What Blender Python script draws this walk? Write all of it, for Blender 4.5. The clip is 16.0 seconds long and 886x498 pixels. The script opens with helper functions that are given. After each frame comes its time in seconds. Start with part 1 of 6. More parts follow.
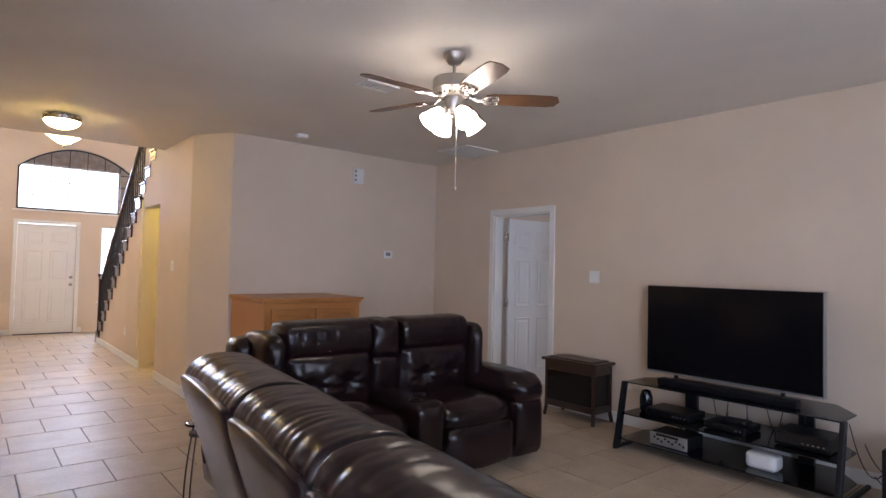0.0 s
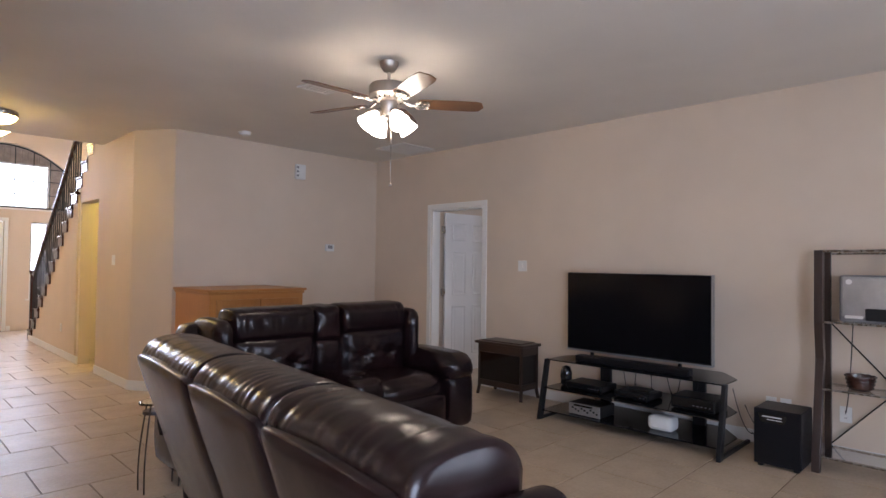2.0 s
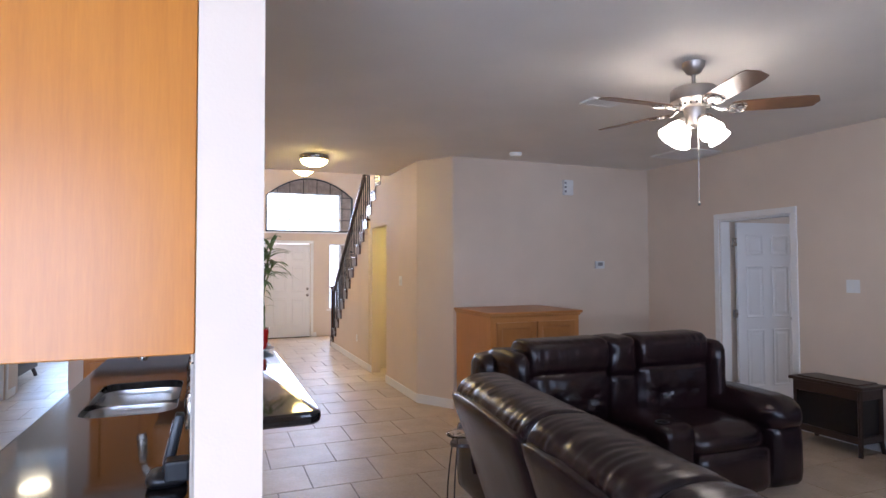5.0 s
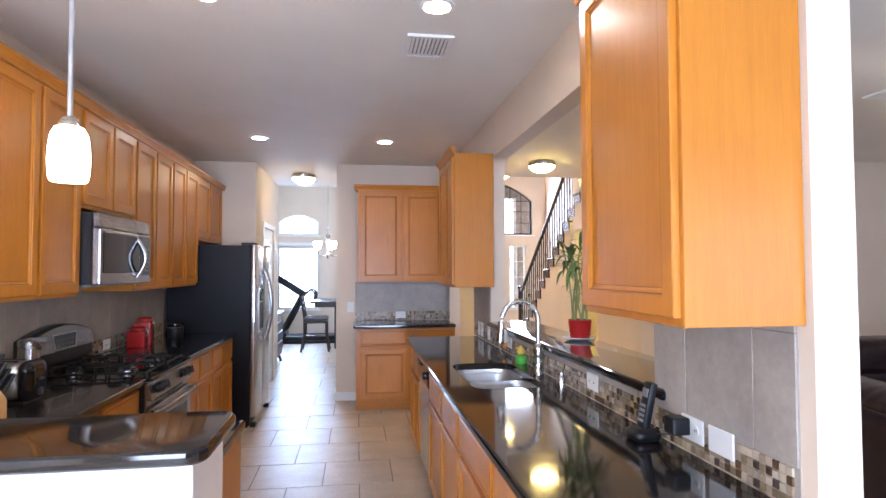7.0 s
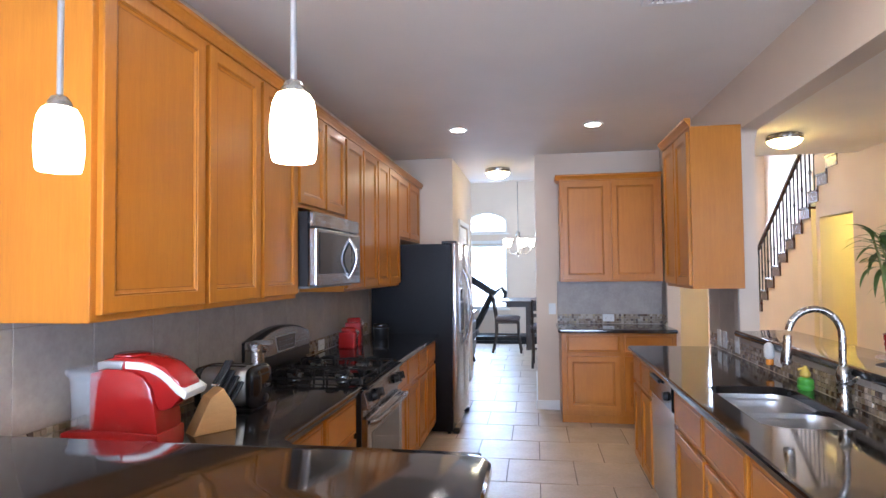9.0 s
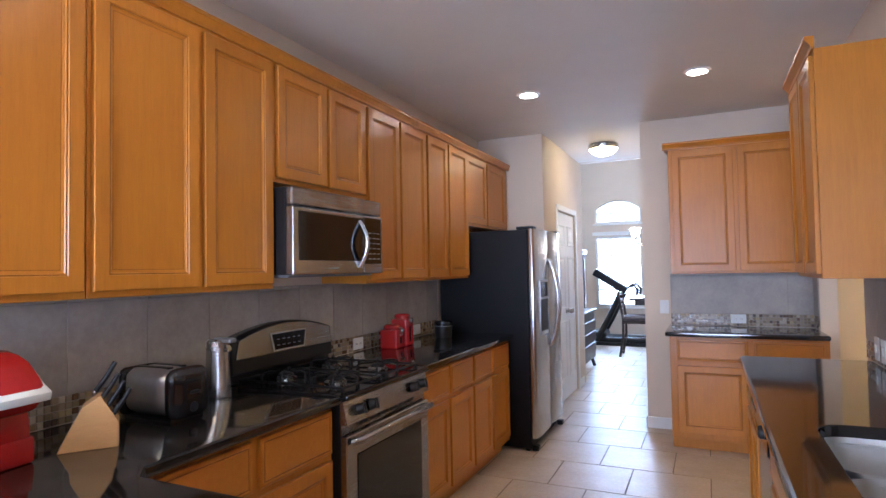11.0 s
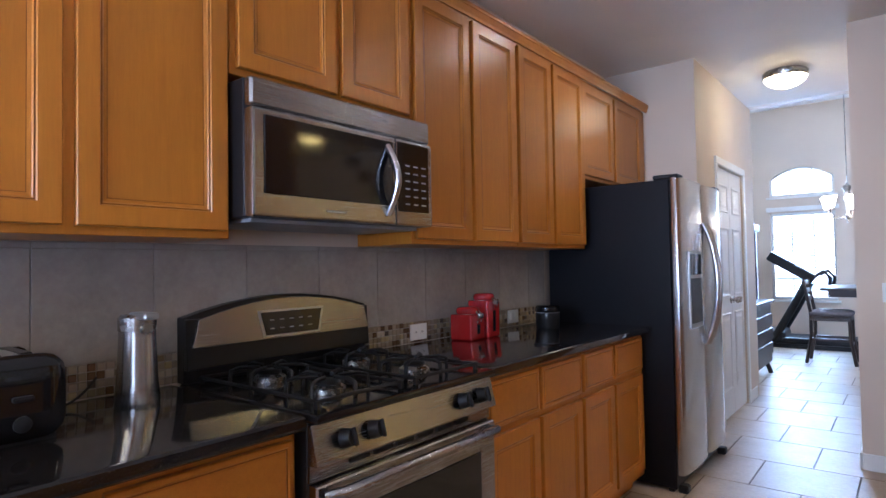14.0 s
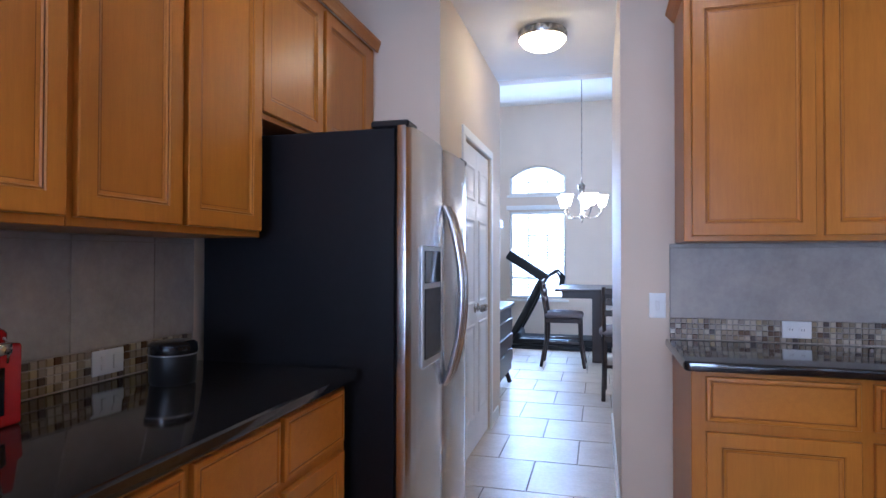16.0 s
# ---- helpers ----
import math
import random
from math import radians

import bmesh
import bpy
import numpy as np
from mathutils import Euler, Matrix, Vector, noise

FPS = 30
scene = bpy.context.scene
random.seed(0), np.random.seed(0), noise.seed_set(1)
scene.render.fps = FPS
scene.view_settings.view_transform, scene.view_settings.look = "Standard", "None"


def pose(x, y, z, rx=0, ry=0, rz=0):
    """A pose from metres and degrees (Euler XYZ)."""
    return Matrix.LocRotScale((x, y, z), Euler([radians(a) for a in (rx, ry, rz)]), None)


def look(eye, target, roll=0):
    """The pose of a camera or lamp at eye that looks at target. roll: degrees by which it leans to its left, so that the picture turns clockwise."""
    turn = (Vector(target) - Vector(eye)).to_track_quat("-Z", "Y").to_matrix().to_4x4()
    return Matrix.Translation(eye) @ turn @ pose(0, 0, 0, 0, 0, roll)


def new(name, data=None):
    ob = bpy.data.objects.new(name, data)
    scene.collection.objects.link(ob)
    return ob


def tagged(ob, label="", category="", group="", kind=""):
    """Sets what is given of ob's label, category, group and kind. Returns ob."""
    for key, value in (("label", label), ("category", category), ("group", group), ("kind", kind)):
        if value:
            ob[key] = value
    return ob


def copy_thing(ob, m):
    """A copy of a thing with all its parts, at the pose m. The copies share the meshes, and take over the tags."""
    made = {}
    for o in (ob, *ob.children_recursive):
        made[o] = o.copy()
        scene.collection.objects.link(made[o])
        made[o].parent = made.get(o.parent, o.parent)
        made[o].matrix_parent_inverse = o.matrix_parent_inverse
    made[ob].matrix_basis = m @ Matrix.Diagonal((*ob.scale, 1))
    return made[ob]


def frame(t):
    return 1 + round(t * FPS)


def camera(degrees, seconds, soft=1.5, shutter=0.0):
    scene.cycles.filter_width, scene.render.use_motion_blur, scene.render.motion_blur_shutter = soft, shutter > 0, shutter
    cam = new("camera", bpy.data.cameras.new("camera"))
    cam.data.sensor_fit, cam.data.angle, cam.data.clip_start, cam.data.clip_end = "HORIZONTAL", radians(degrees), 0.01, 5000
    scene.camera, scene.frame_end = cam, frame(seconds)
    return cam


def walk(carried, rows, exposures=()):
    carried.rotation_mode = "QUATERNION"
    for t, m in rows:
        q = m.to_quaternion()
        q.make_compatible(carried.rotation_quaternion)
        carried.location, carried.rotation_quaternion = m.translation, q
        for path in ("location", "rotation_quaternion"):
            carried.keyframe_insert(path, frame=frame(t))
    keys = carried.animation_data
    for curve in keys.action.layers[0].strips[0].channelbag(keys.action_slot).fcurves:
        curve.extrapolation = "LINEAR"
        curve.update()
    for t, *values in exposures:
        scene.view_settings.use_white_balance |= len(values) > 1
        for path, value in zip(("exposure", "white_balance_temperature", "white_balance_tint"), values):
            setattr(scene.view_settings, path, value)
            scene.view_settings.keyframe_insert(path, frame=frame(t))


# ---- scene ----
cam = camera(75.1, 16.0)
PATH = [
    (0, (3.266, -0.55, 1.417), (4.545, 0.987, 1.482), 1.3),
    (0.5, (3.152, -0.676, 1.407), (4.505, 0.795, 1.47), 1.2),
    (1, (3.091, -0.785, 1.398), (4.465, 0.667, 1.456), 1.0),
    (1.5, (3.058, -0.859, 1.39), (4.459, 0.567, 1.443), 0.8),
    (2, (3.058, -0.88, 1.374), (4.479, 0.526, 1.425), 0.7),
    (2.5, (3.094, -0.806, 1.372), (4.526, 0.59, 1.417), 0.7),
    (3, (3.197, -0.554, 1.435), (4.627, 0.844, 1.473), 0.6),
    (3.5, (3.255, -0.39, 1.467), (4.649, 1.044, 1.504), 0.5),
    (4, (3.246, -0.331, 1.502), (4.491, 1.234, 1.542), 0.3),
    (4.5, (3.138, -0.314, 1.525), (4.104, 1.437, 1.566), -0.3),
    (5, (2.915, -0.455, 1.535), (3.657, 1.402, 1.599), -0.2),
    (5.2, (2.798, -0.492, 1.525), (3.486, 1.385, 1.594), -0.1),
    (7.3, (1.714, -0.522, 1.51), (1.915, 1.467, 1.583), -0.3),
    (7.5, (1.658, -0.467, 1.509), (1.785, 1.528, 1.582), -0.4),
    (8, (1.552, -0.33, 1.528), (1.472, 1.667, 1.598), -0.5),
    (8.5, (1.519, -0.169, 1.514), (1.297, 1.817, 1.586), -0.6),
    (9, (1.564, -0.023, 1.519), (1.251, 1.952, 1.589), -0.6),
    (9.2, (1.617, 0.081, 1.502), (1.268, 2.049, 1.574), -0.6),
    (11.3, (2.125, 0.93, 1.423), (1.223, 2.714, 1.502), -1.2),
    (11.5, (2.138, 1.003, 1.383), (1.194, 2.764, 1.469), -1.3),
    (12, (2.196, 1.141, 1.315), (1.181, 2.863, 1.398), -1.2),
    (12.5, (2.13, 1.333, 1.269), (1.079, 3.033, 1.345), -1.1),
    (13, (2.024, 1.506, 1.27), (0.91, 3.165, 1.336), -1.1),
    (13.5, (1.901, 1.754, 1.281), (0.687, 3.343, 1.345), -1.1),
    (14, (1.844, 1.962, 1.286), (0.586, 3.515, 1.345), -1.0),
    (14.5, (1.744, 2.279, 1.304), (0.494, 3.84, 1.355), -0.9),
    (15, (1.66, 2.596, 1.31), (0.574, 4.275, 1.348), -0.3),
    (15.5, (1.574, 3.042, 1.324), (0.765, 4.871, 1.355), -0.3),
    (16, (1.48, 3.412, 1.305), (0.956, 5.342, 1.335), 0.1),
]
LIGHTING = [(0.0, 0.09, 5700, 20.0), (2.0, 0.10, 5880, 20.0), (4.4, 0.12, 5660, 19.6), (5.2, 0.13, 5300, 19.5), (7.3, 0.70, 5560, 17.0), (9.2, 0.64, 5420, 16.0), (11.3, 0.56, 5400, 19.0), (14.0, 0.47, 5080, 18.0), (16.0, 0.38, 4900, 18.5)]
walk(cam, [(t, look(eye, target, roll)) for t, eye, target, roll in PATH], LIGHTING)

# ---- world and light ----
world = bpy.data.worlds.new("world")
scene.world = world
world.use_nodes = True
wn = world.node_tree
sky = wn.nodes.new("ShaderNodeTexSky")
sky.sky_type = "NISHITA"
sky.sun_disc = False
sky.sun_elevation = radians(42)
sky.sun_rotation = radians(200)
wn.links.new(sky.outputs[0], wn.nodes["Background"].inputs[0])
wn.nodes["Background"].inputs[1].default_value = 0.12
sun = new("sun", bpy.data.lights.new("sun", "SUN"))
sun.data.energy, sun.data.angle, sun.data.color = 3.0, radians(0.5), (1.0, 0.95, 0.88)
sun.matrix_world = pose(0, 0, 20, 48, 0, 160)


def window_light(name, x, y, z, w, h, rx, rz, watts, color=(0.72, 0.84, 1.0)):
    """Sky light that comes in through a window's opening."""
    la = bpy.data.lights.new(name, "AREA")
    la.shape, la.size, la.size_y, la.energy, la.color = "RECTANGLE", w, h, watts, color
    ob = new(name, la)
    ob.matrix_world = pose(x, y, z, rx, 0, rz)
    return ob


def bulb(name, x, y, z, watts, color, size=0.06):
    la = bpy.data.lights.new(name, "POINT")
    la.energy, la.color, la.shadow_soft_size = watts, color, size
    ob = new(name, la)
    ob.location = (x, y, z)
    return ob


WARM = (1.0, 0.72, 0.42)
YELLOW = (0.92, 0.84, 0.16)
window_light("window_light_south", 5.6, -3.14, 1.45, 2.6, 1.5, 90, 0, 22)
window_light("window_light_breakfast", 1.4, -3.14, 1.25, 1.9, 2.0, 90, 0, 172)
window_light("window_light_front", 4.95, 12.55, 2.9, 1.8, 1.0, -90, 0, 88)
window_light("window_light_side", 5.55, 12.55, 1.35, 0.38, 1.4, -90, 0, 30)
window_light("window_light_dining", 0.53, 12.42, 1.6, 0.8, 1.9, -90, 0, 115, (0.55, 0.76, 1.0))
window_light("window_light_dining_east", 3.3, 10.6, 1.6, 1.2, 1.6, 90, 90, 70, (0.55, 0.76, 1.0))
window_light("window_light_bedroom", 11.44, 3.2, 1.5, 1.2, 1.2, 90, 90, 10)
bulb("side_hall_bulb", 6.1, 7.35, 2.5, 32, YELLOW)

# ---- materials ----


class Nodes:
    """A small helper round one node tree."""

    def __init__(self, name):
        self.m = bpy.data.materials.new(name)
        self.m.use_nodes = True
        self.t = self.m.node_tree
        self.b = self.t.nodes["Principled BSDF"]
        self.co = self.t.nodes.new("ShaderNodeTexCoord").outputs["Object"]

    def put(self, kind, **sockets):
        n = self.t.nodes.new(kind)
        for k, v in sockets.items():
            self.set(n.inputs[k.replace("_", " ")], v)
        return n

    def set(self, sock, v):
        if isinstance(v, bpy.types.NodeSocket):
            self.t.links.new(v, sock)
        else:
            sock.default_value = v

    def noise(self, scale, detail=4.0, rough=0.55, stretch=None, distort=0.0):
        co = self.co
        if stretch:
            mp = self.put("ShaderNodeMapping", Vector=co)
            mp.inputs["Scale"].default_value = stretch
            co = mp.outputs[0]
        return self.put("ShaderNodeTexNoise", Vector=co, Scale=scale, Detail=detail, Roughness=rough, Distortion=distort).outputs[0]

    def ramp(self, fac, lo, hi, a=0.3, b=0.7):
        r = self.put("ShaderNodeValToRGB", Fac=fac)
        r.color_ramp.elements[0].position, r.color_ramp.elements[0].color = a, (*lo, 1)
        r.color_ramp.elements[1].position, r.color_ramp.elements[1].color = b, (*hi, 1)
        return r.outputs[0]

    def mix(self, fac, a, b, blend="MIX"):
        n = self.t.nodes.new("ShaderNodeMix")
        n.data_type, n.blend_type = "RGBA", blend
        self.set(n.inputs[0], fac)
        self.set(n.inputs[6], a)
        self.set(n.inputs[7], b)
        return n.outputs[2]

    def range(self, fac, lo, hi):
        n = self.put("ShaderNodeMapRange", Value=fac)
        n.inputs["To Min"].default_value, n.inputs["To Max"].default_value = lo, hi
        return n.outputs[0]

    def bump(self, height, strength, dist=0.002, normal=None):
        n = self.put("ShaderNodeBump", Height=height, Strength=strength, Distance=dist)
        if normal is not None:
            self.set(n.inputs["Normal"], normal)
        return n.outputs[0]

    def out(self, color=None, rough=None, normal=None, metal=None, **more):
        for k, v in (("Base Color", color), ("Roughness", rough), ("Normal", normal), ("Metallic", metal)):
            if v is not None:
                self.set(self.b.inputs[k], v if not isinstance(v, tuple) else (*v, 1)[:4])
        for k, v in more.items():
            self.set(self.b.inputs[k.replace("_", " ")], v)
        return self.m


def shade(c, k):
    return tuple(min(1.0, v * k) for v in c)


def paint(name, c, rough=0.6, peel=0.25, spread=0.06, scale=130):
    n = Nodes(name)
    big = n.noise(1.3, 3)
    col = n.ramp(big, shade(c, 1 - spread), shade(c, 1 + spread * 0.5))
    peelh = n.noise(scale, 2, 0.5)
    return n.out(col, n.range(n.noise(9), rough - 0.06, rough + 0.08), n.bump(peelh, peel, 0.0015))


def plain(name, c, rough=0.4, metal=0.0, spread=0.08, bump=0.05, scale=40, **more):
    n = Nodes(name)
    col = n.ramp(n.noise(scale * 0.3), shade(c, 1 - spread), shade(c, 1 + spread))
    return n.out(col, n.range(n.noise(scale), max(0.02, rough - 0.06), rough + 0.08), n.bump(n.noise(scale * 4, 2), bump, 0.001), metal, **more)


def wood(name, dark, light, rough=0.32, stretch=(16, 16, 1.4), bump=0.08, coat=0.25, rnd=0.12):
    n = Nodes(name)
    grain = n.noise(3.2, 6, 0.6, stretch, 0.2)
    fine = n.noise(14, 3, 0.6, stretch)
    blotch = n.noise(1.6, 3)
    col = n.ramp(grain, dark, light, 0.15, 0.85)
    col = n.mix(0.18, col, n.ramp(fine, shade(dark, 0.8), shade(light, 1.08)))
    col = n.mix(0.35, col, n.ramp(blotch, shade(dark, 0.92), shade(light, 1.05)))
    info = n.t.nodes.new("ShaderNodeObjectInfo")
    hsv = n.put("ShaderNodeHueSaturation", Color=col)
    n.set(hsv.inputs["Value"], n.range(info.outputs["Random"], 1 - rnd, 1 + rnd))
    return n.out(hsv.outputs[0], n.range(n.noise(1.5), rough - 0.03, rough + 0.04), n.bump(grain, bump, 0.002) if bump else None, Specular_IOR_Level=0.5 if coat else 0.36, Coat_Weight=coat, Coat_Roughness=0.22)


def steel(name, c=(0.55, 0.54, 0.52), rough=0.28, stretch=(1, 1, 90), bump=0.03, spread=0.08):
    n = Nodes(name)
    brush = n.noise(6, 3, 0.6, stretch)
    smudge = n.noise(3.5, 4)
    k = spread / 0.08
    r = n.mix(0.5, n.range(brush, rough - 0.08 * k, rough + 0.1 * k), n.range(smudge, rough - 0.06 * k, rough + 0.08 * k))
    return n.out(n.ramp(brush, shade(c, 1 - spread), shade(c, 1 + spread * 0.6)), r, n.bump(brush, bump, 0.001) if bump else None, 1.0)


def granite(name):
    n = Nodes(name)
    fl = n.put("ShaderNodeTexVoronoi", Vector=n.co, Scale=260.0).outputs["Distance"]
    sp = n.ramp(n.noise(420, 2), (0.006, 0.006, 0.007), (0.13, 0.085, 0.055), 0.50, 0.72)
    col = n.mix(n.ramp(fl, (0, 0, 0), (1, 1, 1), 0.1, 0.5), sp, (0.011, 0.010, 0.010, 1))
    return n.out(col, n.range(n.noise(5), 0.05, 0.11), None, None, Coat_Weight=0.3, Coat_Roughness=0.04)


def leather(name, c):
    n = Nodes(name)
    mott = n.noise(7, 4)
    cells = n.put("ShaderNodeTexVoronoi", Vector=n.co, Scale=300.0).outputs["Distance"]
    wr = n.noise(6.5, 5, 0.62, (1.0, 1.0, 0.5), 1.6)
    fold = n.put("ShaderNodeMath", Value=n.noise(4.2, 3, 0.55, (1.0, 1.0, 0.7), 0.9))
    fold.operation = "SUBTRACT"
    fold.inputs[1].default_value = 0.5
    ridge = n.put("ShaderNodeMath", Value=fold.outputs[0])
    ridge.operation = "ABSOLUTE"
    col = n.ramp(mott, shade(c, 0.85), shade(c, 1.15))
    nb = n.bump(cells, 0.14, 0.001)
    nb = n.bump(wr, 0.13, 0.007, nb)
    nb = n.bump(ridge.outputs[0], 0.10, 0.012, nb)
    return n.out(col, n.range(n.noise(5), 0.21, 0.27), nb, None, Specular_IOR_Level=0.36)


def tile_stone(name, lo, hi, rough=0.3, rnd=0.1, scale=3.5, bump=0.06):
    n = Nodes(name)
    co = n.t.nodes.new("ShaderNodeNewGeometry").outputs["Position"]
    n.co = co
    cloud = n.noise(scale, 5, 0.6)
    speck = n.noise(45, 3)
    col = n.mix(0.25, n.ramp(cloud, lo, hi), n.ramp(speck, shade(lo, 0.85), shade(hi, 1.05)))
    info = n.t.nodes.new("ShaderNodeObjectInfo")
    hsv = n.put("ShaderNodeHueSaturation", Color=col)
    n.set(hsv.inputs["Value"], n.range(info.outputs["Random"], 1 - rnd, 1 + rnd))
    return n.out(hsv.outputs[0], n.range(n.noise(6), rough - 0.08, rough + 0.12), n.bump(speck, bump, 0.002))


def glow(name, c, strength):
    n = Nodes(name)
    return n.out((0.9, 0.88, 0.84), 0.25, None, None, Emission_Color=(*c, 1), Emission_Strength=strength)


def glass(name, tint=(1, 1, 1), rough=0.02):
    n = Nodes(name)
    return n.out(tint, rough, None, None, Transmission_Weight=1.0, IOR=1.45)


M_WALL = paint("wall_paint", (0.69, 0.573, 0.453))
M_CEIL = paint("ceiling_paint", (0.81, 0.765, 0.70), 0.75, 0.5, 0.05, 90)
M_TRIM = paint("trim_paint", (0.80, 0.79, 0.76), 0.35, 0.04, 0.03)
M_DOOR = paint("door_paint", (0.80, 0.79, 0.78), 0.38, 0.06, 0.03)
M_FLOOR = tile_stone("floor_tile", (0.40, 0.305, 0.205), (0.55, 0.44, 0.32), 0.40, 0.06)
M_GROUT = paint("grout", (0.22, 0.17, 0.13), 0.85, 0.3)
M_SPLASH = tile_stone("splash_tile", (0.30, 0.265, 0.23), (0.43, 0.385, 0.335), 0.42, 0.06, 6)
M_MAPLE = wood("honey_maple", (0.362, 0.121, 0.010), (0.548, 0.212, 0.019), 0.31, (15, 15, 1.2), 0.0, 0.0, 0.05)
M_MAPLE_H = wood("honey_maple_rails", (0.362, 0.121, 0.010), (0.548, 0.212, 0.019), 0.31, (15, 1.2, 15), 0.0, 0.0, 0.05)
# darker maple for the thin rings along door and drawer grooves
M_MAPLE_DARK = wood("dark_maple", (0.19, 0.060, 0.007), (0.27, 0.088, 0.010), 0.36, (15, 15, 1.2), 0.0, 0.0, 0.05)
M_OAK = wood("armoire_oak", (0.38, 0.145, 0.03), (0.54, 0.245, 0.065), 0.42, (18, 18, 1.2), 0.14, 0.1)
M_ESPRESSO = wood("espresso_wood", (0.018, 0.010, 0.008), (0.045, 0.024, 0.016), 0.38, (16, 16, 1.4), 0.06, 0.15)
M_FANWOOD = wood("fan_blade_wood", (0.10, 0.045, 0.02), (0.22, 0.11, 0.05), 0.35, (3, 16, 16))
M_BUTCHER = wood("knife_block_wood", (0.46, 0.24, 0.08), (0.62, 0.36, 0.14), 0.45, (16, 3, 16), 0.05, 0.1)
M_TREADWOOD = wood("stair_wood", (0.030, 0.010, 0.007), (0.075, 0.028, 0.018), 0.25, (16, 16, 2), 0.05, 0.4)
M_GRANITE = granite("black_granite")
M_STEEL = steel("brushed_steel", (0.56, 0.56, 0.57), 0.22)
M_STEEL_H = steel("brushed_steel_across", (0.335, 0.335, 0.34), 0.27, (0.8, 160, 160), 0.0, 0.014)
M_NICKEL = plain("brushed_nickel", (0.42, 0.40, 0.37), 0.26, 1.0)
M_SINK = plain("satin_sink_steel", (0.62, 0.62, 0.62), 0.36, 1.0, 0.06, 0.04, 60)
M_PEWTER = plain("fan_pewter", (0.42, 0.38, 0.34), 0.38, 0.85)
M_BLACK = plain("black_plastic", (0.009, 0.009, 0.010), 0.35, Specular_IOR_Level=0.35)
M_BLACKGLOSS = plain("black_gloss", (0.008, 0.008, 0.009), 0.08, 0, 0.05, 0.0)
M_BLACKTEX = plain("black_textured_panel", (0.007, 0.007, 0.009), 0.4, 0, 0.1, 0.25, 120, Specular_IOR_Level=0.22)
M_IRON = plain("black_iron", (0.014, 0.013, 0.012), 0.5, 0.4)
M_SCREEN = plain("tv_screen", (0.004, 0.004, 0.005), 0.16, 0, 0.02, 0.0)
M_LEATHER = leather("brown_leather", (0.0112, 0.0048, 0.0058))
M_RED = plain("red_ceramic", (0.36, 0.013, 0.012), 0.16, 0, 0.06, 0.02)
M_WHITE = plain("white_plastic", (0.78, 0.78, 0.76), 0.35, 0, 0.03, 0.02)
M_GREY = plain("grey_plastic", (0.24, 0.24, 0.245), 0.4)
M_SILVER = plain("silver_plastic", (0.42, 0.42, 0.42), 0.3, 0.7)
M_GLASS = glass("clear_glass")
M_CLEAR = plain("clear_plastic", (0.80, 0.83, 0.86), 0.08, 0, 0.03, 0.0, 40, Alpha=0.13)
M_FROST = plain("frosted_plastic", (0.62, 0.63, 0.65), 0.35, 0, 0.03, 0.02, 40, Alpha=0.35)
M_SMOKE = plain("black_glass", (0.006, 0.006, 0.007), 0.05, 0, 0.02, 0.0)
M_PANE = glass("window_glass")
M_LEAF = plain("leaf", (0.10, 0.17, 0.045), 0.4, 0, 0.4, 0.1, 30)
M_STALK = plain("stalk", (0.20, 0.24, 0.09), 0.5, 0, 0.3, 0.1, 60)
M_BRICK = plain("outside_brick", (0.42, 0.33, 0.27), 0.85, 0, 0.25, 0.4, 30)
M_GRASS = plain("lawn", (0.10, 0.14, 0.05), 0.9, 0, 0.4, 0.5, 6)
M_SHADE = glow("lamp_shade_white", (1.0, 0.84, 0.60), 18.0)
M_SHADE_HALL = glow("lamp_shade_hall", (1.0, 0.80, 0.44), 19.0)
M_SHADE_WARM = glow("lamp_shade_warm", (1.0, 0.68, 0.18), 48.0)
M_DAY = glow("daylight_backdrop", (0.86, 0.94, 1.0), 3.2)
M_CAN = glow("downlight_glass", (1.0, 0.89, 0.72), 115.0)
M_PENDANT = glow("pendant_glass", (1.0, 0.78, 0.42), 30.0)

# ---- building helpers ----


def bm_box(x0, x1, y0, y1, z0, z1, bev=0.0, seg=1):
    bm = bmesh.new()
    bmesh.ops.create_cube(bm, size=1.0)
    bmesh.ops.transform(bm, matrix=Matrix.LocRotScale(((x0 + x1) / 2, (y0 + y1) / 2, (z0 + z1) / 2), None, (abs(x1 - x0), abs(y1 - y0), abs(z1 - z0))), verts=bm.verts)
    if bev:
        bmesh.ops.bevel(bm, geom=bm.edges[:], offset=bev, segments=seg, profile=0.6, affect="EDGES")
    return bm


def join(*bms):
    out = bms[0]
    for b in bms[1:]:
        me = bpy.data.meshes.new("tmp")
        b.to_mesh(me)
        b.free()
        out.from_mesh(me)
        bpy.data.meshes.remove(me)
    return out


def moved(bm, m):
    bmesh.ops.transform(bm, matrix=m, verts=bm.verts)
    return bm


def bm_lathe(profile, seg=24, caps=True):
    """A turned shape round z; profile: (radius, z) from bottom to top."""
    bm = bmesh.new()
    rings = []
    for r, z in profile:
        rings.append([bm.verts.new((r * math.cos(2 * math.pi * i / seg), r * math.sin(2 * math.pi * i / seg), z)) for i in range(seg)])
    for a, b in zip(rings, rings[1:]):
        for i in range(seg):
            j = (i + 1) % seg
            bm.faces.new((a[i], a[j], b[j], b[i]))
    if caps:
        bm.faces.new(rings[0][::-1])
        bm.faces.new(rings[-1])
    return bm


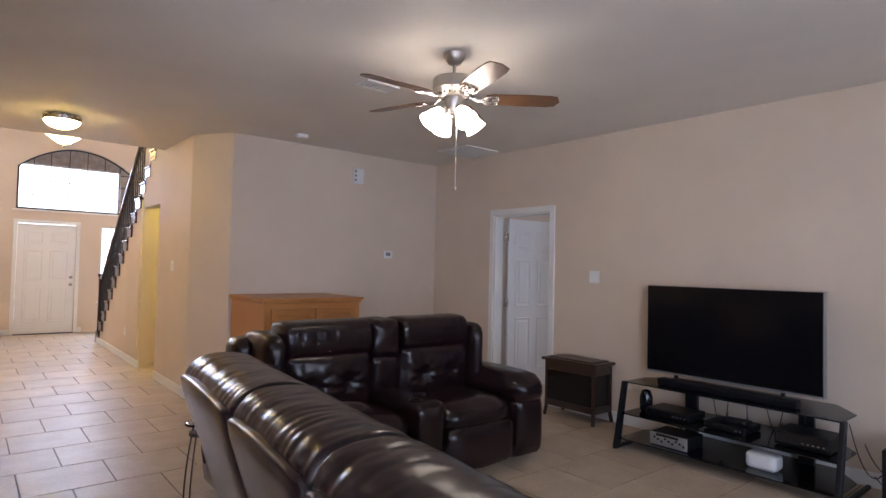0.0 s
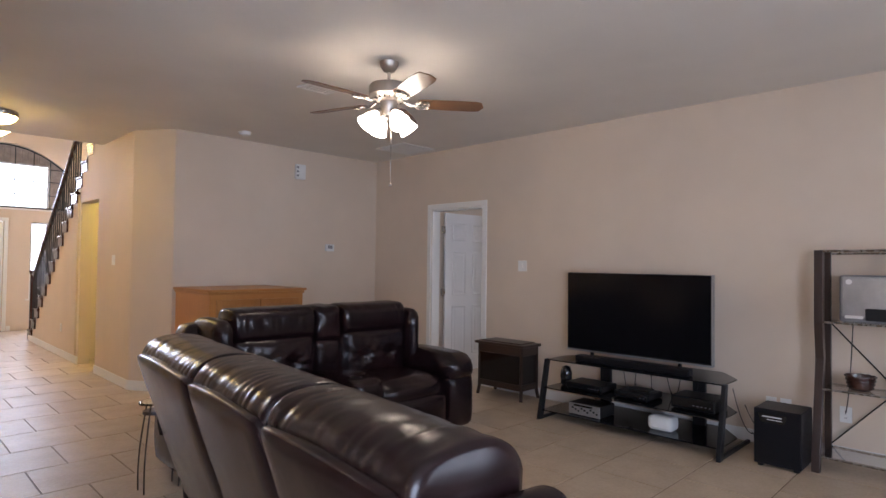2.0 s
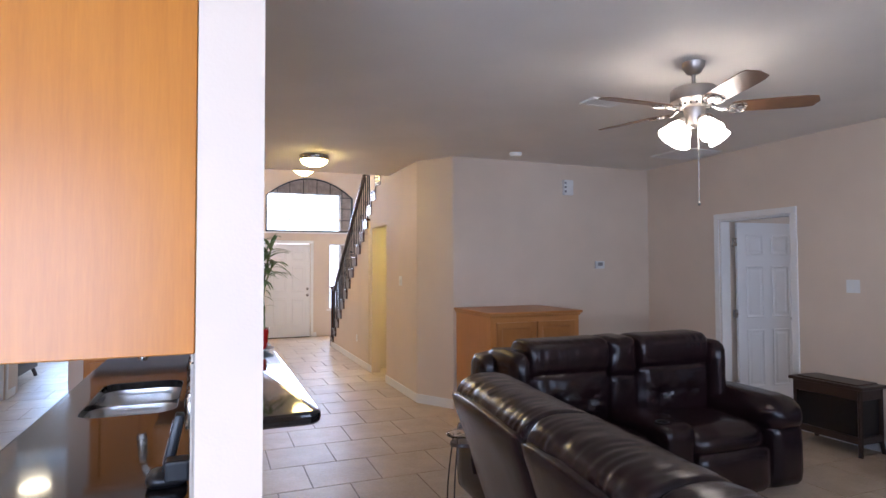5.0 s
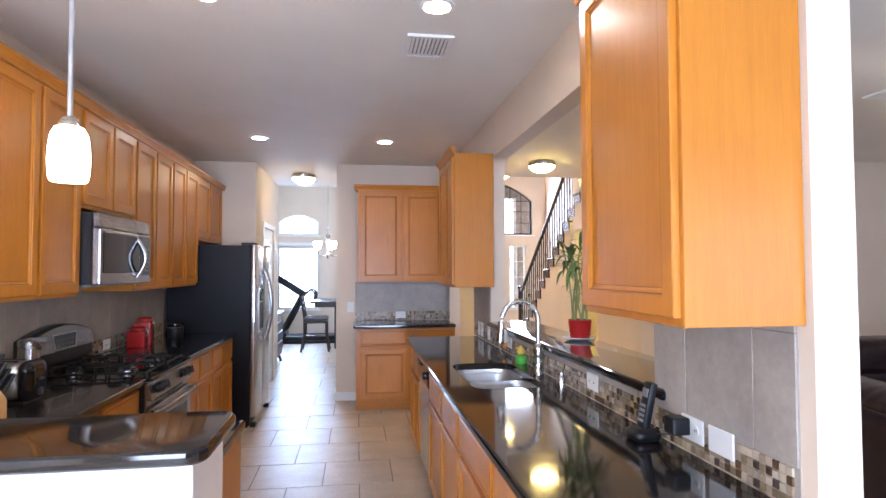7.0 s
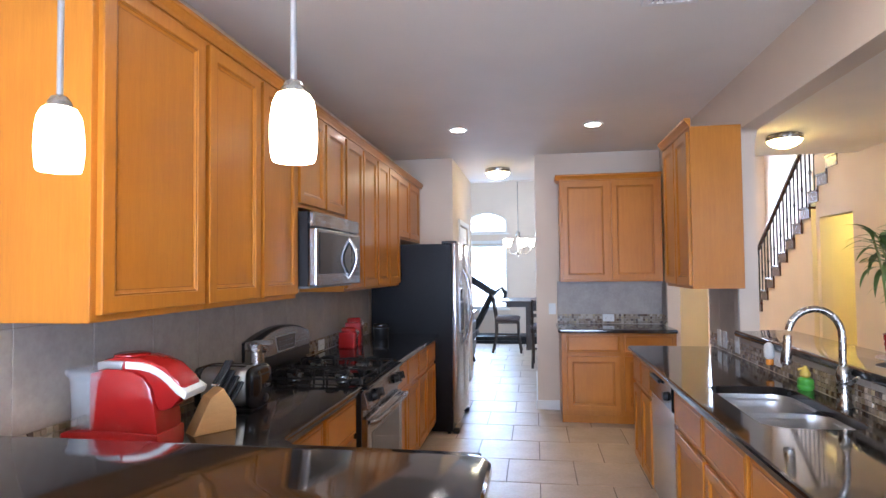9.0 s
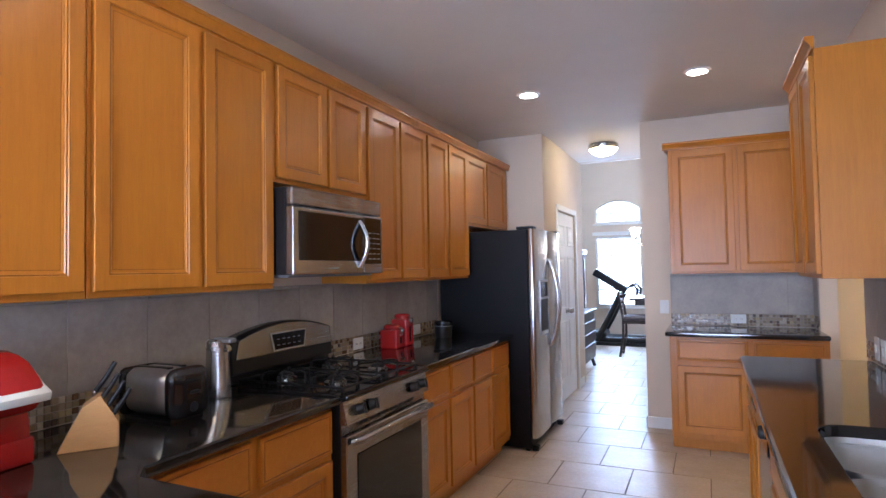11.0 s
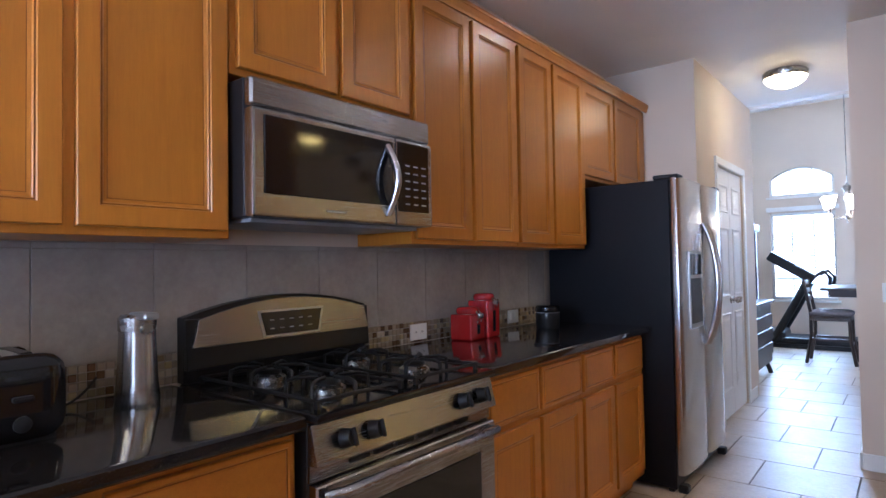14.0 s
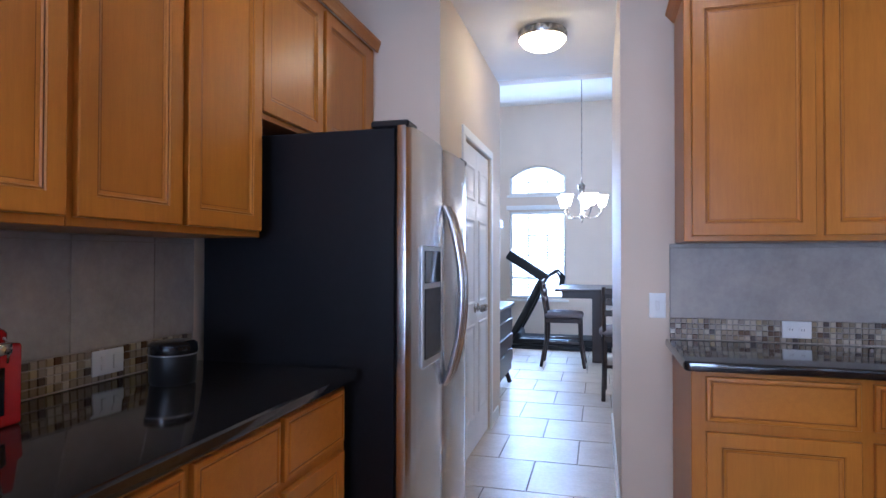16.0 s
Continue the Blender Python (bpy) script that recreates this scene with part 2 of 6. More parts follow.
def bm_tube(pts, r, seg=8, taper=None):
    """A round bar along points."""
    bm = bmesh.new()
    pts = [Vector(p) for p in pts]
    rings = []
    side = None
    for i, p in enumerate(pts):
        d = (pts[min(i + 1, len(pts) - 1)] - pts[max(i - 1, 0)]).normalized()
        if side is None:
            side = d.orthogonal().normalized()
        side = (side - d * side.dot(d)).normalized()
        up = d.cross(side)
        rr = r if taper is None else r * (1 + (taper - 1) * i / (len(pts) - 1))
        rings.append([bm.verts.new(p + rr * (math.cos(2 * math.pi * k / seg) * side + math.sin(2 * math.pi * k / seg) * up)) for k in range(seg)])
    for a, b in zip(rings, rings[1:]):
        for i in range(seg):
            j = (i + 1) % seg
            bm.faces.new((a[i], a[j], b[j], b[i]))
    bm.faces.new(rings[0][::-1])
    bm.faces.new(rings[-1])
    return bm


def bm_prism(poly, axis, lo, hi, bev=0.0):
    """A flat outline pushed along an axis. poly holds the other two coordinates in axis order."""
    bm = bmesh.new()

    def at(p, v):
        q = list(p)
        q.insert("xyz".index(axis), v)
        return q
    a = [bm.verts.new(at(p, lo)) for p in poly]
    b = [bm.verts.new(at(p, hi)) for p in poly]
    n = len(poly)
    bm.faces.new(a)
    bm.faces.new(b)
    for i in range(n):
        bm.faces.new((a[i], a[(i + 1) % n], b[(i + 1) % n], b[i]))
    bmesh.ops.recalc_face_normals(bm, faces=bm.faces)
    if bev:
        bmesh.ops.bevel(bm, geom=bm.edges[:], offset=bev, segments=2, profile=0.6, affect="EDGES")
    return bm


def bm_pillow(x0, x1, y0, y1, z0, z1, r=0.08, n=10, puff=0.02, wrinkle=0.006, freq=7.0, seed=0.0, tufts=()):
    """A soft upholstered block: a rounded box that bulges, with creases."""
    bm = bmesh.new()
    bmesh.ops.create_cube(bm, size=2.0)
    bmesh.ops.subdivide_edges(bm, edges=bm.edges[:], cuts=n, use_grid_fill=True)
    c = Vector(((x0 + x1) / 2, (y0 + y1) / 2, (z0 + z1) / 2))
    h = Vector((abs(x1 - x0) / 2, abs(y1 - y0) / 2, abs(z1 - z0) / 2))
    r = min(r, *h)
    for v in bm.verts:
        u = v.co.copy()
        p = Vector([u[k] * h[k] for k in range(3)])
        core = Vector([max(-(h[k] - r), min(h[k] - r, p[k])) for k in range(3)])
        d = p - core
        if d.length > 1e-6:
            d = d.normalized() * r
        q = core + d
        for k in range(3):
            a, b = [j for j in range(3) if j != k]
            q[k] += puff * u[k] * (1 - u[a] ** 2) * (1 - u[b] ** 2)
        nn = d.normalized() if d.length > 1e-6 else u.normalized()
        w = noise.noise((q + c) * freq + Vector((seed, 0, 0))) + 0.5 * noise.noise((q + c) * freq * 2.3 + Vector((0, seed, 0)))
        for tx, tz in tufts:
            dx, dz = u.x - tx, (u.z - tz) * h.z / h.x
            dd = math.hypot(dx, dz)
            fold = 0.5 + 0.5 * math.cos(9 * math.atan2(dz, dx) + seed)
            w -= max(0.0, -u.y) * (4.5 * math.exp(-(dd / 0.16) ** 2) + 2.2 * fold * math.exp(-(dd / 0.38) ** 2))
        v.co = c + q + nn * wrinkle * w
    return bm


def part(name, bm, material, parent=None, label="", smooth=False, m=None):
    """Links a bmesh as one mesh object under a thing or a part."""
    if m is not None:
        moved(bm, m)
    me = bpy.data.meshes.new(name)
    bmesh.ops.recalc_face_normals(bm, faces=bm.faces)
    bm.to_mesh(me)
    bm.free()
    me.materials.append(material)
    if smooth:
        me.polygons.foreach_set("use_smooth", [True] * len(me.polygons))
        me.set_sharp_from_angle(angle=radians(smooth if smooth > 1 else 40))
    ob = new(name, me)
    if parent is not None:
        ob.parent = parent
    if label:
        tagged(ob, label)
    return ob


def share(name, me, parent, loc, rz=0.0, rx=0.0, ry=0.0):
    """One more part on a mesh that others use too."""
    ob = new(name, me)
    ob.parent = parent
    ob.matrix_local = pose(*loc, rx, ry, rz)
    return ob


def thing(name, x, y, z, rz=0.0, label="", category="", group="", kind=""):
    ob = new(name)
    ob.empty_display_size = 0.1
    ob.matrix_world = pose(x, y, z, 0, 0, rz)
    return tagged(ob, label, category, group, kind)


def slab_with_holes(axis, p0, p1, lo, hi, z0, z1, holes=()):
    """A wall slab from p0 to p1 in axis, lo to hi along it, with rectangular holes (a, b, za, zb)."""
    cuts = sorted({lo, hi, *(v for q in holes for v in q[:2] if lo < v < hi)})
    zs = sorted({z0, z1, *(v for q in holes for v in q[2:] if z0 < v < z1)})
    bms = []
    for a, b in zip(cuts, cuts[1:]):
        run = None
        spans = []
        for c, d in zip(zs, zs[1:]):
            open_here = any(q[0] <= (a + b) / 2 <= q[1] and q[2] <= (c + d) / 2 <= q[3] for q in holes)
            if open_here:
                run = None
            elif run is None:
                run = [c, d]
                spans.append(run)
            else:
                run[1] = d
        for c, d in spans:
            bms.append(bm_box(p0, p1, a, b, c, d) if axis == "x" else bm_box(a, b, p0, p1, c, d))
    bm = join(*bms)
    bmesh.ops.remove_doubles(bm, verts=bm.verts, dist=0.0005)
    seen = {}
    for f in bm.faces:
        seen.setdefault(tuple(round(v, 3) for v in f.calc_center_median()), []).append(f)
    bmesh.ops.delete(bm, geom=[f for fs in seen.values() if len(fs) > 1 for f in fs], context="FACES")
    return bm


def structure(name, bm, material, label="", smooth=False):
    return tagged(part(name, bm, material, None, "", smooth), label, "", "", "structure")


# ---- structure ----
CEIL = 2.76
H_TALL = 5.2
D_TALL = 3.72
WT = 0.13


def fillet(cx, cz, sx, r, axis, lo, hi, n=8):
    """The rounded upper corner of an opening."""
    pts = [(cx, cz)]
    for i in range(n + 1):
        a = math.pi / 2 * i / n
        pts.append((cx + sx * r * (1 - math.sin(a)), cz - r * (1 - math.cos(a))))
    return bm_prism(pts, axis, lo, hi)


def arch_top(x0, x1, z0, z1, ytop, lo, hi, axis="y", n=20):
    """The wall that is left above a segment arch, between z0 at its springing, z1 at its crown and ytop."""
    bms = []
    for i in range(n):
        a, b = i / n, (i + 1) / n
        za, zb = (z0 + (z1 - z0) * (1 - (2 * t - 1) ** 2) for t in (a, b))
        xa, xb = x0 + (x1 - x0) * a, x0 + (x1 - x0) * b
        bms.append(bm_prism([(xa, za), (xb, zb), (xb, ytop), (xa, ytop)], axis, lo, hi))
    bm = join(*bms)
    bmesh.ops.remove_doubles(bm, verts=bm.verts, dist=0.0002)
    seen = {}
    for f in bm.faces:
        seen.setdefault(tuple(round(v, 4) for v in f.calc_center_median()), []).append(f)
    bmesh.ops.delete(bm, geom=[f for fs in seen.values() if len(fs) > 1 for f in fs], context="FACES")
    return bm


structure("wall_kitchen_west", slab_with_holes("x", -WT, 0, -3.3, 6.33, 0, CEIL), M_WALL)
structure("wall_fridge_return", slab_with_holes("y", 6.33, 6.33 + WT, -WT, 0.67, 0, CEIL), M_WALL)
structure("wall_hall_west", slab_with_holes("x", 0.67 - WT, 0.67, 6.33 + WT, 8.1, 0, CEIL + 0.2, [(6.88, 7.76, 0, 2.06)]), M_WALL)
structure("wall_kitchen_north", slab_with_holes("y", 6.33, 6.33 + WT, 1.58, 3.03, 0, CEIL), M_WALL)
structure("wall_hall_east", slab_with_holes("x", 1.58, 1.58 + WT, 6.33 + WT, 8.1, 0, CEIL + 0.2), M_WALL)
structure("wall_passthrough", join(
    slab_with_holes("x", 2.887, 3.006, 0.70, 6.33, 0, CEIL, [(1.43, 4.02, 1.05, 2.405), (4.68, 6.1, 0, 2.40)]),
    fillet(1.43, 2.405, 1, 0.16, "x", 2.887, 3.006), fillet(4.02, 2.405, -1, 0.10, "x", 2.887, 3.006)), M_WALL)
structure("wall_diagonal", bm_prism([(3.006, 6.30), (3.50, 6.93), (3.50, 7.10), (2.95, 6.46)], "z", 0, CEIL), M_WALL)
structure("wall_foyer_west", slab_with_holes("x", 3.37, 3.50, 6.95, 12.64, 0, H_TALL), M_WALL)
structure("wall_front", join(
    slab_with_holes("y", 12.64, 12.64 + 0.16, 3.37, 7.4, 0, H_TALL, [(3.98, 5.92, 2.34, 3.56), (4.02, 4.95, 0, 2.08), (5.36, 5.76, 0.60, 2.08)]),
    arch_top(3.98, 5.92, 3.14, 3.56, 3.57, 12.64, 12.80)), M_WALL)
structure("wall_hall_right", slab_with_holes("x", 5.09, 5.09 + WT, 5.80, 7.9, 0, CEIL + 0.15, [(7.05, 7.82, 0, 2.12)]), M_WALL)
structure("wall_chamfer", bm_prism([(5.09, 5.80), (5.36, 5.37), (5.50, 5.47), (5.22, 5.84)], "z", 0, CEIL), M_WALL)
structure("wall_living_north", slab_with_holes("y", 5.37, 5.37 + WT, 5.36, 8.2, 0, CEIL), M_WALL)
structure("wall_tv", slab_with_holes("x", 8.05, 8.05 + WT, -3.3, 5.37, 0, CEIL, [(3.42, 4.26, 0, 2.04)]), M_WALL)
structure("wall_south", slab_with_holes("y", -3.33, -3.2, -WT, 8.2, 0, CEIL, [(4.3, 6.9, 0.7, 2.2), (0.45, 2.35, 0.0, 2.1)]), M_WALL)
structure("wall_stair_east", slab_with_holes("x", 6.25, 6.38, 8.3, 12.64, 0, H_TALL), M_WALL)
structure("wall_stair_south", slab_with_holes("y", 6.80, 6.93, 3.37, 7.4, CEIL + 0.21, H_TALL), M_WALL)
structure("wall_alcove_back", slab_with_holes("x", 6.85, 6.98, 5.5, 8.2, 0, CEIL), M_WALL)
structure("wall_alcove_north", slab_with_holes("y", 8.2, 8.3, 5.23, 6.98, 0, CEIL), M_WALL)
# north wall set close behind the open door leaf, shading the hinge gap
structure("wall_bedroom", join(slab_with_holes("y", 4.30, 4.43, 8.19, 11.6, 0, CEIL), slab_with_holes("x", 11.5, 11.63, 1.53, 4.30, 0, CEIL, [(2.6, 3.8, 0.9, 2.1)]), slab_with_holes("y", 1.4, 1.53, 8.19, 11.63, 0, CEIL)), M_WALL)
structure("wall_dining_north", join(
    slab_with_holes("y", 12.54, 12.68, -2.2, 3.36, 0, D_TALL, [(0.10, 0.98, 0.66, 2.04), (0.10, 0.98, 2.30, 2.76)]),
    arch_top(0.10, 0.98, 2.58, 2.755, 2.765, 12.54, 12.68)), M_WALL)
structure("wall_dining_west", slab_with_holes("x", -2.3, -2.2, 8.1, 12.68, 0, D_TALL), M_WALL)
structure("wall_dining_east", slab_with_holes("x", 3.26, 3.36, 8.1, 12.54, 0, D_TALL, [(10.0, 11.2, 0.66, 2.4)]), M_WALL)
structure("wall_dining_south", slab_with_holes("y", 8.1, 8.23, -2.3, 3.36, 0, D_TALL, [(0.67, 1.58, 0, CEIL)]), M_WALL)
structure("ceiling_main", join(bm_box(-WT, 8.2, -3.33, 6.46, CEIL, CEIL + 0.2), bm_box(2.9, 5.22, 6.46, 6.93, CEIL, CEIL + 0.2), bm_box(0.5, 1.75, 6.46, 8.10, CEIL, CEIL + 0.2)), M_CEIL)
structure("ceiling_alcove", bm_box(5.22, 6.98, 6.46, 8.3, CEIL, CEIL + 0.05), M_CEIL)
structure("ceiling_foyer", bm_box(3.3, 7.4, 6.8, 12.8, H_TALL, H_TALL + 0.1), M_CEIL)
structure("ceiling_dining", bm_box(-2.3, 3.36, 8.1, 12.68, D_TALL, D_TALL + 0.1), M_CEIL)
structure("ceiling_bedroom", bm_box(8.18, 11.6, 1.4, 4.43, CEIL, CEIL + 0.1), M_CEIL)
structure("backdrop_front", bm_box(-4, 14, 18.0, 18.1, -0.2, 7), M_DAY, "bright daylight beyond the front porch")
structure("backdrop_south", bm_box(-4, 14, -9.1, -9.0, -0.2, 6), M_DAY, "bright daylight beyond the garden windows")
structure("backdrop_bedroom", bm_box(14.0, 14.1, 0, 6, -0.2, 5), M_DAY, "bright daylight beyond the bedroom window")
structure("ground", bm_box(-300, 300, -300, 300, -0.5, -0.25), M_GRASS)
FLOOR = structure("floor", bm_box(-2.4, 11.7, -3.4, 12.9, -0.25, -0.004), M_GROUT, "beige square floor tiles in a running bond")

# ---- kitchen ----


def bm_panel(w, h, steps, back):
    """A panel in x (width) and z (height), facing -y, made of nested rectangles; steps: (inset, height of relief)."""
    bm = bmesh.new()
    rings = [[bm.verts.new((a, back, c)) for a, c in ((0, 0), (w, 0), (w, h), (0, h))]]
    for ins, up in steps:
        rings.append([bm.verts.new((a, -up, c)) for a, c in ((ins, ins), (w - ins, ins), (w - ins, h - ins), (ins, h - ins))])
    for p, q in zip(rings, rings[1:]):
        for i in range(4):
            j = (i + 1) % 4
            bm.faces.new((p[i], p[j], q[j], q[i]))
    bm.faces.new(rings[-1])
    bm.faces.new(rings[0][::-1])
    return bm


def bm_rings(w, h, rings):
    """Thin flat rings round a panel; rings: (outer inset, inner inset, height of relief)."""
    bm = bmesh.new()
    for a, b, up in rings:
        p = [bm.verts.new((x, -up, z)) for x, z in ((a, a), (w - a, a), (w - a, h - a), (a, h - a))]
        q = [bm.verts.new((x, -up, z)) for x, z in ((b, b), (w - b, b), (w - b, h - b), (b, h - b))]
        for i in range(4):
            j = (i + 1) % 4
            bm.faces.new((p[i], p[j], q[j], q[i]))
    return bm


DOOR_STEPS = [(0, 0.017), (0.003, 0.020), (0.050, 0.020), (0.053, 0.016), (0.057, 0.016), (0.060, 0.012), (0.068, 0.009), (0.071, 0.009)]
DRAWER_STEPS = [(0, 0.015), (0.003, 0.019), (0.012, 0.020), (0.016, 0.017), (0.020, 0.017), (0.023, 0.020)]


def cabinet(name, width, depth, z0, z1, doors, drawers=(), label="", group="", m=None, toe=0.0, hollow=False):
    """A cabinet that faces -y in its own frame, from x = 0 to width, its back at y = 0. doors, drawers: (x0, x1, z0, z1)."""
    ob = thing(name, 0, 0, 0, 0, label, "cabinet", group)
    ob.matrix_world = m
    if hollow:
        part("face_frame", bm_box(0, width, -depth, -depth + 0.02, z0 + toe, z1), M_MAPLE, ob)
        part("side_panel", bm_box(0, 0.018, -depth + 0.02, 0, z0 + toe, z1), M_MAPLE, ob)
        part("side_panel", bm_box(width - 0.018, width, -depth + 0.02, 0, z0 + toe, z1), M_MAPLE, ob)
        part("bottom_panel", bm_box(0.018, width - 0.018, -depth + 0.02, 0, z0 + toe, z0 + toe + 0.018), M_MAPLE, ob)
    else:
        part("body", bm_box(0, width, -depth, 0, z0 + toe, z1, 0.002), M_MAPLE, ob)
    if toe:
        part("toe_kick", bm_box(0.002, width - 0.002, -depth + 0.07, 0, z0, z0 + toe - 0.001), M_MAPLE, ob)
    for a, b, c, d in doors:
        q = Matrix.Translation((a, -depth, c))
        leaf = part("door", bm_panel(b - a, d - c, DOOR_STEPS, -0.0005), M_MAPLE, ob, m=q)
        part("bead", bm_rings(b - a, d - c, [(0.0532, 0.0566, 0.0164), (0.0685, 0.0705, 0.0094)]), M_MAPLE_DARK, leaf, m=q)
    for a, b, c, d in drawers:
        q = Matrix.Translation((a, -depth, c))
        leaf = part("drawer_front", bm_panel(b - a, d - c, DRAWER_STEPS, -0.0005), M_MAPLE_H, ob, m=q)
        part("bead", bm_rings(b - a, d - c, [(0.0164, 0.0196, 0.0174)]), M_MAPLE_DARK, leaf, m=q)
    return ob


UP0, UP1 = 1.375, 2.43


def west(y):
    """Pose of a cabinet on the west wall, whose x runs north."""
    return pose(0.0, y, 0, 0, 0, 90)


def east(y):
    """Pose of a cabinet on the pass-through wall, whose x runs south."""
    return pose(2.885, y, 0, 0, 0, -90)


MAPLE_UP = "honey maple wall cabinet with recessed panel doors"
MAPLE_LOW = "honey maple base cabinet with drawers under black granite"


def upper(name, y0, y1, doors, z0=UP0, depth=0.315, m=None):
    return cabinet(name, y1 - y0, depth, z0, UP1, [(a - y0, b - y0, z0 + 0.022, UP1 - 0.03) for a, b in doors], (), MAPLE_UP, "wall cabinets on the stove wall", m or west(y0))


upper("wall_cabinet", 1.437, 2.005, [(1.462, 1.99)])
upper("wall_cabinet", 2.007, 2.868, [(2.02, 2.44), (2.468, 2.855)])
upper("wall_cabinet", 2.870, 3.652, [(2.89, 3.265), (3.29, 3.635)], 1.86)
upper("wall_cabinet", 3.654, 4.443, [(3.67, 4.04), (4.065, 4.43)])
upper("wall_cabinet", 4.445, 5.215, [(4.46, 4.80), (4.825, 5.20)])
upper("wall_cabinet", 5.217, 6.325, [(5.235, 5.70), (5.73, 6.22)], 1.81, 0.295)


def crown(name, y0, y1, m, depth):
    """Crown moulding in the cabinet's own frame, along x, with its returns."""
    k = 0.55 if depth < 0.3165 and y1 > 4 else 1.0
    prof = [(0.0, 0.0), (-0.012 * k, 0.0), (-0.016 * k, 0.014), (-0.034 * k, 0.038), (-0.040 * k, 0.042), (-0.040 * k, 0.058), (0.0, 0.058)]
    bms = [bm_prism([(p[0] - depth, p[1] + UP1 - 0.012) for p in prof], "x", y0 - 0.04, y1)]
    bms.append(bm_box(y0 - 0.04, y0, -depth, 0, UP1 + 0.03, UP1 + 0.046, 0.004))
    bms.append(bm_prism([(y0 - 0.0, UP1 - 0.012), (y0 - 0.016, UP1 + 0.002), (y0 - 0.034, UP1 + 0.026), (y0 - 0.04, UP1 + 0.03), (y0, UP1 + 0.03)], "y", -depth, 0))
    ob = part(name, join(*bms), M_MAPLE_H)
    ob.matrix_world = m
    return tagged(ob, "honey maple crown moulding along the cabinet tops", "", "", "structure")


crown("trim_crown_west", 0, 4.888, west(1.437), 0.316)

# peninsula end cabinets by the pass-through
cabinet("wall_cabinet", 0.58, 0.315, UP0, UP1, [(0.015, 0.565, UP0 + 0.022, UP1 - 0.03)], (), MAPLE_UP, "wall cabinets by the pass-through", east(1.30))
crown("trim_crown_pier", 0, 0.62, east(1.30), 0.316)
cabinet("wall_cabinet", 0.72, 0.315, UP0, UP1, [(0.015, 0.35, UP0 + 0.022, UP1 - 0.03), (0.37, 0.705, UP0 + 0.022, UP1 - 0.03)], (), MAPLE_UP, "wall cabinets by the pass-through", east(4.62))
crown("trim_crown_pier_north", 0, 0.76, east(4.62), 0.316)
# north wall
cabinet("wall_cabinet", 1.01, 0.30, UP0, UP1, [(0.03, 0.49, UP0 + 0.022, UP1 - 0.03), (0.52, 0.98, UP0 + 0.022, UP1 - 0.03)], (), MAPLE_UP, "", pose(1.825, 6.327, 0))
crown("trim_crown_north", 0, 1.01, pose(1.825, 6.327, 0), 0.301)
cabinet("base_cabinet", 1.075, 0.57, 0, 0.885, [(0.05, 0.55, 0.14, 0.66), (0.59, 1.05, 0.14, 0.66)], [(0.05, 0.55, 0.70, 0.865), (0.59, 1.05, 0.70, 0.865)], MAPLE_LOW, "", pose(1.812, 6.327, 0), 0.09)
# west base cabinets
LOWD = 0.635


def lower(y0, y1, cols):
    return cabinet("base_cabinet", y1 - y0, LOWD, 0, 0.885, [(a - y0, b - y0, 0.13, 0.66) for a, b in cols], [(a - y0, b - y0, 0.69, 0.865) for a, b in cols], MAPLE_LOW, "base cabinets on the stove wall", west(y0), 0.09)


lower(1.33, 2.853, [(1.93, 2.37), (2.41, 2.835)])
lower(3.648, 4.443, [(3.67, 4.04), (4.065, 4.43)])
lower(4.445, 5.235, [(4.46, 4.80), (4.825, 5.20)])
cabinet("base_cabinet", 0.70, 0.50, 0, 0.885, [(0.02, 0.68, 0.13, 0.66)], [(0.02, 0.68, 0.69, 0.865)], MAPLE_LOW, "", pose(1.375, 1.335, 0, 0, 0, 180), 0.09)


def lower_e(y1, y0, cols, hollow=False):
    return cabinet("base_cabinet", y1 - y0, 0.585, 0, 0.885, [(y1 - b, y1 - a, 0.13, 0.66) for a, b in cols], [(y1 - b, y1 - a, 0.69, 0.865) for a, b in cols], MAPLE_LOW, "base cabinets of the sink run", east(y1), 0.09, hollow)


lower_e(4.50, 3.845, [(4.18, 4.48), (3.86, 4.16)])
lower_e(3.225, 2.13, [(2.69, 3.20), (2.15, 2.66)], True)
lower_e(2.128, 0.73, [(1.46, 2.11), (0.75, 1.43)])


CT0, CT1 = 0.887, 0.925


def rounded(x0, x1, y0, y1, z0, z1, r=0.03, corners=(0, 1, 2, 3), bev=0.014):
    """A stone slab with rounded plan corners and a rolled edge."""
    pts = []
    for k, (cx, cy, a0) in enumerate(((x1 - r, y1 - r, 0), (x0 + r, y1 - r, 90), (x0 + r, y0 + r, 180), (x1 - r, y0 + r, 270))):
        if k in corners:
            pts += [(cx + r * math.cos(radians(a0 + 15 * i)), cy + r * math.sin(radians(a0 + 15 * i))) for i in range(7)]
        else:
            s = ((1, 1), (-1, 1), (-1, -1), (1, -1))[k]
            pts.append((cx + r * s[0], cy + r * s[1]))
    bm = bm_prism(pts, "z", z0, z1)
    rim = [e for e in bm.edges if abs(e.verts[0].co.z - e.verts[1].co.z) < 1e-5]
    bmesh.ops.bevel(bm, geom=rim, offset=bev, segments=3, profile=0.6, affect="EDGES")
    return bm


def stone(name, bm, label):
    return tagged(part(name, bm, M_GRANITE, None, "", 14), label, "countertop")


BLACKTOP = "polished black granite countertop with a rounded front edge"
